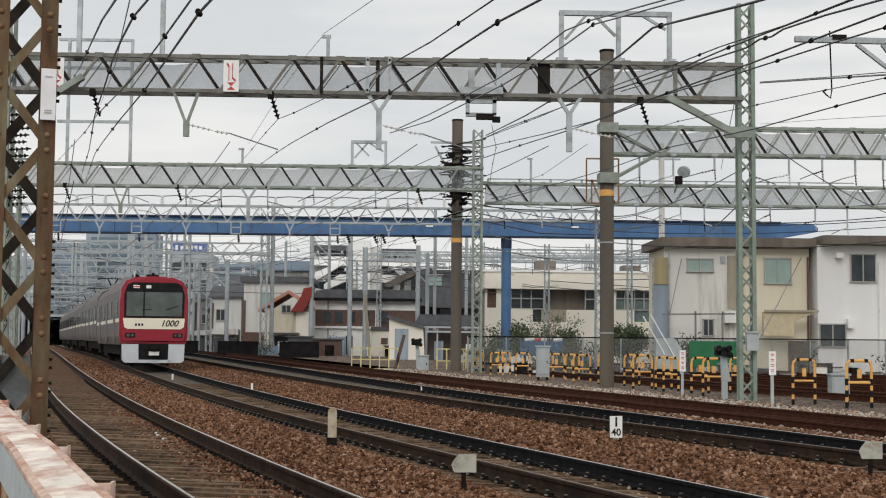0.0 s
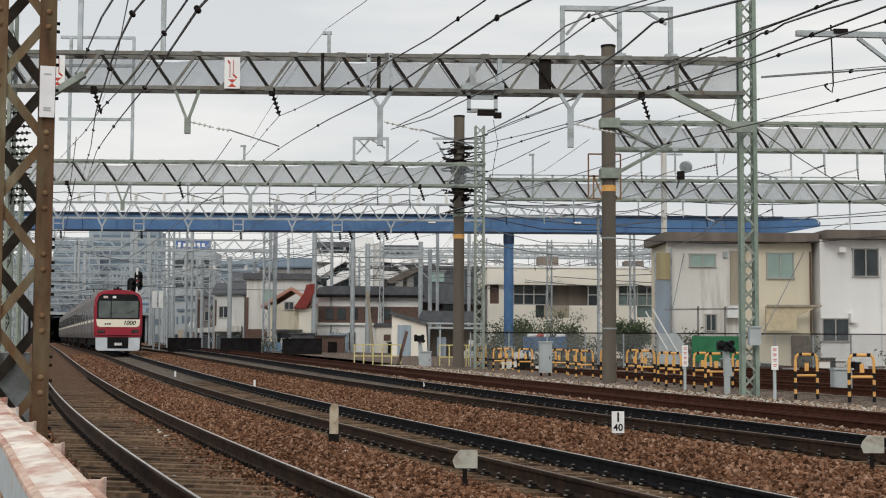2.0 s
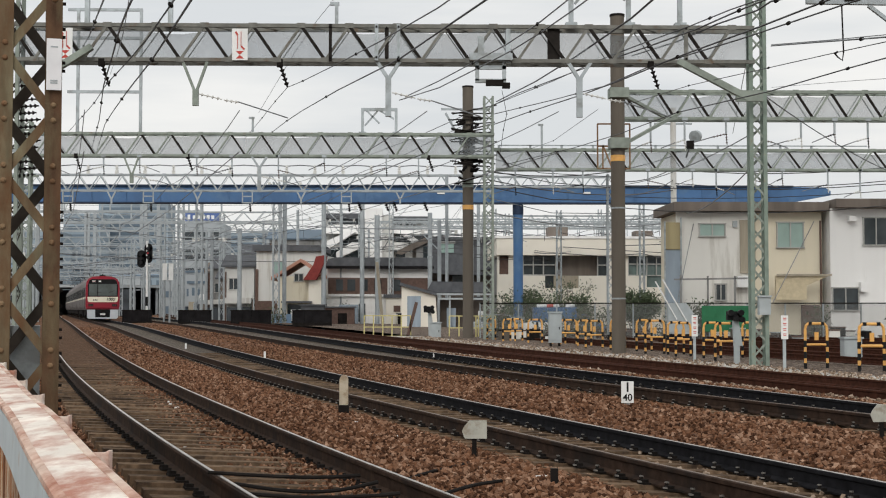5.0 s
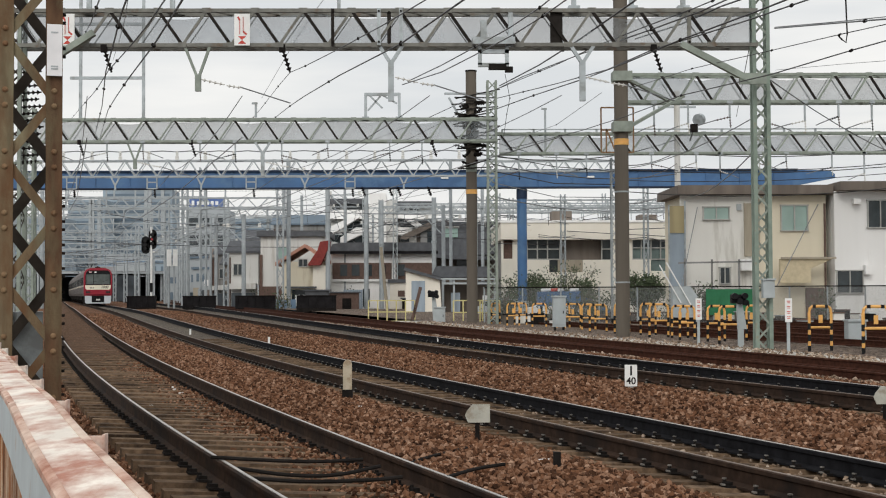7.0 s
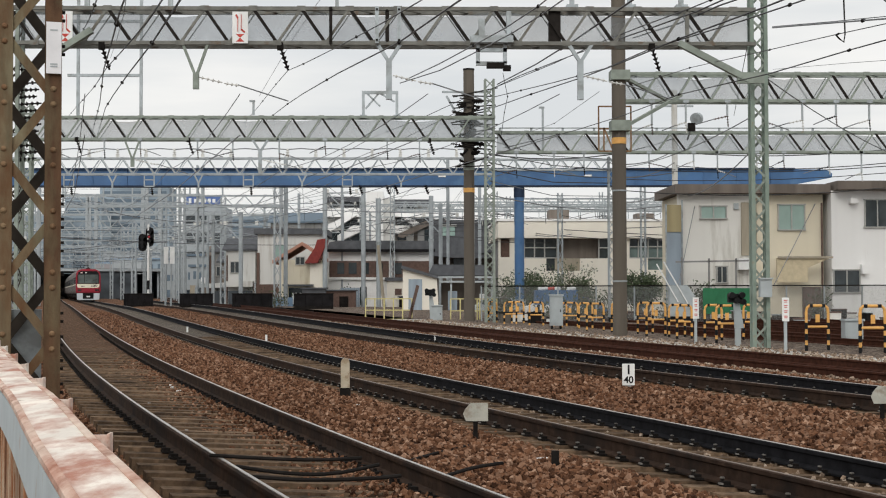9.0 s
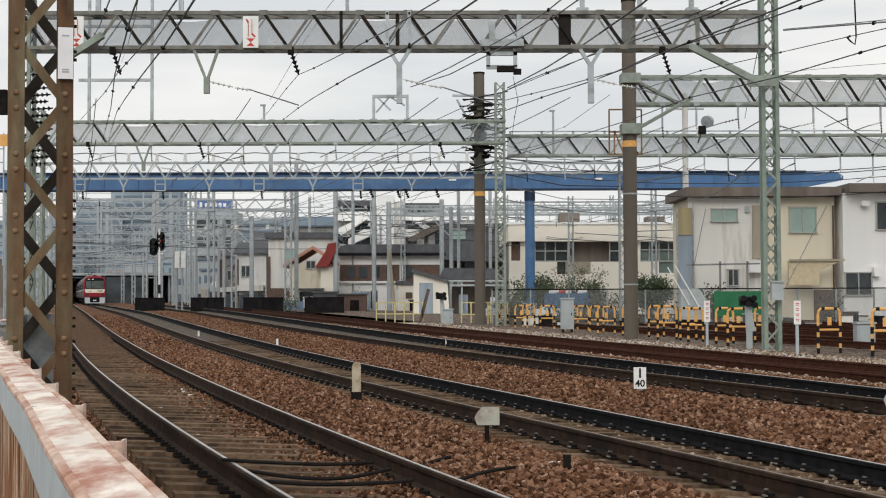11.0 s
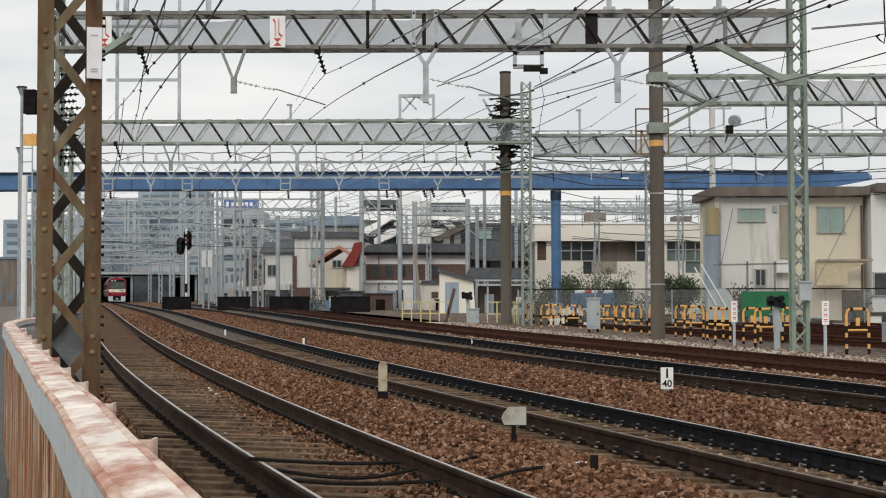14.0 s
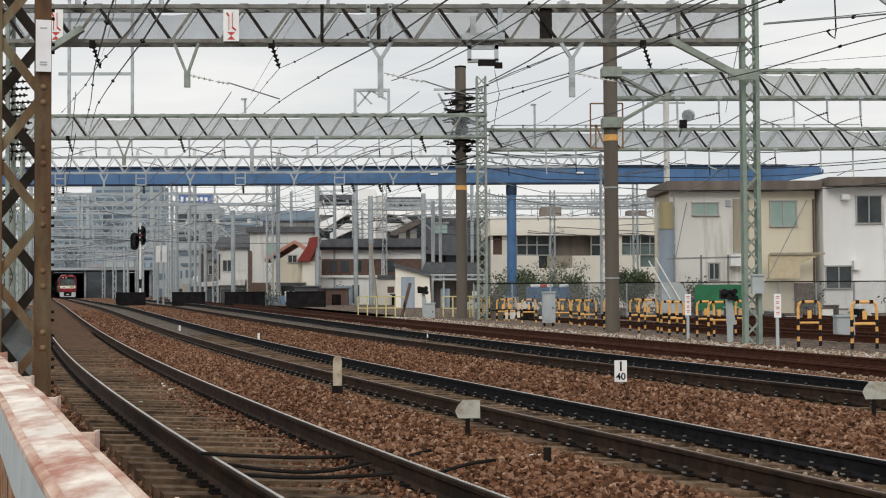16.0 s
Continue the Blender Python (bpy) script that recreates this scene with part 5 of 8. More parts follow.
slab("transom", [(7.96, 5.12), (8.75, 5.11), (8.75, 5.20), (7.96, 5.20)], 0.22, 0.38, M_FRAME, cb)
slab("transom", [(10.34, 5.20), (13.26, 5.19), (13.26, 5.28), (10.34, 5.28)], 0.22, 0.38, M_FRAME, cb)
slab("transom", [(10.34, 4.32), (13.25, 4.31), (13.25, 4.39), (10.34, 4.40)], 0.22, 0.38, M_FRAME, cb)
slab("rooftop_box", [(4.48, 7.62), (6.08, 7.62), (6.08, 8.35), (4.49, 8.35)], 4.0, 6.0, M_ROOFB, cb)
slab("rooftop_box", [(11.57, 7.60), (12.94, 7.60), (12.95, 8.05), (11.57, 8.06)], 4.0, 6.0, M_ROOFB, cb)

# white apartment block with outside stairs, old house, tiled house and shed behind the yard
ap = thing("apartment_block", "white apartment block with zigzag outside stairs", "building", (-9.5, 150.0, -0.42))
slab("wall", [(-0.17, 1.27), (12.17, 1.22), (12.21, 11.94), (-0.16, 11.97)], 3.0, 11.0, M_HOLD, ap)
slab("roof", [(0.06, 11.87), (3.97, 11.86), (3.97, 12.43), (0.06, 12.44)], 1.5, 11.0, M_ROOFG, ap, "dark flat roof edge")
slab("roof", [(7.51, 11.60), (11.68, 11.59), (11.68, 12.10), (7.51, 12.11)], 1.5, 11.0, M_ROOFG, ap, "dark flat roof edge")
slab("stair_tower", [(4.58, 1.26), (6.45, 1.26), (6.48, 12.85), (4.61, 12.85)], -0.5, 8.0, M_HWHITE, ap)
slab("side_tower", [(6.42, 1.25), (7.61, 1.25), (7.64, 12.17), (6.45, 12.18)], 0.6, 8.0, M_HOLD, ap)
slab("window", [(2.02, 11.25), (3.93, 11.24), (3.93, 11.88), (2.02, 11.88)], 2.7, 3.2, M_GLASS, ap)
slab("window", [(0.37, 11.32), (1.26, 11.31), (1.26, 11.82), (0.37, 11.82)], 2.7, 3.2, M_GLASS, ap)
slab("window", [(8.00, 11.17), (8.63, 11.17), (8.64, 11.61), (8.00, 11.62)], 2.7, 3.2, M_GLASS, ap)
slab("window", [(9.02, 11.17), (10.03, 11.16), (10.04, 11.61), (9.02, 11.61)], 2.7, 3.2, M_GLASS, ap)
# the next three panes stand in for shade between the stair flights
slab("window", [(2.02, 8.89), (4.43, 8.88), (4.43, 9.90), (2.02, 9.91)], 2.7, 3.2, M_GLASS, ap)
slab("window", [(0.11, 7.50), (2.01, 7.49), (2.01, 8.64), (0.11, 8.64)], 2.7, 3.2, M_GLASS, ap)
slab("window", [(2.01, 7.49), (4.43, 7.48), (4.43, 8.50), (2.01, 8.51)], 2.7, 3.2, M_GLASS, ap)
# this pane fills a dark opening below the balcony
slab("window", [(7.99, 9.26), (9.65, 9.25), (9.65, 10.21), (7.99, 10.21)], 2.7, 3.2, M_GLASS, ap)
slab("window", [(9.84, 8.87), (11.75, 8.86), (11.75, 10.14), (9.84, 10.14)], 2.7, 3.2, M_GLASS, ap)
slab("window", [(7.99, 7.60), (9.00, 7.60), (9.01, 8.36), (7.99, 8.36)], 2.7, 3.2, M_GLASS, ap)
slab("balcony", [(-0.03, 10.14), (4.49, 10.13), (4.49, 11.14), (-0.03, 11.15)], 1.0, 2.8, M_HWHITE, ap)
slab("balcony", [(7.63, 10.12), (12.17, 10.11), (12.17, 10.99), (7.64, 11.00)], 1.0, 2.8, M_HWHITE, ap)
slab("balcony", [(7.63, 8.29), (9.39, 8.29), (9.39, 9.17), (7.63, 9.17)], 1.0, 2.8, M_HWHITE, ap)
slab("stair_flight", [(0.19, 8.12), (0.19, 9.12), (2.55, 10.23), (3.55, 10.23)], -0.6, 0.9, M_HWHITE, ap)
slab("stair_flight", [(1.53, 7.18), (1.53, 7.92), (3.25, 9.02), (4.48, 9.02), (4.48, 8.52)], -2.4, -0.9, M_HWHITE, ap)
slab("stair_flight", [(8.40, 10.09), (9.40, 10.09), (11.01, 8.96), (10.14, 8.84)], -0.6, 0.9, M_HWHITE, ap)
slab("balcony", [(0.52, 6.51), (0.40, 6.88), (0.76, 7.43), (2.04, 7.12), (2.04, 6.87), (0.89, 7.18)], -4.0, -3.4, M_WHITE, ap)
oh = thing("house", "wide old house with grey roof and brown siding", "house", (-6.9, 112.0, -0.42))
slab("wall", [(0.10, 0.47), (8.76, 0.43), (8.78, 5.19), (0.11, 5.22)], 0.0, 8.0, M_HWHITE, oh)
slab("roof", [(-0.05, 5.20), (0.23, 5.85), (0.88, 5.99), (8.31, 5.97), (8.86, 5.17)], -0.5, 8.4, M_ROOFG, oh)
slab("gutter", [(-0.08, 5.06), (8.91, 5.03), (8.91, 5.26), (-0.08, 5.29)], -0.7, -0.5, M_BLACKWALL, oh, "dark gutter along the eaves")
slab("siding", [(0.20, 2.93), (5.09, 2.91), (5.09, 4.31), (0.21, 4.33)], -0.08, 0.0, M_BROWN, oh, "dark brown boarded upper wall")
slab("siding", [(5.41, 2.77), (8.54, 2.76), (8.54, 4.30), (5.42, 4.31)], -0.08, 0.0, M_BROWN, oh, "dark brown boarded upper wall")
slab("window", [(0.86, 3.25), (1.42, 3.25), (1.42, 4.18), (0.86, 4.19)], -0.14, -0.08, M_GLASS, oh)
slab("window", [(1.79, 3.25), (2.44, 3.25), (2.44, 4.18), (1.79, 4.18)], -0.14, -0.08, M_GLASS, oh)
slab("window", [(2.90, 3.25), (3.46, 3.24), (3.46, 4.18), (2.91, 4.18)], -0.14, -0.08, M_GLASS, oh)
slab("window", [(4.02, 3.24), (4.58, 3.24), (4.58, 4.17), (4.02, 4.17)], -0.14, -0.08, M_GLASS, oh)
slab("window", [(5.60, 3.24), (6.16, 3.24), (6.16, 4.17), (5.60, 4.17)], -0.14, -0.08, M_GLASS, oh)
slab("sill_board", [(0.12, 2.79), (5.51, 2.77), (5.51, 2.96), (0.12, 2.98)], -0.25, 0.0, M_WHITE, oh)
slab("doorway", [(2.71, 0.69), (3.27, 0.69), (3.27, 2.18), (2.71, 2.18)], -0.1, 0.0, M_GLASS, oh)
slab("porch_roof", [(4.79, 2.67), (6.81, 2.66), (6.81, 2.94), (4.79, 2.94)], -1.6, 0.0, M_ROOFG, oh)
slab("porch_wall", [(4.97, 0.46), (6.71, 0.45), (6.72, 2.66), (4.97, 2.67)], -1.4, -0.1, M_CREAM, oh)
slab("porch_window", [(5.61, 1.52), (6.16, 1.52), (6.17, 2.02), (5.61, 2.02)], -1.46, -1.4, M_BROWN, oh)
dh = thing("house", "dark grey tiled house with a skylight and gable", "house", (-1.1, 125.0, -0.42))
slab("wall", [(1.36, 0.27), (1.38, 7.36), (2.70, 8.15), (9.01, 8.13), (9.29, 0.24)], 1.0, 8.0, M_ROOFB, dh)
slab("gable_wall", [(1.74, 5.50), (1.75, 7.59), (3.00, 8.22), (2.99, 5.50)], 0.4, 1.0, M_HGREYD, dh)
slab("gable_edge", [(-0.13, 6.85), (-0.03, 7.11), (2.68, 8.41), (3.10, 8.20), (3.00, 7.99), (0.39, 6.74)], 0.0, 0.5, M_ROOFB, dh, "weathered sloping gable board")
slab("window", [(2.37, 6.23), (2.94, 6.23), (2.95, 7.53), (2.37, 7.54)], 0.3, 0.4, M_GLASS, dh)
slab("roof", [(2.98, 5.47), (3.09, 8.18), (3.51, 8.38), (8.82, 8.37), (9.43, 5.45), (5.37, 5.10)], -0.4, 1.0, M_ROOFG, dh, "dark grey tiled roof slope")
slab("skylight", [(4.02, 6.92), (5.17, 6.92), (5.17, 7.80), (4.03, 7.81)], -0.5, -0.4, M_GLASSG, dh, "pale skylight")
slab("skylight_frame", [(3.87, 7.75), (3.97, 7.96), (5.32, 7.95), (5.32, 7.75)], -0.6, -0.5, M_FRAME, dh)
slab("lower_roof", [(-0.43, 5.45), (-0.22, 5.76), (4.71, 5.23), (9.14, 5.11), (9.14, 4.80), (4.71, 4.87)], -1.6, 0.2, M_ROOFG, dh)
slab("dark_window", [(5.06, 4.12), (6.31, 4.12), (6.32, 4.95), (5.07, 4.95)], -0.1, 0.9, M_GLASS, dh)
sh = thing("shed", "low cream shed with a dark grey lean-to roof", "shed", (-0.55, 90.0, -0.42))
slab("wall", [(0.03, 0.40), (0.03, 3.32), (2.28, 2.67), (2.42, 0.39)], 0.0, 4.0, M_CREAM, sh)
slab("roof", [(-0.11, 3.31), (-0.04, 3.50), (2.35, 2.82), (2.35, 2.63)], -0.3, 4.3, M_ROOFG, sh)
slab("blue_door", [(0.40, 0.40), (1.30, 0.39), (1.31, 2.60), (0.41, 2.60)], -0.06, 0.0, M_BOXB, sh, "blue-grey sheet door")
slab("lean_to_roof", [(1.77, 3.02), (2.07, 3.59), (5.55, 3.54), (6.07, 2.85), (2.45, 2.83)], 0.6, 4.0, M_ROOFG, sh, "dark grey lean-to roof")
slab("carport_rail", [(2.36, 2.67), (6.20, 2.66), (6.20, 2.77), (2.36, 2.79)], 0.2, 0.6, M_BOX, sh)
slab("carport_rail", [(2.44, 2.37), (6.20, 2.36), (6.20, 2.47), (2.44, 2.49)], 0.2, 0.6, M_BOX, sh)
# dark panel carrying the shade under the lean-to roof
slab("bay_shade", [(2.62, 0.47), (6.30, 0.46), (6.31, 2.33), (2.63, 2.35)], 2.0, 2.4, M_ROOFB, sh)
slab("carport_post", [(3.18, 0.38), (3.30, 0.38), (3.30, 2.67), (3.19, 2.67)], 0.3, 0.5, M_BOX, sh)
slab("carport_post", [(4.61, 0.37), (4.73, 0.37), (4.74, 2.67), (4.62, 2.67)], 0.3, 0.5, M_BOX, sh)
slab("carport_post", [(5.89, 0.37), (6.01, 0.37), (6.02, 2.66), (5.90, 2.66)], 0.3, 0.5, M_BOX, sh)
slab("stored_panel", [(3.05, 0.49), (3.65, 0.48), (3.66, 1.81), (3.05, 1.81)], 0.8, 1.0, M_BOXB, sh)
slab("stored_panel", [(5.17, 0.48), (5.54, 0.47), (5.55, 1.61), (5.17, 1.61)], 0.8, 1.0, M_WHITE, sh)
th = thing("leaning_pole", "pale wooden pole leaning beside the yard", "pole", (-2.4, 100.0, -0.42))
part("shaft", tubes(0.12, [(0.5, 0, 0), (0, 0, 5.2)], n=8), M_TAN, th)
th = thing("plank", "brown weathered plank leaning on a stand", "plank", (-0.05, 66.0, -0.3))
part("board", bars(0.16, ((-0.1, 0, 0.0), (0.4, 0, 1.95)), h=0.06), M_BROWN, th)
th = thing("corrugated_fence", "grey corrugated sheet fence beside a house", "fence", (-5.5, 108.0, -0.42))
me_sh = mesh_of("sheet", boxes(((0, 0, 1.05), (0.16, 0.05, 2.1))), M_BOXB)
for i in range(9):
    piece("sheet", me_sh, th, pose(0.17 * i, 0.03 * (i % 2), 0))
th = thing("scaffold_net", "ochre and grey sheets hung beside a house", "sheet", (12.45, 65.75, -0.42))
part("upper_net", boxes(((0.38, 0, 5.3), (0.76, 0.06, 1.32))), M_OCHRE, th, "ochre scaffold netting")
part("lower_sheet", boxes(((0.38, 0.05, 3.3), (0.76, 0.06, 2.7))), M_BOXB, th, "blue-grey sheet")
part("pole", bars(0.07, ((0.0, -0.05, 0), (0.0, -0.05, 6.0)), ((0.78, -0.05, 0), (0.78, -0.05, 6.2))), M_GALV, th)
th = thing("tool_trestle", "blue covered bench with white and red bundles", "bench", (6.4, 70.0, -0.42))
part("cover", boxes(((1.1, 0, 1.45), (2.2, 0.8, 0.75))), M_BLUE, th, "blue tarpaulin cover")
part("leg", boxes(((0.2, 0, 0.55), (0.08, 0.6, 1.1))), M_DARK, th)
part("leg", boxes(((2.0, 0, 0.55), (0.08, 0.6, 1.1))), M_DARK, th)
for bx_, bw_, bm_ in ((0.2, 0.5, M_WHITE), (0.7, 0.35, M_RED), (1.05, 0.3, M_WHITE), (1.7, 0.45, M_WHITE)):
    bm = bmesh.new()
    tube(bm, [(bx_, 0, 1.86), (bx_ + bw_, 0, 1.93)], 0.12, 8, 0.07)
    part("bundle", bm, bm_, th)

# houses farther along the line
xa, xb = -13.281, -7.614
gh_ = house_block("house", "two-storey white house with a dark flat roof edge", xa, xb, 118.0, 8, 6.363, M_HOLD)
part("roof", boxes((((xb - xa) / 2, 4, 6.608 + 0.42), (xb - xa + 0.6, 8.8, 0.5))), M_ROOFG, gh_)
window(gh_, 1.9, 4.893 + 0.42, 1.0, 1.1, M_GLASSG)
part("corner_trim", boxes(((0.05, -0.06, 2.6), (0.25, 0.15, 5.2))), M_BROWN, gh_)
xa, xb = -10.461, -7.105
oh2 = house_block("house", "small cream house with an orange gable roof", xa, xb, 108.0, 6, 3.927, M_HBEIGE)
part("panel_fence", boxes(((0.4, -1.2, 0.9), (1.6, 0.06, 0.9))), M_FARB, oh2, "blue panel fence")
# brown board that stands for the shade within the carport
part("carport_shade", boxes((((xb - xa) * 0.62, -0.06, 1.15), ((xb - xa) * 0.5, 0.06, 1.9))), M_BROWN, oh2)
window(oh2, (xb - xa) * 0.5, 4.151 + 0.1, 0.7, 0.6, M_GLASS)
bm = bmesh.new()
prism(bm, [(-0.5, 3.605 + 0.42), ((xb - xa) * 0.55, 5.047 + 0.42), (xb - xa + 0.3, 3.809 + 0.42), (xb - xa + 0.3, 4.033 + 0.42), ((xb - xa) * 0.55, 5.316 + 0.42), (-0.5, 3.874 + 0.42)], -0.4, 6)
part("roof", bm, M_ROOFO, oh2)
part("porch", boxes(((1.6, -0.1, 1.1), (1.6, 0.2, 2.0))), M_GLASS, oh2)
part("porch_roof", boxes(((1.6, -0.7, 2.3), (2.4, 1.2, 0.14))), M_ROOFG, oh2)
part("laundry", boxes(((1.3, -0.8, 1.25), (0.4, 0.04, 0.9)), ((1.85, -0.8, 1.3), (0.3, 0.04, 0.8))), M_WHITE, oh2, "white laundry on a line")
rd = thing("red_roof", "steep dark red roof of a small house", "roof", (-7.448, 107, 3.606))
bm = bmesh.new()
prism(bm, [(-0.9, 0.0), (0.1, 0.0), (0.7, 1.2), (0.75, 1.95), (0.1, 1.85), (-0.1, 1.2)], -0.3, 3.0)
part("roof", bm, M_ROOFR, rd)
part("wall", boxes(((0.1, 1.5, -1.3), (1.2, 2.6, 2.6))), M_CREAM, rd)

# grey houses close behind the line
for x0_, x1_, y_, zt, m_, mr_ in ((-19.37, -17.576, 138.0, 4.335, M_ROOFB, M_ROOFG), (-16.552, -13.932, 122.0, 5.077, M_HOLD, M_ROOFG), (-21.102, -18.23, 145.0, 5.6, M_HGREYD, M_ROOFG),
                                 (-18.548, -15.758, 150.0, 7.387, M_HGREY, M_ROOFG), (-22.6, -20.4, 152.0, 5.4, M_BROWN, M_ROOFB), (-14.42, -9.202, 140.0, 8.478, M_HGREYD, M_FARD)):
    w_ = x1_ - x0_
    th = house_block("house", "narrow weathered grey house behind the line", x0_, x1_, y_, 6, zt, m_)
    gable_roof(th, 0, w_, 0, 6, zt + 0.42, zt + 1.5, mr_, 0.3)
    for j in range(max(1, int((zt + 0.4) / 2.7))):
        for i in range(max(1, int(w_ / 1.5))):
            window(th, 0.8 + i * 1.45, 1.4 + j * 2.6, 0.8, 1.0, M_GLASS if (i + j) % 3 else M_FARD)
    part("balcony", boxes((((x1_ - x0_) / 2, -0.5, 2.5), (w_ * 0.9, 0.9, 0.5))), M_HOLD, th)
    # dark box in place of the shade inside a porch
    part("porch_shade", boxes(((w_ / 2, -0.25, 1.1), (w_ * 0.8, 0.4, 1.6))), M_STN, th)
    part("downpipe", tubes(0.06, [(0.1, -0.1, 0.1), (0.1, -0.1, zt)], n=6), M_BROWN, th)

rng = random.Random(11)
ME_TOWNWIN = [mesh_of("window", boxes(((0, 0, 0), (w_, 0.1, h_))), M_FARD) for w_, h_ in ((1.2, 1.2), (1.6, 1.1), (0.8, 1.3))]
# packed town behind the line, with rows of windows
for i in range(95):
    y_ = rng.uniform(150, 420)
    u_ = rng.uniform(-0.33, 0.22) if i > 26 else rng.uniform(-0.30, -0.10)
    x_ = u_ * y_
    p_ = at_y(2, min(y_, 320))[0].x
    if -11 < x_ - p_ < 20 and y_ < 330:
        x_ = p_ + rng.choice((-1, 1)) * rng.uniform(22, 32)
    w_, d_, h_ = rng.uniform(5, 10), rng.uniform(6, 10), rng.uniform(4.5, 7.5) * (1 + (y_ - 150) / 300)
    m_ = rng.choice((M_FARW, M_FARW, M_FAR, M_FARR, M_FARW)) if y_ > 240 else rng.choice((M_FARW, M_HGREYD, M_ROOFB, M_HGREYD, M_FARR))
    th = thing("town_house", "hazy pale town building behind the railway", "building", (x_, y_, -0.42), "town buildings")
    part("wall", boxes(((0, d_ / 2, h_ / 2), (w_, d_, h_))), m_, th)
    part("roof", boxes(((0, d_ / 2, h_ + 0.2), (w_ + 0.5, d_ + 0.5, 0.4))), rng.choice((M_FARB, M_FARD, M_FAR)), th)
    for zz in range(int(h_ / 2.8)):
        for xx in range(int(w_ / 2.2)):
            if rng.random() < 0.85:
                piece("window", ME_TOWNWIN[rng.randrange(3)], th, pose(-w_ / 2 + 1.1 + xx * 2.2, -0.02, 1.6 + zz * 2.8))
    if i % 3 == 0:
        part("rooftop_tank", boxes(((w_ * 0.2, d_ / 2, h_ + 1.1), (1.8, 1.8, 1.6))), M_FARW, th)
    if i % 2 == 0:
        part("balcony", boxes(*[((0, -0.5, 2.6 + 2.8 * z_), (w_ * 0.96, 0.9, 0.9)) for z_ in range(int(h_ / 2.8) - 1)]) if h_ > 6 else boxes(((0, -0.4, 2.6), (w_, 0.6, 0.3))), m_, th)
# towers whose wall colour already holds the distance haze
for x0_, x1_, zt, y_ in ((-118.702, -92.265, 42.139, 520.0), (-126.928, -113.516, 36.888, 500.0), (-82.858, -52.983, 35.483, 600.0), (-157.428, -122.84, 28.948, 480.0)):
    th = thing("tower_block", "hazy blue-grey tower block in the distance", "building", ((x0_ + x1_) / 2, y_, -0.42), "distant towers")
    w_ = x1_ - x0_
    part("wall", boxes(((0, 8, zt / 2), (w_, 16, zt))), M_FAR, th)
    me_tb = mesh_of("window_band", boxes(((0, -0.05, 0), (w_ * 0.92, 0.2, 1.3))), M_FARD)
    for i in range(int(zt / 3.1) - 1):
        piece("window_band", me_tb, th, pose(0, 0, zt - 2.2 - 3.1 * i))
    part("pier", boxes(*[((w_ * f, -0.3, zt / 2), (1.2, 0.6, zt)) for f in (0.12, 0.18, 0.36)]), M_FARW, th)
# roof sign on a mid-distance building
sg = thing("roof_sign", "blue roof sign with illegible white marks on a building", "sign", (-34.987, 230, 16.841))
part("board", boxes(((0, 0, 0), (5.9, 0.3, 1.45))), M_SIGNB, sg)
part("post", boxes(((-2.4, 0.2, -1.4), (0.15, 0.15, 2.4)), ((2.4, 0.2, -1.4), (0.15, 0.15, 2.4))), M_FAR, sg)
part("mark", boxes(((-2.3, -0.17, 0), (0.45, 0.05, 0.9)), *[((-1.4 + i * 0.78, -0.17, 0.05 * (i % 2)), (0.5, 0.05, 0.62)) for i in range(5)]), M_WHITE, sg)
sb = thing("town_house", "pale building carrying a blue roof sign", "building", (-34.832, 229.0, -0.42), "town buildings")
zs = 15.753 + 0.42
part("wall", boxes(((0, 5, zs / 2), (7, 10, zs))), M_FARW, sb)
me_sw = mesh_of("window", boxes(((0, -0.03, 0), (1.5, 0.1, 1.6))), M_GLASS)
for i in range(9):
    piece("window", me_sw, sb, pose(-2.2 + 2.2 * (i % 3), 0, zs - 2.0 - 3.2 * (i // 3)))

# station canopy over the far tracks
p_, n_, d_ = at_y(2, 250)
st = thing("station_canopy", "pale station canopy over the far tracks", "canopy", (p_.x, 250.0, -0.42), rz=16.8)
part("roof", boxes(((6, 15, 6.0), (34, 40, 0.3))), M_HGREYD, st)
part("fascia", boxes(((6, -5.2, 5.85), (34, 0.3, 0.4))), M_FARW, st)
# walls kept this dark so that their colour carries the canopy's shade
part("dark_wall", boxes(((7.2, 12, 2.8), (7, 34, 5.2))), M_STN, st, "wall coloured dark for the shade below the canopy")
part("dark_wall", boxes(((-9.5, 12, 2.8), (4, 34, 5.2))), M_STN, st, "wall coloured dark for the shade below the canopy")
part("end_wall", boxes(((4, 34, 2.9), (30, 0.5, 5.6))), M_STN, st, "wall coloured dark for the shade below the canopy")
me_col = mesh_of("column", boxes(((0, -4, 2.9), (0.4, 0.4, 5.6))), M_GALVFAR)
for x_ in (-8, -3, 3.4, 7, 11, 15, 19):
    piece("column", me_col, st, pose(x_, 0, 0))

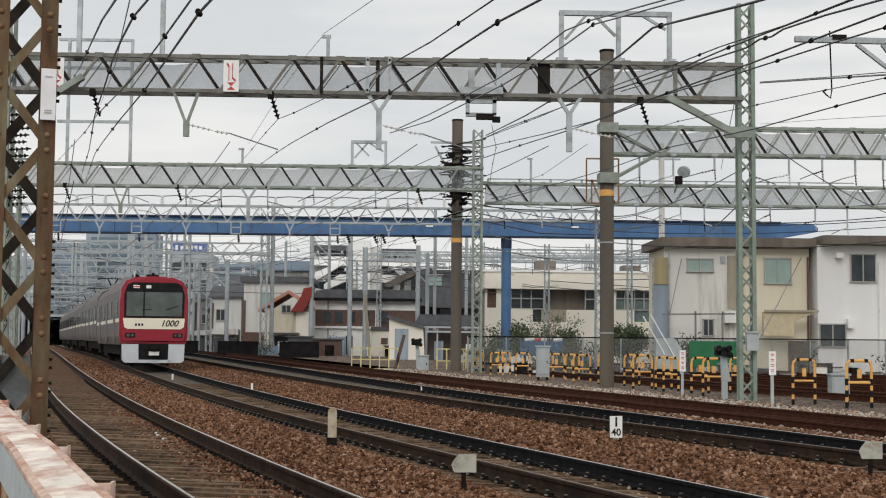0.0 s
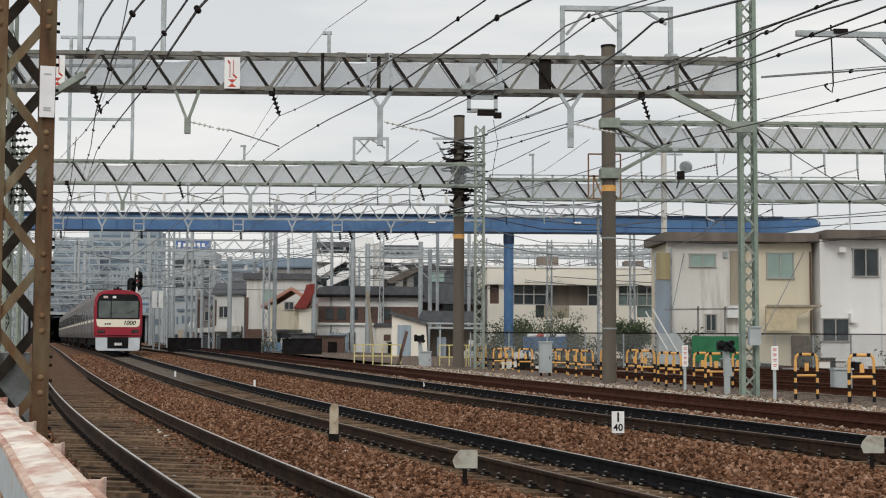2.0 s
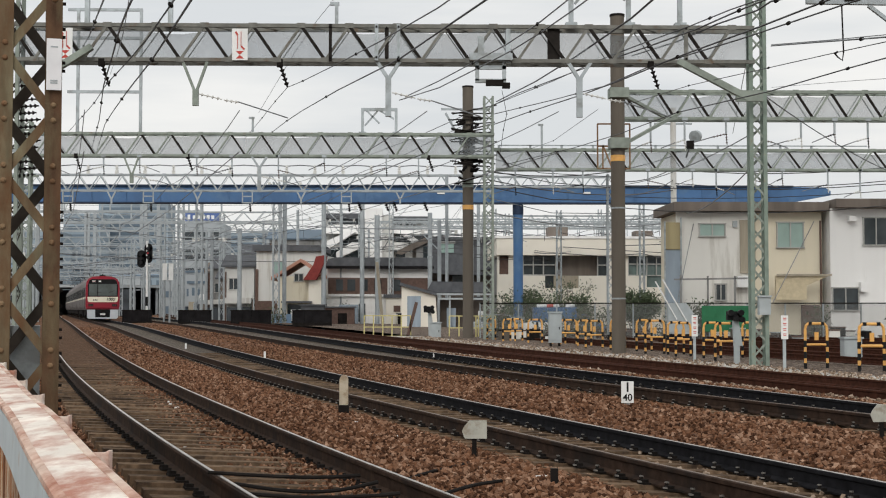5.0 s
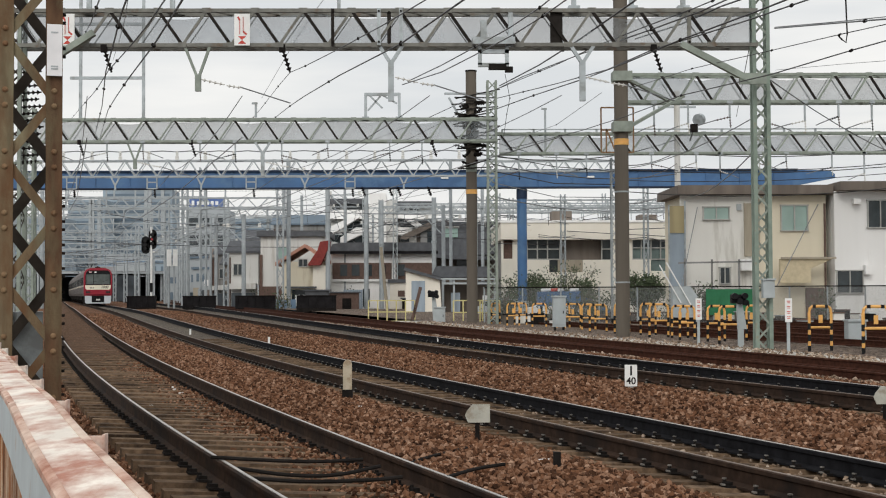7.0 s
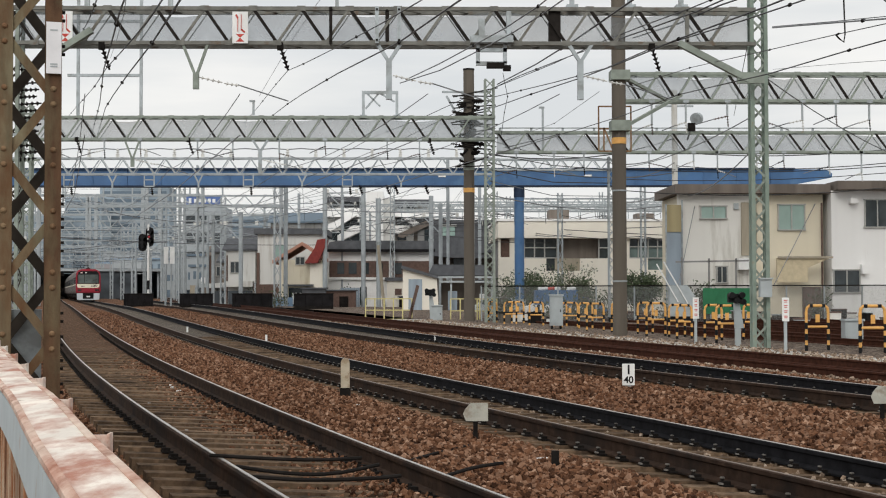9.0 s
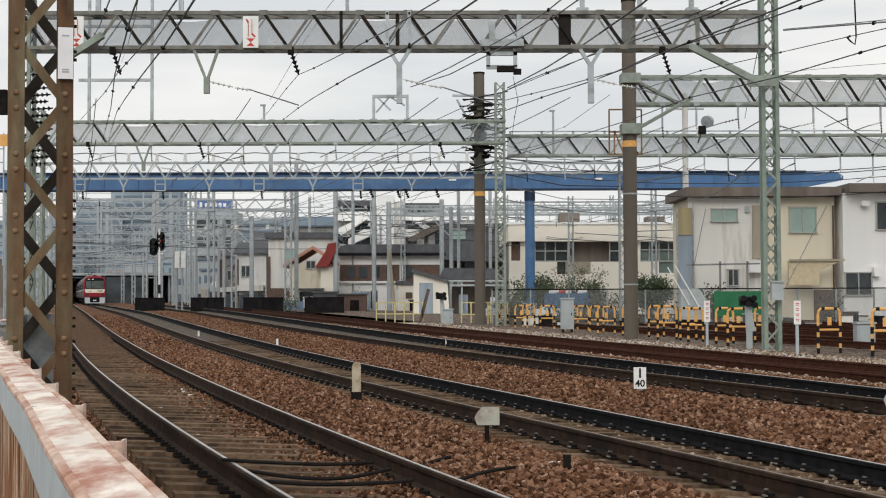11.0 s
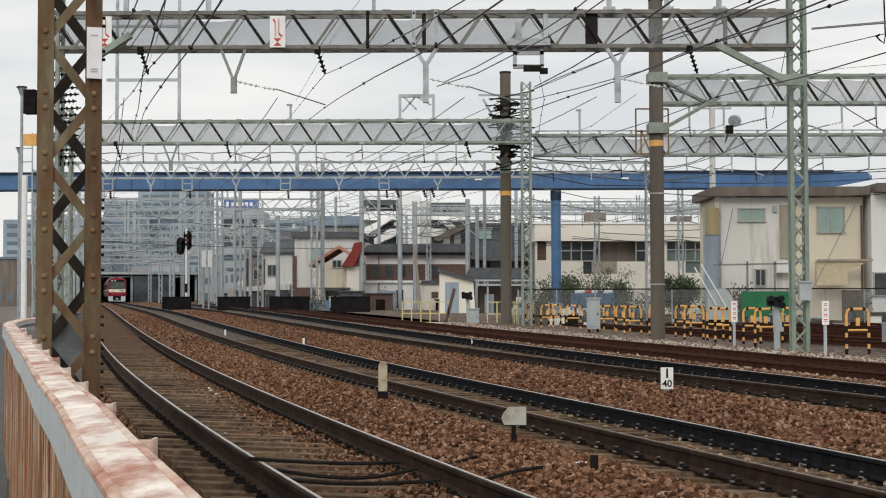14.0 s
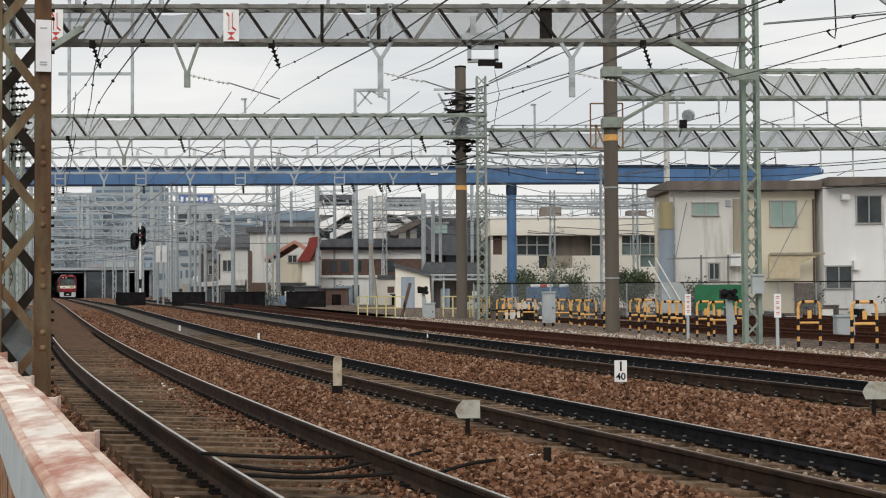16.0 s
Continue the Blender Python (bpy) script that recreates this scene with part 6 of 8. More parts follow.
# posts, cases and boards along the far side of the fourth track
rq = random.Random(52)
for i in range(84):
    y_ = rq.uniform(112, 235)
    x_ = course(4, y_) + rq.uniform(3.5, 15.0)
    kind_ = i % 4
    h_ = rq.uniform(1.6, 6.2)
    if kind_ == 0:
        th = thing("line_post", "slim grey post with a pale head beside the line", "post", (x_, y_, -0.42), "line posts")
        part("shaft", tubes(rq.uniform(0.07, 0.13), [(0, 0, 0), (0, 0, h_)], n=7), rq.choice((M_GALVFAR, M_CONC, M_DARK)), th)
        part("head", boxes(((0, -0.1, h_), (rq.uniform(0.25, 0.6), 0.2, rq.uniform(0.4, 1.1)))), rq.choice((M_WHITE, M_BOX, M_BLACK, M_BOXB)), th)
    elif kind_ == 1:
        th = thing("equipment_case", "weathered equipment case beside the line", "case", (x_, y_, -0.42), "equipment cases")
        part("case", boxes(((0, 0, h_ * 0.22 + 0.4), (rq.uniform(0.6, 1.8), 0.7, h_ * 0.45))), rq.choice((M_STN, M_BOX, M_BROWN, M_HGREYD, M_BLACKWALL)), th)
        part("stand", boxes(((0, 0, 0.22), (0.5, 0.5, 0.45))), M_DARK, th)
    elif kind_ == 2:
        th = thing("screen_wall", "dark weathered screen wall beside the line", "wall", (x_, y_, -0.42), "screen walls")
        w_ = rq.uniform(1.2, 3.2)
        part("panel", boxes(((0, 0, 1.3), (w_, 0.12, 2.3))), rq.choice((M_STN, M_ROOFB, M_BLACKWALL, M_BROWN)), th)
        for sx in (-0.45, 0.45):
            part("stud", boxes(((sx * w_, -0.1, 1.3), (0.12, 0.1, 2.6))), M_GALVFAR, th)
    else:
        th = thing("line_board", "pale board on two legs beside the line", "sign", (x_, y_, -0.42), "line boards")
        part("board", boxes(((0, -0.06, h_ * 0.6), (rq.uniform(0.4, 0.9), 0.05, rq.uniform(0.5, 1.3)))), rq.choice((M_WHITE, M_BOX, M_BOXB, M_TAN)), th)
        for sx in (-0.16, 0.16):
            part("leg", boxes(((sx, 0, h_ * 0.32), (0.07, 0.06, h_ * 0.64))), M_GALV, th)

# low huts, walls and stacked gear along the far edge of the yard
rq = random.Random(31)
for i in range(46):
    y_ = rq.uniform(101, 140)
    px_ = at_y(4, y_)[0].x
    x_ = px_ + rq.uniform(4.0, 32.0)
    w_, h_ = rq.uniform(0.8, 3.2), rq.uniform(0.7, 2.6)
    m_ = rq.choice((M_BLACKWALL, M_BROWN, M_ROOFG, M_DARK, M_BOX, M_CONC, M_TAN, M_HGREY))
    th = thing("trackside_hut", "small weathered hut among yard gear", "hut", (x_, y_, -0.42), "yard huts")
    part("wall", boxes(((0, 0.6, h_ / 2), (w_, 1.2, h_))), m_, th)
    part("roof", boxes(((0, 0.6, h_ + 0.05), (w_ + 0.25, 1.5, 0.1))), M_ROOFG, th)
    part("door", boxes(((w_ * 0.2, -0.02, h_ * 0.4), (min(0.7, w_ * 0.4), 0.05, h_ * 0.75))), M_DARK, th)
for i in range(26):
    y_ = rq.uniform(96, 132)
    x_ = at_y(4, y_)[0].x + rq.uniform(3.0, 30.0)
    shrub_list.append((x_, y_, rq.uniform(1.2, 2.6), rq.uniform(1.0, 2.4), 160, 10, "dark scrub beside the far yard", 40 + i))

# black plate girders of the low bridge
for x_, w_, yy in ((-20.75, 2.2, 104.0), (-15.417, 2.35, 98.0), (-10.929, 2.75, 94.0), (-6.427, 2.6, 90.0)):
    th = thing("plate_girder", "low black riveted plate girder beside a track", "girder", (x_, yy, 0.17), "black girders")
    part("web", boxes(((0, 0, 0.62), (w_, 0.3, 0.85))), M_BLACKWALL, th)
    part("flange", boxes(((0, 0, 1.07), (w_ + 0.05, 0.42, 0.06)), ((0, 0, 0.12), (w_, 0.5, 0.26))), M_DARK, th)
    me_r = mesh_of("stiffener", boxes(((0, -0.18, 0.62), (0.06, 0.05, 0.8))), M_BLACKWALL)
    for i in range(5):
        piece("stiffener", me_r, th, pose(-w_ / 2 + 0.2 + i * (w_ - 0.4) / 4, 0, 0))

# planters, crates and dark gear along the yard fence
rq = random.Random(77)
for i in range(44):
    x_ = rq.uniform(3.663, 23.722)
    y_ = rq.uniform(55.5, 59.8) if i % 2 else rq.uniform(61.2, 64.5)
    w_, h_ = rq.uniform(0.22, 0.75), rq.uniform(0.3, 0.95)
    m_ = rq.choice((M_DARK, M_BROWN, M_BOX, M_WHITE, M_BLACKWALL, M_TAN, M_CONC, M_BLUE, M_HGREY))
    th = thing("storage_crate", "weathered crate among gear by the fence", "crate", (x_, y_, -0.42), "yard crates", rz=rq.uniform(-25, 25))
    part("box", boxes(((0, 0, h_ / 2), (w_, 0.5, h_))), m_, th)
    part("lid", boxes(((0, 0, h_ + 0.02), (w_ + 0.06, 0.56, 0.05))), rq.choice((M_DARK, M_BOX, M_BROWN)), th)
for i in range(14):
    shrub_list.append((rq.uniform(3.527, 23.983), rq.uniform(61.5, 64), rq.uniform(0.8, 1.6), rq.uniform(0.9, 1.9), 130, 14, "scruffy potted shrub behind the yard fence", 90 + i))

# ---- yard edge: chain fence, green sheet, cabinets ----
th = thing("yard_fence", "grey wire-mesh fence before the houses", "fence", (3.161, 60.5, -0.42))
fl = 23.722 - 3.161
M_MESH = mat("wire_mesh", (0.2, 0.21, 0.21), 0.7, vary=0.1, bump=0, alpha=0.2)
part("mesh_panel", boxes(((fl / 2, 0, 1.15), (fl, 0.01, 1.7))), M_MESH, th)
part("rail", boxes(((fl / 2, 0, 2.0), (fl, 0.05, 0.05))), M_DARK, th)
me_p = mesh_of("post", boxes(((0, 0.03, 1.0), (0.06, 0.06, 2.05))), M_GALV)
for i in range(13):
    piece("post", me_p, th, pose(i * fl / 12, 0, 0))
th = thing("green_sheet", "green construction sheet hung on the yard fence", "sheet", (14.233, 60.45, 1.062))
bm = bmesh.new()
N = 14
vt = [[bm.verts.new((-1.15 + 2.3 * i / N, 0.02 * math.sin(i * 1.7), z_)) for i in range(N + 1)] for z_ in (-0.75, 0.4)]
vb = [[bm.verts.new((-1.15 + 2.3 * i / N, 0.02 + 0.02 * math.sin(i * 1.7), z_)) for i in range(N + 1)] for z_ in (-0.75, 0.4)]
for g in (vt, vb):
    for i in range(N):
        bm.faces.new((g[0][i], g[0][i + 1], g[1][i + 1], g[1][i]))
part("sheet", bm, M_TARP, th)


def cabinet(x, y, zb, w, h, label, m=M_BOX, legs=True):
    th = thing("relay_cabinet", label, "cabinet", (x, y, zb), "trackside cabinets")
    part("case", boxes(((0, 0, h * 0.6), (w, 0.35, h * 0.75))), m, th)
    part("lid", boxes(((0, -0.02, h), (w + 0.06, 0.42, 0.05))), m, th)
    part("door", boxes(((0, -0.185, h * 0.6), (w * 0.82, 0.02, h * 0.62))), m, th)
    part("handle", boxes(((w * 0.3, -0.205, h * 0.6), (0.03, 0.03, 0.1))), M_DARK, th)
    part("leg", boxes(((-w * 0.35, 0, h * 0.12), (0.06, 0.3, h * 0.26)), ((w * 0.35, 0, h * 0.12), (0.06, 0.3, h * 0.26))), M_DARK, th)
    return th


cabinet(5.375, 50.0, -0.25, 0.46, 1.45, "pale grey relay cabinet on dark legs")
cabinet(11.797, 36.0, -0.2, 0.48, 0.75, "squat grey equipment box by the yard")
cabinet(1.196, 62.0, -0.25, 0.5, 0.95, "small grey equipment box")
th = thing("mast_box", "grey junction box on a lattice mast", "box", (9.205, 34.98, 1.4))
part("case", boxes(((0, 0, 0), (0.3, 0.2, 0.46))), M_BOX, th)
part("lid", boxes(((0, -0.02, 0.25), (0.34, 0.26, 0.04))), M_BOX, th)
th = thing("white_shelter", "white sheet shelter leaning by the fence", "shelter", (11.435, 57.0, -0.42))
bm = bmesh.new()
prism(bm, [(-0.55, 0), (0.5, 0), (0.5, 1.6), (0.2, 2.0), (-0.55, 2.0)], -0.2, 0.2)
part("sheet", bm, M_BOX, th)
part("pole", bars(0.05, ((-1.1, -0.25, 2.9), (-0.2, -0.25, 1.3)), ((-0.8, -0.25, 3.0), (0.4, -0.25, 0.9))), M_WHITE, th)


# ---- yellow and black hoop barriers ----
def barrier(x, y, w, h, label, cross):
    th = thing("hoop_barrier", label, "barrier", (x, y, -0.2), "hoop barriers")
    r = 0.036
    for sx in (-1, 1):
        lg = part("leg", tubes(r, [(sx * w / 2, 0, 0), (sx * w / 2, 0, h * 0.86)], n=8), M_YEL, th)
        for j in range(3):
            z_ = 0.02 + j * h * 0.24
            part("black_band", tubes(r + 0.005, [(sx * w / 2, 0, z_), (sx * w / 2, 0, z_ + h * 0.14)], n=8), M_BLACK, lg)
    pts = [(-w / 2, 0, h * 0.85), (-w / 2 + 0.02, 0, h * 0.95), (-w / 2 + 0.08, 0, h), (w / 2 - 0.08, 0, h), (w / 2 - 0.02, 0, h * 0.95), (w / 2, 0, h * 0.85)]
    hp = part("hoop_top", tubes(r, pts, n=8), M_YEL, th)
    for f in (-0.28, 0.28):
        part("black_band", boxes(((w * f, 0, h), (w * 0.14, 2 * r + 0.008, 2 * r + 0.008))), M_BLACK, hp)
    if cross:
        part("mid_rail", tubes(r * 0.8, [(-w / 2, 0, h * 0.55), (w / 2, 0, h * 0.55)], n=8), M_YEL, th)
        part("plate", boxes(((0, -0.03, h * 0.73), (0.1, 0.02, 0.2))), M_YEL, th)
    return th


for x_, y_, w_, h_ in ((10.107, 33.5, 0.55, 1.16), (10.976, 32.0, 0.6, 1.16), (11.188, 32.6, 0.6, 1.16), (8.902, 38.0, 0.6, 1.12), (8.853, 39.5, 0.5, 1.12), (10.016, 40.0, 0.3, 1.12),
                       (8.306, 41.0, 0.45, 1.1), (8.377, 42.5, 0.5, 1.1), (7.804, 43.0, 0.6, 1.15), (7.807, 45.0, 0.5, 1.15), (7.165, 46.5, 0.5, 1.15), (6.55, 48.0, 0.6, 1.1), (6.467, 50.0, 0.5, 1.1),
                       (6.115, 52.0, 0.6, 1.1), (5.854, 53.0, 0.5, 1.1), (5.014, 54.0, 0.55, 1.1), (4.121, 56.0, 0.5, 1.1), (4.505, 57.0, 0.5, 1.1), (3.54, 58.5, 0.35, 1.1)):
    barrier(x_, y_, w_, h_, "yellow and black striped steel hoop barrier", True)
# faded yellow guard rails
for x_, y_, n_ in ((-1.063, 66.0, 5), (2.531, 63.0, 3), (3.268, 62.0, 3)):
    th = thing("guard_rail", "faded yellow tubular guard rail", "guard rail", (x_, y_, -0.3), "faded guard rails")
    w_ = 0.45 * n_
    part("rail", bars(0.05, ((-w_ / 2, 0, 1.3), (w_ / 2, 0, 1.3)), ((-w_ / 2, 0, 0.75), (w_ / 2, 0, 0.75)), ((-w_ / 2, 0, 0.3), (w_ / 2, 0, 0.3))), M_PYEL, th)
    me_p = mesh_of("post", boxes(((0, 0, 0.65), (0.06, 0.06, 1.3))), M_PYEL)
    for i in range(n_ + 1):
        piece("post", me_p, th, pose(-w_ / 2 + i * w_ / n_, 0, 0))

# ---- signals ----
def signal_head(th, x, z, w, h, light, zl):
    hd = part("head", boxes(((x, 0, z), (w, 0.12, h - w * 0.6))), M_BLACK, th)
    bm = bmesh.new()
    for s in (-1, 1):
        tube(bm, [(x, -0.06, z + s * (h / 2 - w * 0.32)), (x, 0.06, z + s * (h / 2 - w * 0.32))], w / 2, 16)
    part("end_plate", bm, M_BLACK, hd)
    bm = bmesh.new()
    for i in range(3):
        zz = z + (i - 1) * h * 0.26
        tube(bm, [(x, -0.06, zz), (x, -0.28, zz + 0.02)], w * 0.24, 10)
    part("hood", bm, M_BLACK, hd)
    if light:
        part("lens", tubes(w * 0.13, [(x, -0.29, z + zl), (x, -0.3, z + zl)], n=12), light, hd)


sp = thing("railway_signal", "tall white signal post with two black oval heads", "signal", (-20.407, 106.0, -0.42))
zt = 6.636 + 0.42
part("post", tubes(0.09, [(0, 0, 0), (0, 0, zt)], n=10), M_WHITE, sp)
part("band", tubes(0.1, [(0, 0, 2.0), (0, 0, 2.7)], n=10), M_BLACK, sp)
signal_head(sp, 0.1, 5.666 + 0.42, 0.62, 1.3, M_GRED, 0.0)
signal_head(sp, -0.45, 5.226 + 0.42, 0.62, 1.15, None, -0.28)
part("bracket", boxes(((-0.1, 0.08, 4.698 + 0.42), (0.7, 0.1, 0.1))), M_WHITE, sp)
sp = thing("railway_signal", "distant post with white twin plates", "signal", (-19.54, 110.0, -0.42))
part("post", tubes(0.08, [(-0.25, 0, 0), (-0.25, 0, 4.8)], [(0.2, 0, 0), (0.2, 0, 4.8)], n=8), M_GALVFAR, sp)
part("plate", boxes(((-0.2, -0.05, 4.75), (0.36, 0.1, 1.35)), ((0.3, -0.05, 4.75), (0.36, 0.1, 1.35))), M_WHITE, sp)


def dwarf_signal(x, y, z, s, label):
    th = thing("dwarf_signal", label, "signal", (x, y, z), "dwarf signals")
    hd = part("head", boxes(((0, 0, 0), (0.5 * s, 0.2 * s, 0.3 * s))), M_BLACK, th)
    bm = bmesh.new()
    for a, b in ((-0.17, 0.1), (0.0, -0.08), (0.17, 0.1), (0.2, -0.12)):
        tube(bm, [(a * s, -0.1 * s, b * s), (a * s, -0.32 * s, b * s)], 0.1 * s, 12)
    part("hood", bm, M_BLACK, hd)
    bm = bmesh.new()
    prism(bm, [(-0.05 * s, -0.15 * s), (0.12 * s, -0.15 * s), (0.26 * s, -1.0 * s), (-0.02 * s, -1.0 * s)], -0.08, 0.08)
    part("pedestal", bm, M_BOX, th)
    part("foot", boxes(((0.05, 0, -z - 0.2), (0.5, 0.4, 0.12))), M_TAN, th)
    part("stem", boxes(((0.06, 0, (-z - 0.2 - s * 0.9) / 2 - 0.0), (0.14, 0.12, max(0.1, z + 0.2)))), M_BOX, th)


dwarf_signal(8.666, 36, 1.14, 0.8, "black four-lamp dwarf signal on a grey pedestal")
dwarf_signal(0.916, 64, 1.303, 0.95, "dark red-brown dwarf signal on a stand")


# ---- small posts and plates between the tracks ----
def sign_post(x, y, zt, hgt, w, h, label):
    th = thing("track_sign", label, "sign", (x, y, -0.2), "white notice posts")
    part("post", boxes(((0, 0, (zt + 0.2) / 2), (0.07, 0.05, zt + 0.2))), M_BOX, th)
    pl = part("plate", boxes(((0, -0.04, zt - h / 2 + 0.2), (w, 0.02, h))), M_WHITE, th)
    me_rm = mesh_of("red_mark", boxes(((0, 0, 0), (w * 0.5, 0.006, h * 0.035)), ((0, 0, -h * 0.07), (w * 0.42, 0.006, h * 0.03))), M_RED)
    for f in (0.12, 0.34, 0.56, 0.78):
        piece("red_mark", me_rm, pl, pose(0, -0.053, zt + 0.2 - h * f))


sign_post(9.17, 33.0, 1.165, 1.0, 0.17, 0.58, "white notice post with red marks")
sign_post(8.018, 38.0, 1.152, 1.0, 0.17, 0.6, "white notice post with red marks")

cp = -0.934, 19.6, -0.055
th = thing("concrete_marker", "weathered cream concrete marker post in the ballast", "post", (cp[0], 19.6, -0.25))
bm = bmesh.new()
hz = 0.375 + 0.25
prism(bm, [(-0.062, 0), (0.062, 0), (0.062, hz - 0.06), (0.045, hz - 0.02), (0.015, hz), (-0.015, hz), (-0.045, hz - 0.02), (-0.062, hz - 0.06)], -0.062, 0.062)
part("shaft", bm, M_CONCL, th)
part("base", boxes(((0, 0, 0.1), (0.15, 0.15, 0.2))), M_DARK, th)
th = thing("gradient_post", "small white plate with the figures one and forty", "sign", (3.288, 20.4, -0.1))
gz0, gz1 = -0.088, 0.235
part("plate", boxes(((0, 0, (gz0 + gz1) / 2 + 0.1), (0.185, 0.03, gz1 - gz0))), M_WHITE, th)
part("stake", boxes(((0, 0.03, (gz0 + 0.05) / 2), (0.08, 0.03, 0.3))), M_BOX, th)


def lettering(body, x, y, z, size, material, parent, name="numeral", extrude=0.002, shear=0.0):
    cu = bpy.data.curves.new(name, "FONT")
    cu.body, cu.size, cu.extrude, cu.shear = body, size, extrude, shear
    cu.offset = size * 0.018
    cu.align_x, cu.align_y = "CENTER", "CENTER"
    tmp = bpy.data.objects.new("tmp", cu)
    scene.collection.objects.link(tmp)
    bpy.context.view_layer.update()
    me = bpy.data.meshes.new_from_object(tmp)
    bpy.data.objects.remove(tmp)
    me.materials.clear()
    me.materials.append(material)
    ob = new(name, me)
    ob.parent = parent
    ob.matrix_basis = pose(x, y, z, 90, 0, 0)
    return ob


lettering("1", 0, -0.018, (gz0 + gz1) / 2 + 0.1 + 0.068, 0.2, M_BLACK, th, extrude=0.004)
lettering("40", 0, -0.018, (gz0 + gz1) / 2 + 0.1 - 0.083, 0.145, M_BLACK, th)


def ballast_tag(x, y, z, w, h, label, flip=1):
    th = thing("track_tag", label, "sign", (x, y, -0.2), "plain plates")
    bm = bmesh.new()
    zb = z + 0.2
    prism(bm, [(flip * -w / 2, zb - h * 0.1), (flip * -w * 0.38, zb - h / 2), (flip * w / 2, zb - h / 2), (flip * w / 2, zb + h / 2), (flip * -w * 0.2, zb + h / 2), (flip * -w * 0.42, zb + h * 0.15)], -0.008, 0.008)
    part("plate", bm, M_CONCLP, th)
    part("stake", boxes(((0, 0.02, zb / 2 - 0.05), (0.045, 0.03, zb))), M_DARK, th)


M_CONCLP = mat("dusty_grey_plate", (0.42, 0.42, 0.37), 0.7, vary=0.12, scale=10, stain=(0.3, 0.27, 0.22), stain_scale=8)
ballast_tag(0.658, 13.6, 0.12, 0.25, 0.18, "dusty pale plate on a short stake")
ballast_tag(5.433, 15.5, 0.127, 0.27, 0.2, "dusty pale arrow plate on a short stake")
for x_, y_ in ((1.212, 11.3),):
    th = thing("stake", "short dark iron stake in the ballast", "stake", (x_, y_, -0.2))
    part("stake", boxes(((0, 0, 0.1), (0.06, 0.05, 0.2))), M_DARK, th)
for x_, y_ in ((-8.183, 50.0), (-4.236, 40.0), (0.706, 38.5)):
    th = thing("white_peg", "tiny white marker peg beside a rail", "post", (x_, y_, -0.2), "white pegs")
    part("peg", boxes(((0, 0, 0.14), (0.06, 0.05, 0.28))), M_WHITE, th)

# black cables over the sleepers and the ballast
for pts in ([(-1.454, 9.95, 0.138), (-1.085, 9.9, 0.119), (-0.671, 9.85, 0.108), (-0.346, 9.9, 0.118)],
            [(-1.212, 9.6, 0.1), (-0.865, 9.3, 0.088), (-0.518, 9.3, 0.077), (-0.219, 9.7, 0.094)],
            [(-1.073, 9.1, 0.097), (-0.688, 9, 0.08), (-0.242, 9.05, 0.084), (-0.054, 9.1, 0.096)],
            [(-0.134, 11, 0.043), (0.076, 11.7, 0.033), (0.332, 12.2, 0.038), (0.552, 12.6, 0.027)],
            [(0.266, 9.8, 0), (0.489, 10.2, 0.009), (0.714, 10.4, 0.013)]):
    th = thing("cable", "black rubber cable lying on the ballast", "cable", group="ground cables")
    ps = [Vector((x, y, -0.1 if x < 1.0 and y > 10.9 else max(z, -0.13))) for x, y, z in pts]
    for _ in range(3):
        ps = [ps[0]] + [q for a, b in zip(ps, ps[1:]) for q in (a.lerp(b, 0.25), a.lerp(b, 0.75))] + [ps[-1]]
    part("cable", tubes(0.014, ps, n=7), M_DARK, th)


# ---- shrubs and parked cars before the cream building ----
def shrub(x, y, w, h, leaves, twigs, label, seed):
    th = thing("shrub", label, "shrub", (x, y, -0.42), "shrubs")
    rg = random.Random(seed)
    bm = bmesh.new()
    tips = []
    for i in range(twigs):
        a, s = rg.uniform(0, 6.28), rg.uniform(0.2, 1.0)
        p0_ = Vector((rg.uniform(-0.15, 0.15) * w, rg.uniform(-0.1, 0.1), 0))
        p2_ = Vector((math.cos(a) * s * w / 2, math.sin(a) * s * 0.6, h * rg.uniform(0.5, 1.0)))
        p1_ = p0_.lerp(p2_, 0.5) + Vector((rg.uniform(-0.15, 0.15), 0, h * 0.12))
        tube(bm, [p0_, p1_, p2_], 0.035, 5, 0.01)
        tips += [p1_, p2_, p1_.lerp(p2_, 0.5)]
        for j in range(3):
            q_ = p2_ + Vector((rg.uniform(-0.4, 0.4), rg.uniform(-0.3, 0.3), rg.uniform(-0.2, 0.4)))
            tube(bm, [p1_.lerp(p2_, rg.uniform(0.2, 0.9)), q_], 0.012, 4, 0.006)
            tips.append(q_)
    part("branch", bm, M_TWIG, th)
    if leaves:
        bm = bmesh.new()
        for i in range(leaves):
            c = rg.choice(tips) + Vector((rg.gauss(0, 0.22), rg.gauss(0, 0.2), rg.gauss(0, 0.2)))
            c.z = max(c.z, 0.1)
            u = Vector((rg.gauss(0, 1), rg.gauss(0, 1), rg.gauss(0, 1))).normalized() * 0.095
            v = u.orthogonal().normalized() * 0.055
            bm.faces.new([bm.verts.new(c + d) for d in (-u, v, u, -v)])
        part("foliage", bm, M_LEAF, th)


shrub(7.9, 95.0, 3.4, 2.7, 2200, 18, "loose evergreen shrub by a cream wall", 1)
shrub(11.19, 95.0, 3.2, 3.6, 400, 20, "bare twiggy tree by a cream wall", 2)
shrub(11.9, 94.0, 2.6, 2.4, 1400, 14, "loose evergreen shrub by a cream wall", 3)
shrub(14.4, 85.0, 3.6, 2.5, 4200, 24, "clipped dark green hedge shrub", 4)
shrub(9.393, 93.0, 2.2, 2.6, 400, 14, "small leafy shrub by a cream wall", 5)

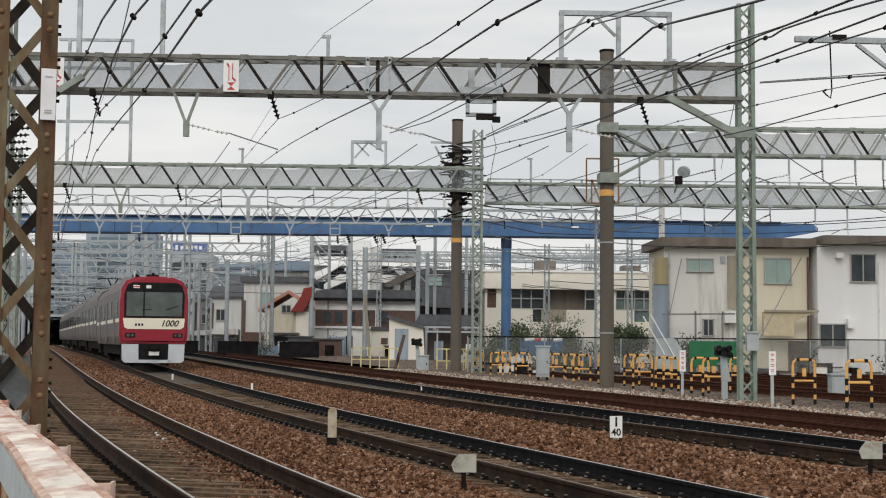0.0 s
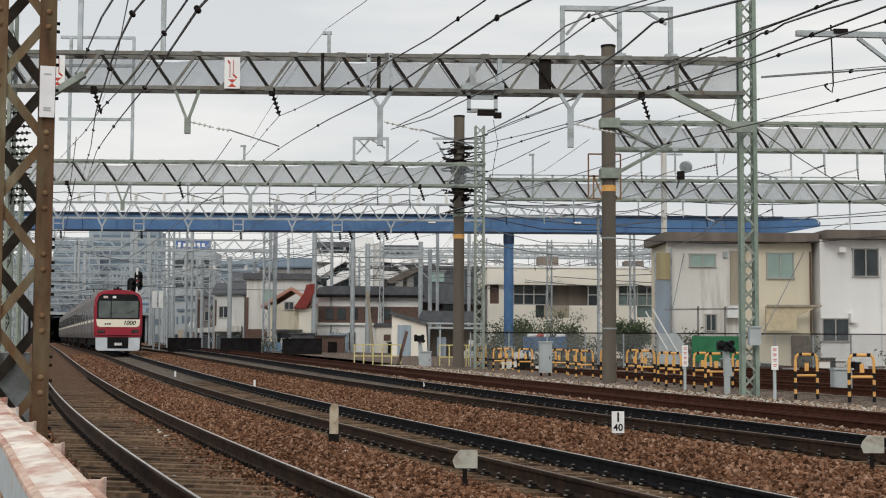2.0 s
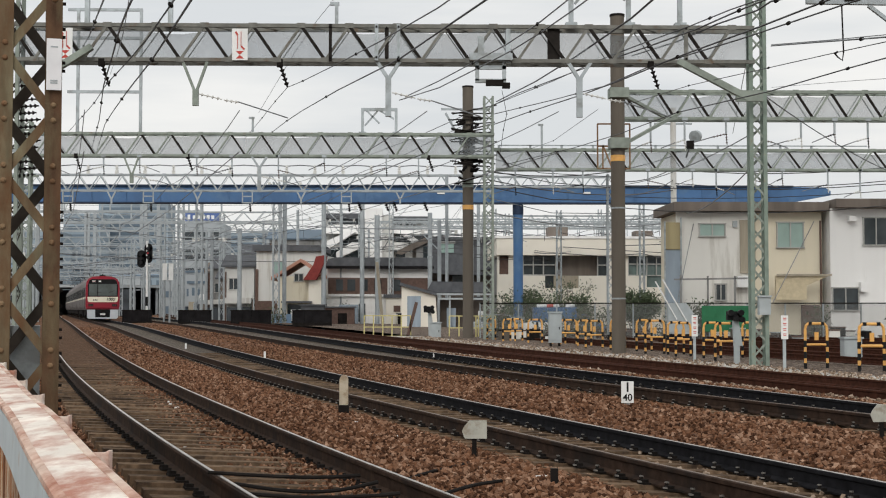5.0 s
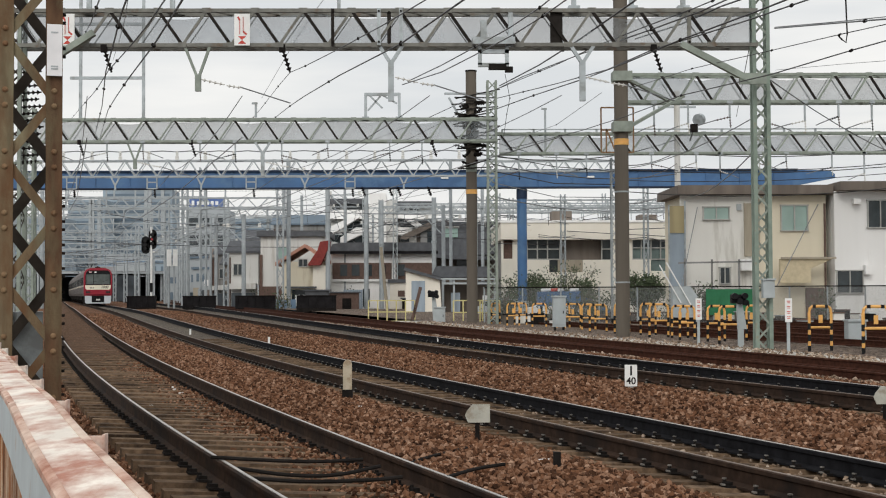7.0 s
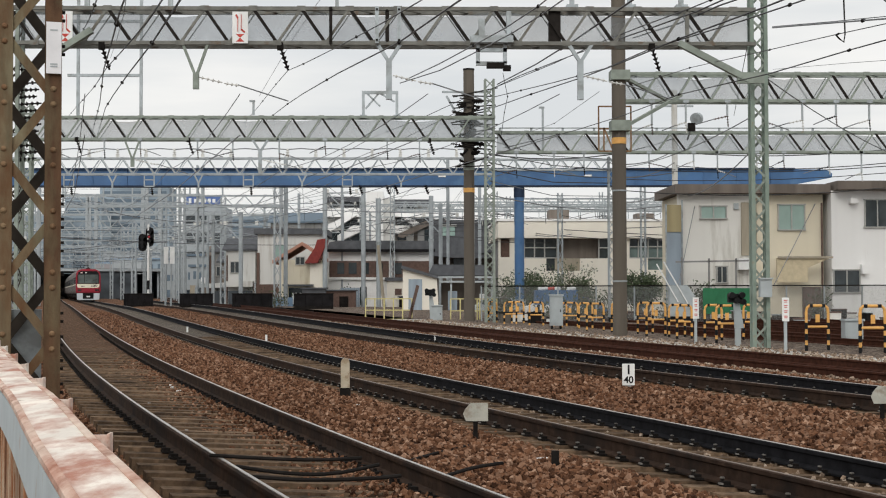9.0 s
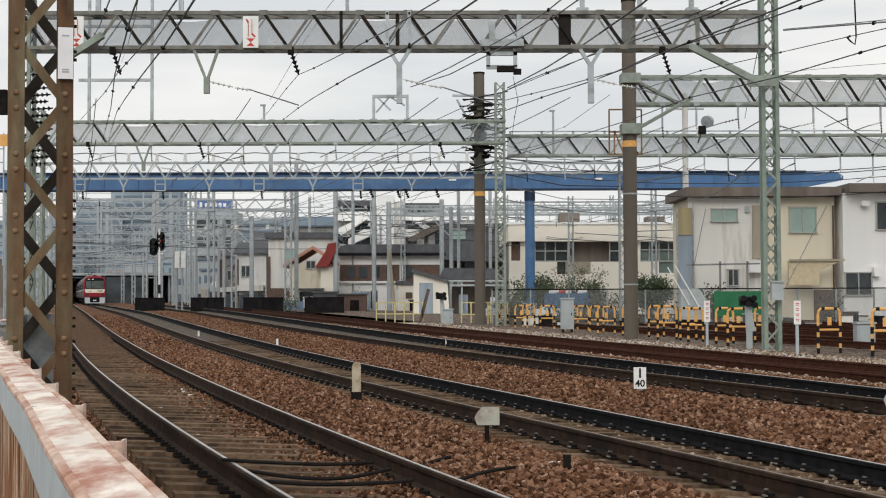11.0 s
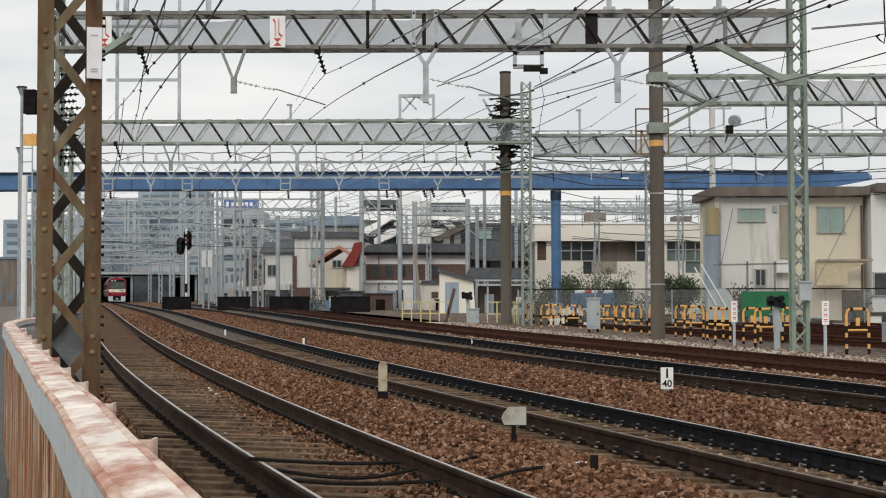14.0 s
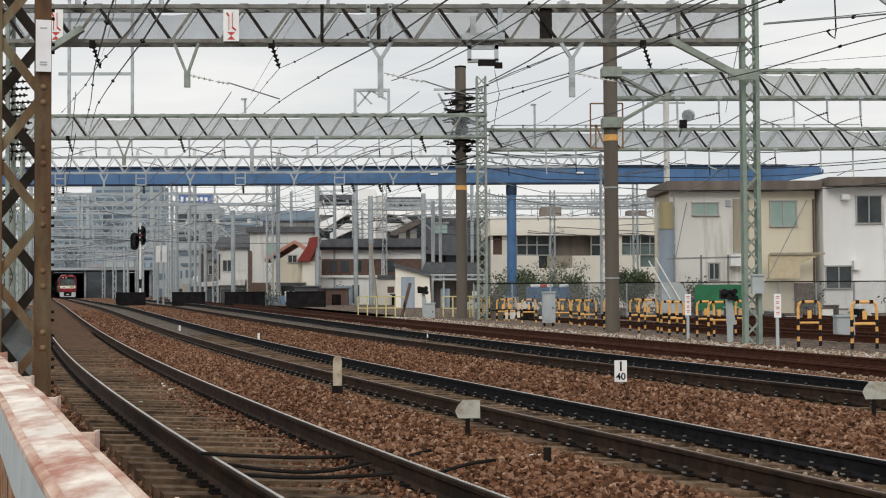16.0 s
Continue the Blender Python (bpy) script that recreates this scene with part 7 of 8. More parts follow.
shrub(7.639, 92.0, 2.6, 2.2, 900, 14, "dark evergreen shrub by a wall", 6)
for a_ in shrub_list:
    shrub(*a_)


def parked_car(x, y, m, label):
    th = thing("parked_car", label, "car", (x, y, -0.42), "parked cars")
    bm = bmesh.new()
    prism(bm, [(-1.9, 0.3), (1.9, 0.3), (1.95, 0.75), (1.2, 0.9), (0.7, 1.4), (-0.9, 1.45), (-1.4, 0.95), (-1.9, 0.85)], -0.8, 0.8)
    part("body", bm, m, th)
    bm = bmesh.new()
    prism(bm, [(1.0, 0.93), (0.62, 1.34), (-0.82, 1.37), (-1.2, 0.98)], -0.81, 0.81)
    part("window", bm, M_GLASS, th)
    for sx in (-1.2, 1.2):
        for sy in (-0.75, 0.75):
            bm = bmesh.new()
            tube(bm, [(sx, sy - 0.1, 0.32), (sx, sy + 0.1, 0.32)], 0.32, 14)
            part("wheel", bm, M_BLACK, th)


parked_car(8.748, 82.0, M_WHITE, "white parked car behind the yard")
parked_car(10.421, 86.0, M_BLUE, "blue parked car behind the yard")
parked_car(5.49, 84.0, M_BOX, "grey parked car behind the yard")


# ---- overhead wires ----
def wire(pts, r, material=M_WIRE, sag=0.0, label="dark overhead wire strung above the tracks", beads=0):
    th = thing("overhead_wire", label, "wire", group="overhead wires")
    full = []
    for a, b in zip(pts, pts[1:]):
        a, b = Vector(a), Vector(b)
        n = max(2, int((b - a).length / 2.5))
        for i in range(n):
            f = i / n
            full.append(a.lerp(b, f) - Vector((0, 0, sag * 4 * f * (1 - f))))
    full.append(Vector(pts[-1]))
    part("strand", tubes(r, full, n=5), material, th)
    if beads:
        me = mesh_of("clip", tubes(r * 2.2, [(0, -0.05, 0), (0, 0.05, 0)], n=8), M_DARK)
        for i in range(1, beads + 1):
            piece("clip", me, th, Matrix.Translation(full[min(len(full) - 1, int(len(full) * i / (beads + 1)))]))


wire([(-19.38, 84.0, 10.91), (-9.72, 43.36, 7.24), (-7.7, 35.25, 6.46), (-5.59, 26.89, 5.65), (-3.7, 19.47, 4.91), (-2.58, 14.97, 4.49), (-1.79, 11.77, 4.19), (-1.58, 11.0, 4.11), (-0.01, 5.24, 3.51)], 0.013, M_WIRE, beads=7)
wire([(-21.14, 84.0, 12.22), (-9.04, 38.93, 7.24), (-6.75, 30.2, 6.33), (-4.81, 23.05, 5.52), (-3.61, 18.59, 5.03), (-2.59, 14.68, 4.63), (-1.9, 12.0, 4.36), (-0.41, 6.22, 3.78)], 0.011, M_WIRE, beads=6)
wire([(-19.72, 84.0, 10.91), (-13.45, 57.97, 8.6), (-9.6, 42.02, 7.18), (-6.38, 28.29, 5.98), (-4.61, 21.12, 5.34), (-3.87, 18.09, 5.07), (-3.33, 16.0, 4.88), (-2.82, 14.09, 4.7), (-2.5, 13.0, 4.57), (-0.82, 7.28, 3.89)], 0.013, M_WIRE, beads=6)
wire([(-14.66, 60.0, 12.57), (-7.87, 33.26, 8.02), (-5.16, 22.4, 6.2), (-3.6, 16.16, 5.15), (-2.78, 13.0, 4.6), (-1.29, 7.27, 3.6)], 0.013, M_WIRE, beads=2)
wire([(-12.81, 58.0, 11.36), (-7.46, 34.57, 7.82), (-5.03, 23.83, 6.21), (-3.59, 17.29, 5.24), (-2.64, 13.0, 4.61), (-1.36, 7.2, 3.76)], 0.007, M_WIREG, beads=0)
wire([(-8.58, 70.0, 10.05), (-6.0, 53.88, 8.76), (-4.23, 42.67, 7.88), (-3.37, 37.36, 7.45), (-2.64, 33.51, 6.98), (-1.48, 27.31, 6.27), (-0.46, 21.85, 5.67), (0.37, 17.32, 5.2), (0.95, 14.0, 4.92), (1.98, 8.11, 4.42)], 0.01, M_WIRE, beads=6)
wire([(-7.62, 70.0, 10.07), (-4.49, 49.59, 8.22), (-3.38, 42.5, 7.55), (-1.72, 32.13, 6.52), (-0.18, 22.73, 5.53), (0.53, 18.05, 5.13), (1.05, 14.71, 4.85), (1.34, 13.0, 4.67), (2.34, 7.12, 4.05)], 0.014, M_WIRE, beads=5)
wire([(-2.03, 35.2, 9.37), (-0.47, 22.0, 6.94), (0.22, 16.14, 5.86)], 0.007, M_WIREG, beads=0)
wire([(-6.46, 58.0, 9.74), (-3.68, 43.23, 9.53), (-2.61, 37.91, 9.42), (-2.03, 35.2, 9.34)], 0.008, M_WIREG, beads=0)
wire([(-0.26, 35.6, 6.83), (0.7, 32.05, 6.58), (1.49, 28.96, 6.51), (2.05, 26.75, 6.47), (2.45, 25.08, 6.48), (2.86, 23.29, 6.52), (3.16, 21.95, 6.57), (4.04, 19.0, 6.25), (5.75, 13.28, 5.63)], 0.014, M_WIREG, beads=3)
wire([(-0.11, 35.6, 6.92), (0.7, 32.16, 6.76), (1.38, 29.25, 6.67), (1.94, 26.82, 6.6), (2.37, 24.83, 6.59), (2.79, 22.72, 6.64), (3.05, 21.7, 6.57), (3.79, 19.0, 6.25), (5.37, 13.25, 5.57)], 0.014, M_WIREG, beads=3)
wire([(3.81, 59.0, 10.4), (4.34, 46.24, 9.14), (4.66, 37.73, 8.4), (4.8, 33.25, 8.04), (4.92, 29.68, 7.76), (4.98, 26.33, 7.57), (5.07, 25.11, 7.37), (5.4, 20.77, 6.65), (5.46, 20.0, 6.53), (5.92, 14.09, 5.61)], 0.024, M_WIRE, beads=2)
wire([(3.56, 59.0, 10.2), (4.73, 44.4, 8.84), (5.27, 37.54, 8.26), (5.68, 32.61, 7.78), (6.03, 28.64, 7.38), (6.25, 26.0, 7.14), (6.57, 22.64, 6.78), (6.79, 20.0, 6.55), (7.29, 14.04, 6.03)], 0.014, M_WIRE, beads=4)
wire([(3.44, 59.0, 10.14), (4.15, 50.98, 9.5), (5.08, 41.12, 8.59), (5.88, 32.95, 7.77), (6.26, 29.13, 7.41), (6.51, 26.38, 7.21), (7.04, 21.0, 6.76), (7.63, 15.05, 6.26)], 0.018, M_WIRE, beads=3)
wire([(7.3, 44.0, 9.62), (7.52, 37.59, 8.82), (7.63, 33.18, 8.38), (7.75, 29.8, 7.97), (7.75, 28.65, 7.91), (7.79, 27.89, 7.79), (7.79, 27.04, 7.75), (7.88, 24.61, 7.45), (8.0, 22.0, 7.08), (8.27, 16.07, 6.24)], 0.022, M_WIRE, beads=1)
wire([(3.57, 59.0, 9.35), (4.51, 50.2, 8.68), (5.39, 42.19, 8.03), (5.9, 37.47, 7.7), (6.45, 32.24, 7.38), (7.06, 26.74, 6.98), (7.71, 21.0, 6.62), (8.38, 15.05, 6.25)], 0.02, M_WIRE, beads=4)
wire([(3.69, 59.0, 9.85), (5.06, 47.46, 8.69), (5.88, 40.61, 8.05), (6.39, 35.8, 7.78), (7.2, 29.14, 7.19), (7.84, 23.85, 6.78), (8.07, 22.0, 6.62), (8.81, 16.07, 6.11)], 0.017, M_WIRE, beads=5)
wire([(9.58, 35.4, 8.28), (9.34, 29.6, 7.25), (9.16, 25.0, 6.43), (8.93, 19.1, 5.38)], 0.018, M_WIREG, beads=1)
wire([(9.58, 35.4, 8.31), (9.34, 29.61, 7.28), (9.16, 25.0, 6.48), (8.93, 19.09, 5.45)], 0.01, M_WIREG, beads=0)
wire([(7.12, 44.0, 8.0), (7.67, 36.82, 7.45), (8.21, 30.6, 6.83), (8.55, 26.73, 6.45), (8.79, 24.0, 6.17), (9.31, 18.05, 5.56)], 0.01, M_WIRE, beads=4)
wire([(4.14, 60.0, 7.71), (5.81, 47.0, 6.96), (6.51, 41.38, 6.72), (7.18, 35.92, 6.58), (8.0, 29.86, 6.16), (8.52, 25.96, 5.99), (8.79, 24.0, 5.89), (9.61, 18.06, 5.59)], 0.014, M_WIRE, beads=3)
wire([(12.71, 47.0, 9.09), (11.49, 34.99, 7.28), (10.98, 30.0, 6.51), (10.38, 24.1, 5.6)], 0.007, M_WIREG, beads=0)
wire([(4.14, 60.0, 8.02), (5.29, 49.51, 7.5), (5.9, 42.0, 7.56)], 0.009, M_WIREG, beads=1)
wire([(-5.08, 84.0, 9.43), (-2.02, 73.86, 9.79), (0.4, 66.29, 9.78), (2.36, 60.0, 9.9)], 0.016, M_WIRE, beads=1)
wire([(-6.46, 84.0, 8.43), (-3.31, 75.65, 8.7), (-0.15, 67.22, 9.04), (2.49, 60.0, 9.52)], 0.014, M_WIRE, beads=0)
wire([(3.92, 58.2, 8.06), (4.04, 57.94, 9.01), (4.17, 57.77, 9.68), (3.95, 57.5, 10.66)], 0.013, M_WIRE, beads=2)
wire([(14.21, 59.0, 9.03), (11.13, 45.09, 8.56), (9.7, 38.59, 8.35), (8.99, 35.3, 8.24)], 0.012, M_WIRE, beads=0)
MASTS = {"a": (3.412, 58.3), "b": (9.254, 62.0), "u": (15.303, 78.0), "p": (2.622, 60.5), "c": (6.816, 44.0), "g": (9.138, 35.3)}
for a_, za_, b_, zb_, r_, sag_ in (("a", 7.3, "b", 6.9, 0.022, 0.15), ("a", 6.6, "b", 6.3, 0.026, 0.25), ("a", 6.1, "b", 5.7, 0.02, 0.3), ("a", 5.5, "u", 6.4, 0.03, 0.5), ("a", 6.9, "u", 8.2, 0.03, 0.45),
                                  ("b", 7.2, "u", 9.5, 0.03, 0.3), ("b", 6.6, "u", 8.8, 0.028, 0.35), ("b", 5.4, "u", 7.4, 0.03, 0.3), ("p", 7.6, "u", 10.2, 0.034, 0.7), ("p", 8.4, "b", 7.4, 0.02, 0.4),
                                  ("g", 6.0, "b", 7.0, 0.018, 0.35), ("g", 5.2, "u", 7.0, 0.022, 0.6), ("c", 6.9, "b", 7.3, 0.02, 0.2), ("c", 7.6, "b", 6.1, 0.02, 0.3)):
    wire([(*MASTS[a_], za_), (*MASTS[b_], zb_)], r_ * 0.85, M_WIRE if za_ > 6.4 else M_WIREG, sag_)
lattice_mast("lattice_mast", "grey-green lattice mast at the yard's far edge", (24.3, 60.3), 0.4, 0.4, -0.3, 9.6, 0.4, M_GREEN, M_GREEN, 0.09)
MASTS["e"] = (24.3, 60.3)
for a_, za_, b_, zb_, r_, sag_ in (("b", 7.0, "e", 7.2, 0.024, 0.35), ("b", 6.5, "e", 6.9, 0.02, 0.3), ("b", 6.0, "e", 6.3, 0.024, 0.45), ("u", 8.6, "e", 7.4, 0.026, 0.4), ("u", 9.4, "e", 8.0, 0.03, 0.4), ("g", 7.1, "e", 6.7, 0.018, 0.5)):
    wire([(*MASTS[a_], za_), (*MASTS[b_], zb_)], r_ * 0.85, M_WIRE, sag_)


def dropper(x, y, z, drop, reach, rnd):
    """A hanging insulator with its pull-off arm below a yard beam."""
    th = thing("dropper", "ribbed insulator and pull-off arm below a yard beam", "insulator", (x, y, z), "droppers")
    part("stem", boxes(((0, 0, -drop / 2), (0.06, 0.06, drop))), M_GALV, th)
    part("clamp", boxes(((0, 0, 0.02), (0.2, 0.16, 0.1))), M_GALV, th)
    bm = bmesh.new()
    insulator(bm, (0, 0, -drop), (reach * 0.45, 0, -drop - 0.12), 0.045, 4)
    part("insulator", bm, rnd.choice((M_INSULW, M_INSUL, M_DARK)), th)
    part("arm", tubes(0.02, [(reach * 0.4, 0, -drop - 0.1), (reach, 0, -drop - 0.3)]), M_WIREG, th)
    bm = bmesh.new()
    insulator(bm, (0, 0, -drop + 0.05), (0.03, 0, -drop - 0.38), 0.045, 4)
    part("insulator", bm, rnd.choice((M_INSUL, M_INSULW, M_DARK)), th)


rd_ = random.Random(8)
for i in range(9):
    dropper(8.6 + i * 1.25 + rd_.uniform(-0.3, 0.3), YC + 0.02, 7.94, rd_.uniform(0.3, 0.8), rd_.choice((-1, 1)) * rd_.uniform(0.6, 1.2), rd_)
for i in range(11):
    dropper(5.0 + i * 1.5 + rd_.uniform(-0.4, 0.4), YD + 0.02, 7.49, rd_.uniform(0.3, 0.9), rd_.choice((-1, 1)) * rd_.uniform(0.6, 1.3), rd_)
for i in range(9):
    dropper(-15.2 + i * 2.0 + rd_.uniform(-0.5, 0.5), YB + 0.02, 7.84, rd_.uniform(0.25, 0.6), rd_.choice((-1, 1)) * rd_.uniform(0.6, 1.2), rd_)

# slender gantries over the far yard, with wires strung from mast to mast
rf = random.Random(64)
posts = []
for y_, xa_, xb_, zb_ in ((99.0, 4.5, 22.5, 7.55), (111.0, -1.5, 25.0, 8.1), (124.0, -3.0, 27.0, 8.75), (138.0, -5.0, 30.0, 9.5)):
    truss_beam("gantry_beam", "slender pale grey truss over the far yard", xa_, xb_, y_, zb_, zb_ + 0.6, 1.1, M_GALVFAR, M_GALV, M_GALVFAR, net=False, group="far gantries", chord=0.075)
    for f_ in (0.0, 0.36, 0.7, 1.0):
        x_ = xa_ + (xb_ - xa_) * f_
        lattice_mast("lattice_mast", "distant slim grey lattice mast over the yard", (x_, y_ + 0.3), 0.32, 0.32, -0.42, zb_ + rf.uniform(1.0, 2.4), 0.8, M_GALV, M_GALVFAR, 0.08, group="far masts")
        posts += [Vector((x_, y_ + 0.3, zb_ - rf.uniform(0.2, 2.6))) for _ in range(3)]
    for i in range(9):
        dropper(xa_ + (xb_ - xa_) * (i + rf.uniform(0.2, 0.8)) / 9, y_ + 0.02, zb_ - 0.04, rf.uniform(0.3, 1.0), rf.choice((-1, 1)) * rf.uniform(0.8, 1.6), rf)
for i in range(46):
    a_ = posts[rf.randrange(len(posts))]
    near = [v for v in posts if 4 < (v - a_).length < 32]
    wire([a_, near[rf.randrange(len(near))]], rf.uniform(0.02, 0.034), rf.choice((M_WIRE, M_WIREG, M_WIRE)), rf.uniform(0.1, 0.6), "thin wire strung over the far yard")

# contact and messenger wires over the far line
for k in (1, 2, 3, 4):
    sup = [36, 58, 84, 104, 118, 136, 158, 182, 210, 245, 285]
    con, mes = [], []
    for j, y_ in enumerate(sup):
        p_, n_, d_ = at_y(k, y_)
        st_ = 0.2 * (1 if j % 2 else -1)
        con.append((p_.x + st_, y_, 5.5))
        mes.append((p_.x + st_, y_, 6.6))
    wire(con, 0.014, M_WIREG, 0.0, "contact wire over a railway track")
    wire(mes, 0.012, M_WIREG, 0.35, "messenger wire over a railway track")
# thin poles over the far yard, with wires strung from arm to arm
rg = random.Random(21)
arms = []
for i in range(52):
    y_ = rg.uniform(94, 250)
    px_ = at_y(2, y_)[0].x
    off = rg.choice((-7.5, -5.6, 9.5, 14.0, 17.5, 20.0, 24.0, 29.0, 34.0)) + rg.uniform(-0.6, 0.6)
    h_ = rg.uniform(6.5, 12.5)
    th = thing("far_pole", "slim pale steel pole in the far yard", "pole", (px_ + off, y_, -0.42), "far poles")
    part("shaft", tubes(rg.uniform(0.1, 0.17), [(0, 0, 0), (0, 0, h_)], n=8), M_GALVFAR, th)
    part("arm", bars(0.09, ((-1.4, 0, h_ - 1.0), (1.4, 0, h_ - 1.0)), ((-1.2, 0, h_ - 1.0), (0, 0, h_ - 2.2))), M_GALVFAR, th)
    me_i = mesh_of("insulator", boxes(((0, 0, 0), (0.22, 0.2, 0.3))), M_INSULW)
    for sx in (-1.2, 1.2):
        piece("insulator", me_i, th, pose(sx, 0, h_ - 0.85))
        arms.append(Vector((px_ + off + sx, y_, h_ - 0.42 - 0.75)))
arms.sort(key=lambda v: v.y)
for i in range(110):
    a_ = arms[rg.randrange(len(arms))]
    near = [v for v in arms if 3 < (v - a_).length < 70]
    b_ = near[rg.randrange(len(near))]
    wire([a_, b_], rg.uniform(0.014, 0.028), rg.choice((M_WIREG, M_GALVFAR, M_WIRE)), rg.uniform(0.1, 0.8), "thin cross wire between far poles")
wire([(13.929, 66.0, 5.547), (11.988, 60.5, 1.57)], 0.02, M_WIREG, 0.0, "grey guy wire in front of a house")
wire([(19.855, 66.0, 5.609), (16.288, 60.5, 1.57)], 0.02, M_WIREG, 0.0, "grey guy wire in front of a house")
# pale scraps on the ballast
rs = random.Random(3)
for i in range(14):
    p_, n_, d_ = at_y(1, rs.uniform(7, 24))
    c_ = p_ + n_ * rs.choice((1.5, 0.3, -0.4, -1.6, -2.2))
    th = thing("litter_scrap", "small pale scrap lying on the ballast", "litter", (c_.x, c_.y, -0.14 if i % 2 else -0.12), "pale scraps", rz=rs.uniform(0, 180))
    bm = bmesh.new()
    box(bm, (0, 0, 0), (rs.uniform(0.03, 0.12), 0.03, 0.02))
    part("scrap", bm, M_WHITE, th)
# hook at the end of a pull-off arm
th = thing("pull_off_hook", "curved dark steel hook hanging from a wire", "hook", (10.697, 33, 7.51))
part("hook", tubes(0.02, [(-0.01, 0, 1.637), (0.03, 0, 0.142), (-0.001, 0, -0.057), (-0.113, 0, 0.027), (-0.211, 0, 0.139)], n=6), M_DARK, th)
th = thing("cantilever_arm", "blue-grey steel cantilever arm with a brace", "arm", (12.11, 33, 8.928))
part("arm", bars(0.13, ((-2.3, 0, 0.0), (2.5, 0, -0.05)), h=0.14), M_GALV, th)
part("brace", bars(0.09, ((-0.75, 0, -0.1), (1.2, 0, -1.6)), ((-0.1, 0, -0.1), (0.9, 0, -1.4))), M_GALV, th)
part("clamp", boxes(((-1.2, 0, 0.05), (0.35, 0.2, 0.12))), M_DARK, th)
lattice_mast("lattice_mast", "pale green lattice steel mast with rust spots", (13.04, 33.4), 0.4, 0.4, -0.3, 9.393, 0.38, M_LGREEN, M_LGREEN, 0.09)


# ---- the train ----
BODY = [(-1.33, 0.92), (-1.40, 1.25), (-1.40, 2.75), (-1.35, 3.25), (-1.17, 3.56), (-0.8, 3.72), (0, 3.78), (0.8, 3.72), (1.17, 3.56), (1.35, 3.25), (1.40, 2.75), (1.40, 1.25), (1.33, 0.92)]


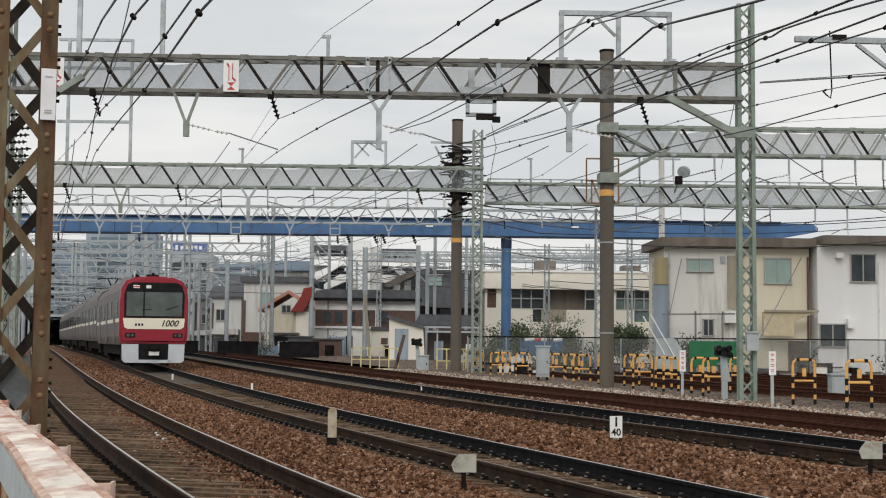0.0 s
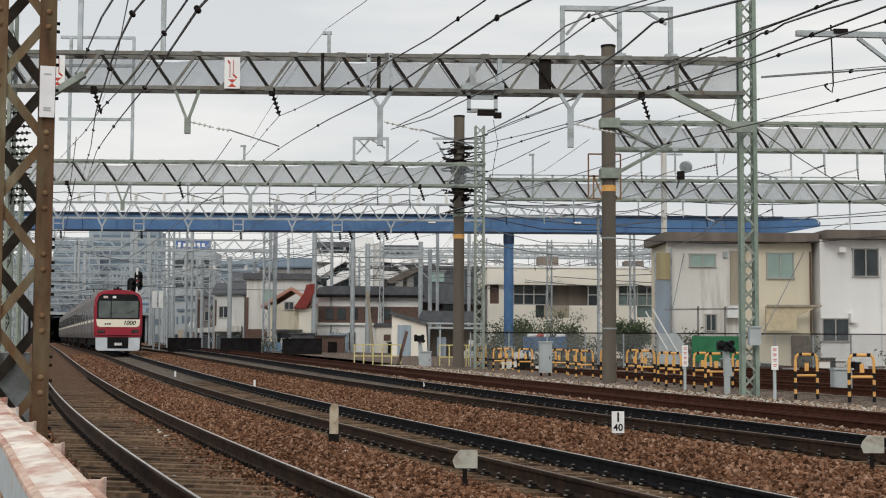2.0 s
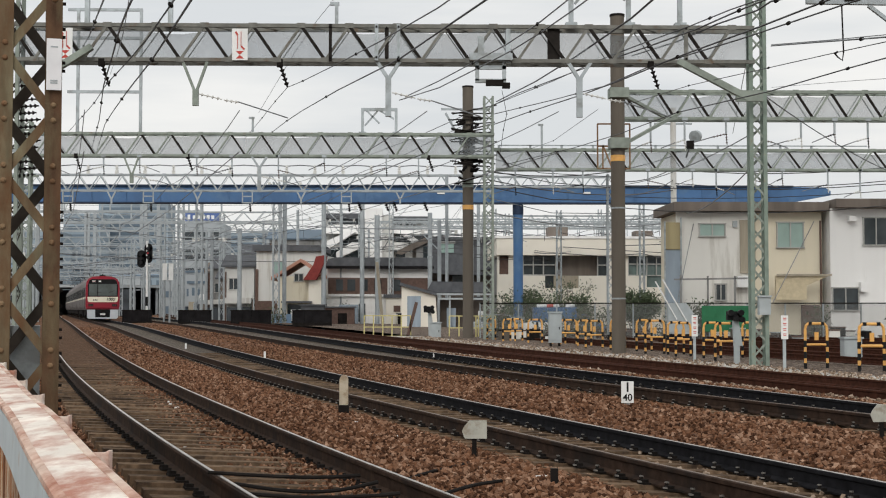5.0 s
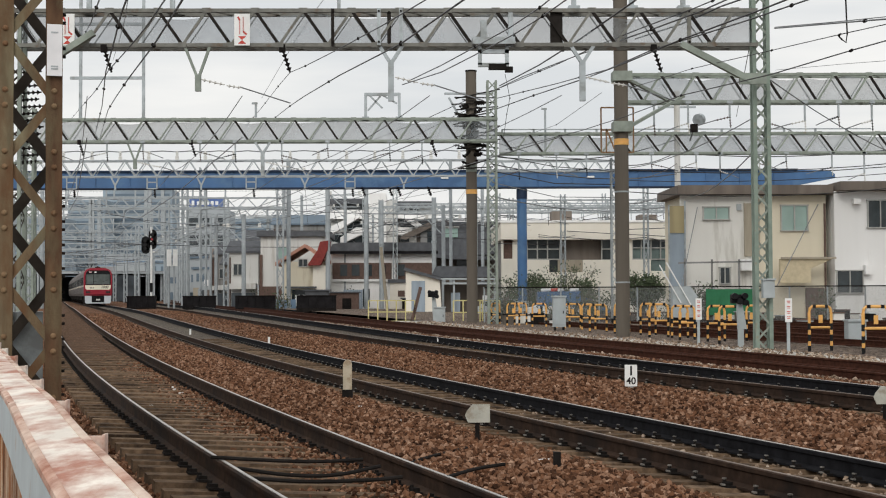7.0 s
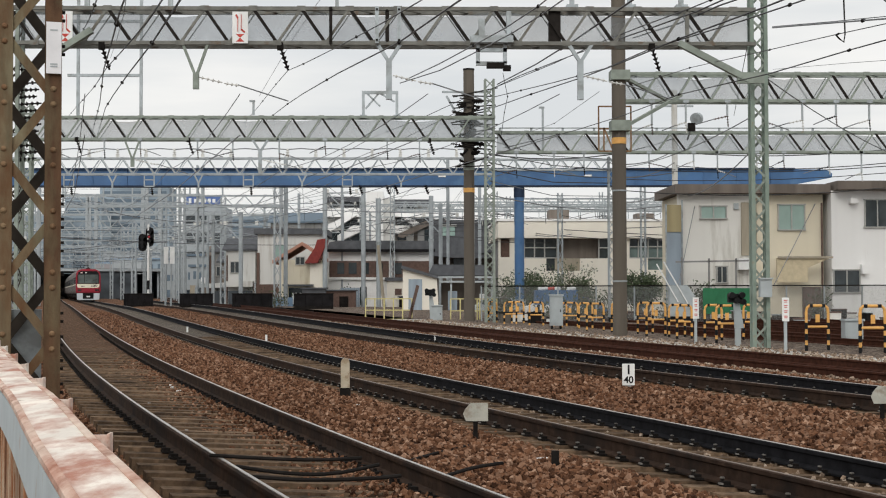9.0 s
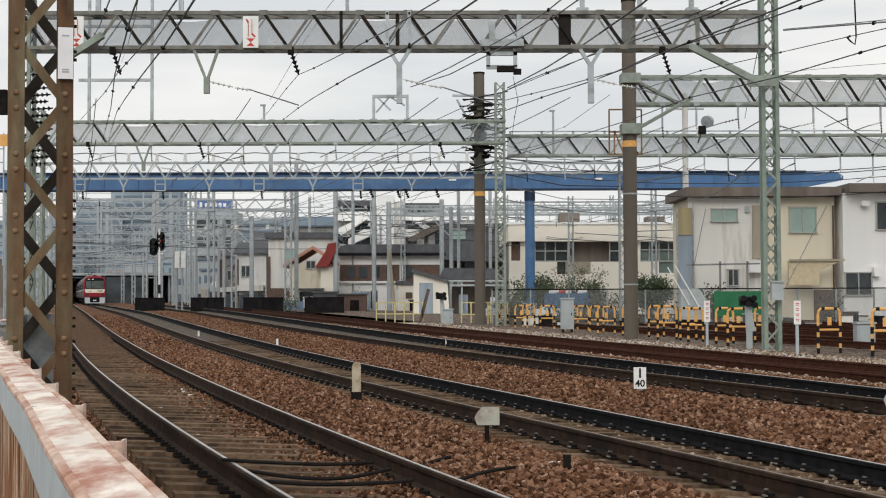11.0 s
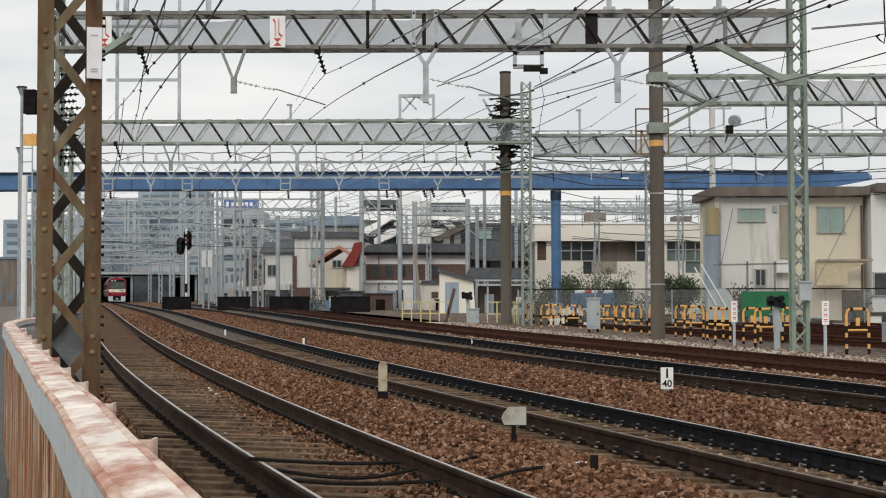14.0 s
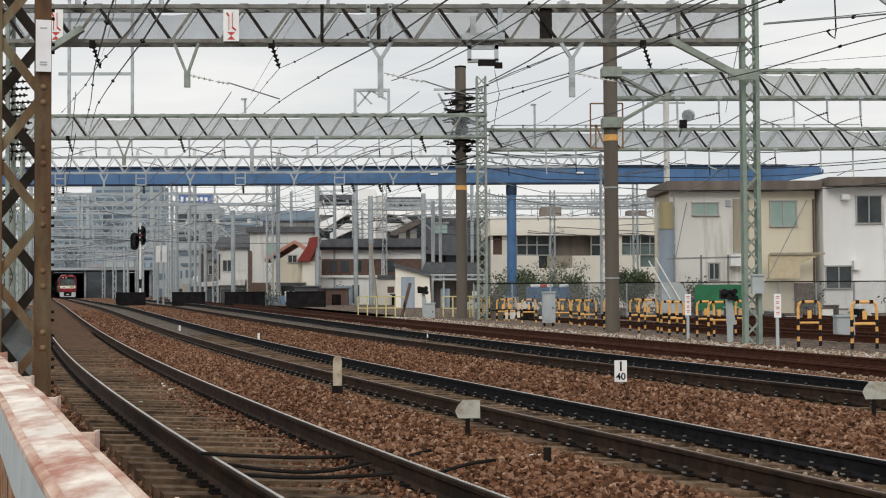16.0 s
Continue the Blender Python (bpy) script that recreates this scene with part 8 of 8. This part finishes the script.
def train_car(front):
    th = thing("train_car", "red and steel commuter train car with a cream band" if front else "steel commuter train car with dark windows", "train car", group="train cars")
    bm = bmesh.new()
    prism(bm, BODY, -8.6 if front else -8.85, 8.85)
    part("body", bm, M_TSTEEL, th)
    for sx in (-1, 1):
        part("side_band", boxes(((sx * 1.402, 0.1, 1.95), (0.012, 17.2, 0.16))), M_TCREAM, th)
        me_w = mesh_of("side_window", boxes(((sx * 1.395, 0, 2.45), (0.05, 1.7, 0.75))), M_TGLASS)
        me_d = mesh_of("side_door", boxes(((sx * 1.405, 0, 1.95), (0.03, 1.3, 1.85))), M_TSTEEL)
        me_g = mesh_of("door_window", boxes(((sx * 1.42, 0, 2.45), (0.02, 0.9, 0.8))), M_TGLASS)
        for i in range(3):
            d = piece("side_door", me_d, th, pose(0, -5.6 + i * 5.6, 0))
            piece("door_window", me_g, d)
        for i in range(4):
            piece("side_window", me_w, th, pose(0, -7.5 + i * 5.0 + (0.7 if i == 0 else 0), 0))
    part("roof_unit", boxes(((0, -3.5, 3.75), (1.9, 3.2, 0.3))), M_TROOF, th)
    part("roof_unit", boxes(((0, 3.5, 3.75), (1.9, 3.2, 0.3))), M_TROOF, th)
    part("underframe", boxes(((0, 0, 0.72), (2.2, 15, 0.5))), M_DARK, th)
    for yb in (-6.0, 6.0):
        bg_ = part("bogie", boxes(((0, yb, 0.45), (2.1, 2.9, 0.35))), M_DARK, th)
        for dy in (-1.05, 1.05):
            for sx in (-0.7525, 0.7525):
                part("wheel", tubes(0.42, [(sx - 0.06, yb + dy, 0.43), (sx + 0.06, yb + dy, 0.43)], n=18), M_RAIL, bg_)
    if not front:
        part("pantograph", bars(0.05, ((-0.75, 1.0, 4.75), (0.75, 1.0, 4.75)), ((-0.9, 1.0, 4.66), (-0.75, 1.0, 4.75)), ((0.9, 1.0, 4.66), (0.75, 1.0, 4.75)), ((-0.3, 1.0, 4.75), (0, 2.0, 4.2)), ((0.3, 1.0, 4.75), (0, 2.0, 4.2)), ((0, 2.0, 4.2), (0, 0.9, 3.85)), ((-0.5, 0.7, 3.85), (0.5, 0.7, 3.85)), ((-0.5, 2.0, 3.85), (0.5, 2.0, 3.85)), ((-0.5, 0.7, 3.6), (-0.5, 0.7, 3.85)), ((0.5, 2.0, 3.6), (0.5, 2.0, 3.85))), M_DARK, th)
    if front:
        mask = [(x * 1.003, 0.98 if z < 1 else z + 0.015) for x, z in BODY]
        bm = bmesh.new()
        prism(bm, mask, -9.0, -8.45)
        bmesh.ops.bevel(bm, geom=[e for e in bm.edges if all(v.co.y < -8.9 for v in e.verts)], offset=0.12, segments=3, affect="EDGES")
        fm = part("front_mask", bm, M_TRED, th, "glossy dark red front shell")
        bm = bmesh.new()
        prism(bm, [(-1.22, 2.05), (1.22, 2.05), (1.24, 3.0), (1.12, 3.4), (0.92, 3.52), (-0.92, 3.52), (-1.12, 3.4), (-1.24, 3.0)], -9.03, -8.98)
        part("window_band", bm, M_BLACK, fm)
        part("windscreen", boxes(((-0.8, -9.035, 2.62), (0.68, 0.02, 1.0)), ((0.37, -9.035, 2.62), (1.54, 0.02, 1.0))), M_TSCREEN, fm, "grey-green windscreen panes")
        part("wiper", bars(0.025, ((-0.5, -9.06, 2.38), (-0.1, -9.06, 2.42)), ((0.45, -9.06, 2.38), (0.95, -9.06, 2.55))), M_BLACK, fm)
        part("destination_blind", boxes(((-0.75, -9.04, 3.34), (0.26, 0.02, 0.13)), ((-0.25, -9.04, 3.34), (0.2, 0.02, 0.13))), M_WHITE, fm)
        part("blind_mark", boxes(((-0.75, -9.053, 3.34), (0.26, 0.01, 0.04))), M_RED, fm)
        cbm = bmesh.new()
        prism(cbm, [(-1.27, 2.03), (-1.22, 1.66), (-1.08, 1.58), (1.08, 1.58), (1.22, 1.66), (1.27, 2.03)], -9.025, -8.97)
        cbn = part("cream_band", cbm, M_TCREAM, fm)
        part("fleet_mark", boxes(*[((-0.74 + 0.13 * i, -9.03, 1.76), (0.08, 0.012, 0.1)) for i in range(3)]), M_BLACK, fm)
        lettering("1000", 0.62, -9.03, 1.81, 0.36, M_BLACK, fm, "numeral", 0.004, 0.3)
        for sx in (-1, 1):
            part("headlight", boxes(((sx * 0.97, -9.01, 1.32), (0.4, 0.06, 0.18))), M_BLACK, fm)
            part("lamp_lens", boxes(((sx * 1.05, -9.045, 1.32), (0.13, 0.02, 0.11)), ((sx * 0.88, -9.045, 1.32), (0.1, 0.02, 0.1))), M_TLAMP, fm)
            bm = bmesh.new()
            prism(bm, [(sx * 0.62, 0.95), (sx * 1.28, 0.95), (sx * 1.26, 0.28), (sx * 1.15, 0.18), (sx * 0.6, 0.18)], -9.0, -8.6)
            part("skirt", bm, M_TGREY, th, "pale grey front skirt")
        part("skirt_bar", boxes(((0, -8.9, 0.24), (1.4, 0.2, 0.13))), M_TGREY, th)
        part("coupler_bay", boxes(((0, -8.75, 0.64), (1.24, 0.3, 0.68))), M_BLACK, th)
        part("coupler", boxes(((0, -9.15, 0.82), (0.3, 0.5, 0.25)), ((0, -9.12, 0.56), (0.5, 0.2, 0.16))), M_DARK, th)
        part("coupler_plate", boxes(((0, -9.24, 0.57), (0.42, 0.03, 0.16))), M_WHITE, th)
        part("roof_aerial", boxes(((0, -7.8, 3.8), (0.5, 0.5, 0.2)), ((0.02, -7.8, 3.93), (0.12, 0.12, 0.12))), M_DARK, th)
    return th


M_TLAMP = mat("unlit_lamp_glass", (0.09, 0.075, 0.07), 0.2, vary=0.2, bump=0)
M_TSCREEN = mat("windscreen_glass", (0.075, 0.092, 0.088), 0.1, vary=0.35, scale=1.2, bump=0)
cars = [train_car(True)]
mid = train_car(False)
cars.append(mid)
for i in range(4):
    cars.append(copy_thing(mid, Matrix()))

# ---- tracks, sleepers and fastenings ----
track(1, -12.0, 330, True, 44, 0.43)
track(2, -12.0, 330, True, 46, 0.43)
track(3, -4.0, 330, True, 40, 0.5)
track(4, 6.0, 330, False, 14, 0.6)
track(5, 8.0, 150, False, 9, 0.6)
track(6, 8.0, 150, False, 9, 0.6)
track(7, 8.0, 150, False, 9, 0.6)
track(8, 8.0, 150, False, 9, 0.6)


# ---- the train runs away along the second track ----
def motions():
    path = [p for p, n, d in line(2, 40.0, 420.0, 1.0)]
    run = [0.0]
    for a, b in zip(path, path[1:]):
        run.append(run[-1] + (b - a).length)

    def at_run(s):
        i = min(max(int(s / run[-1] * len(run)), 0), len(run) - 2)
        while i > 0 and run[i] > s:
            i -= 1
        while i < len(run) - 2 and run[i + 1] < s:
            i += 1
        f = (s - run[i]) / (run[i + 1] - run[i])
        return path[i].lerp(path[i + 1], f)

    def tail(t):
        y = 57.0 + 12.2 * t - 0.1 * t * t
        i = int(y - 40.0)
        return run[i] + (y - 40.0 - i) * (run[i + 1] - run[i])

    for c, ob in enumerate(cars):
        rows = []
        for j in range(33):
            t = j * 0.5
            s = tail(t) + 9.0 + c * 18.3
            a, b = at_run(s - 6.0), at_run(s + 6.0)
            m = (a + b) / 2
            rows.append((t, pose(m.x + 0.07, m.y, level(2, m.y) - 0.02, 0, 0, math.degrees(math.atan2(-(b.x - a.x), b.y - a.y)))))
        walk(ob, rows)


motions()
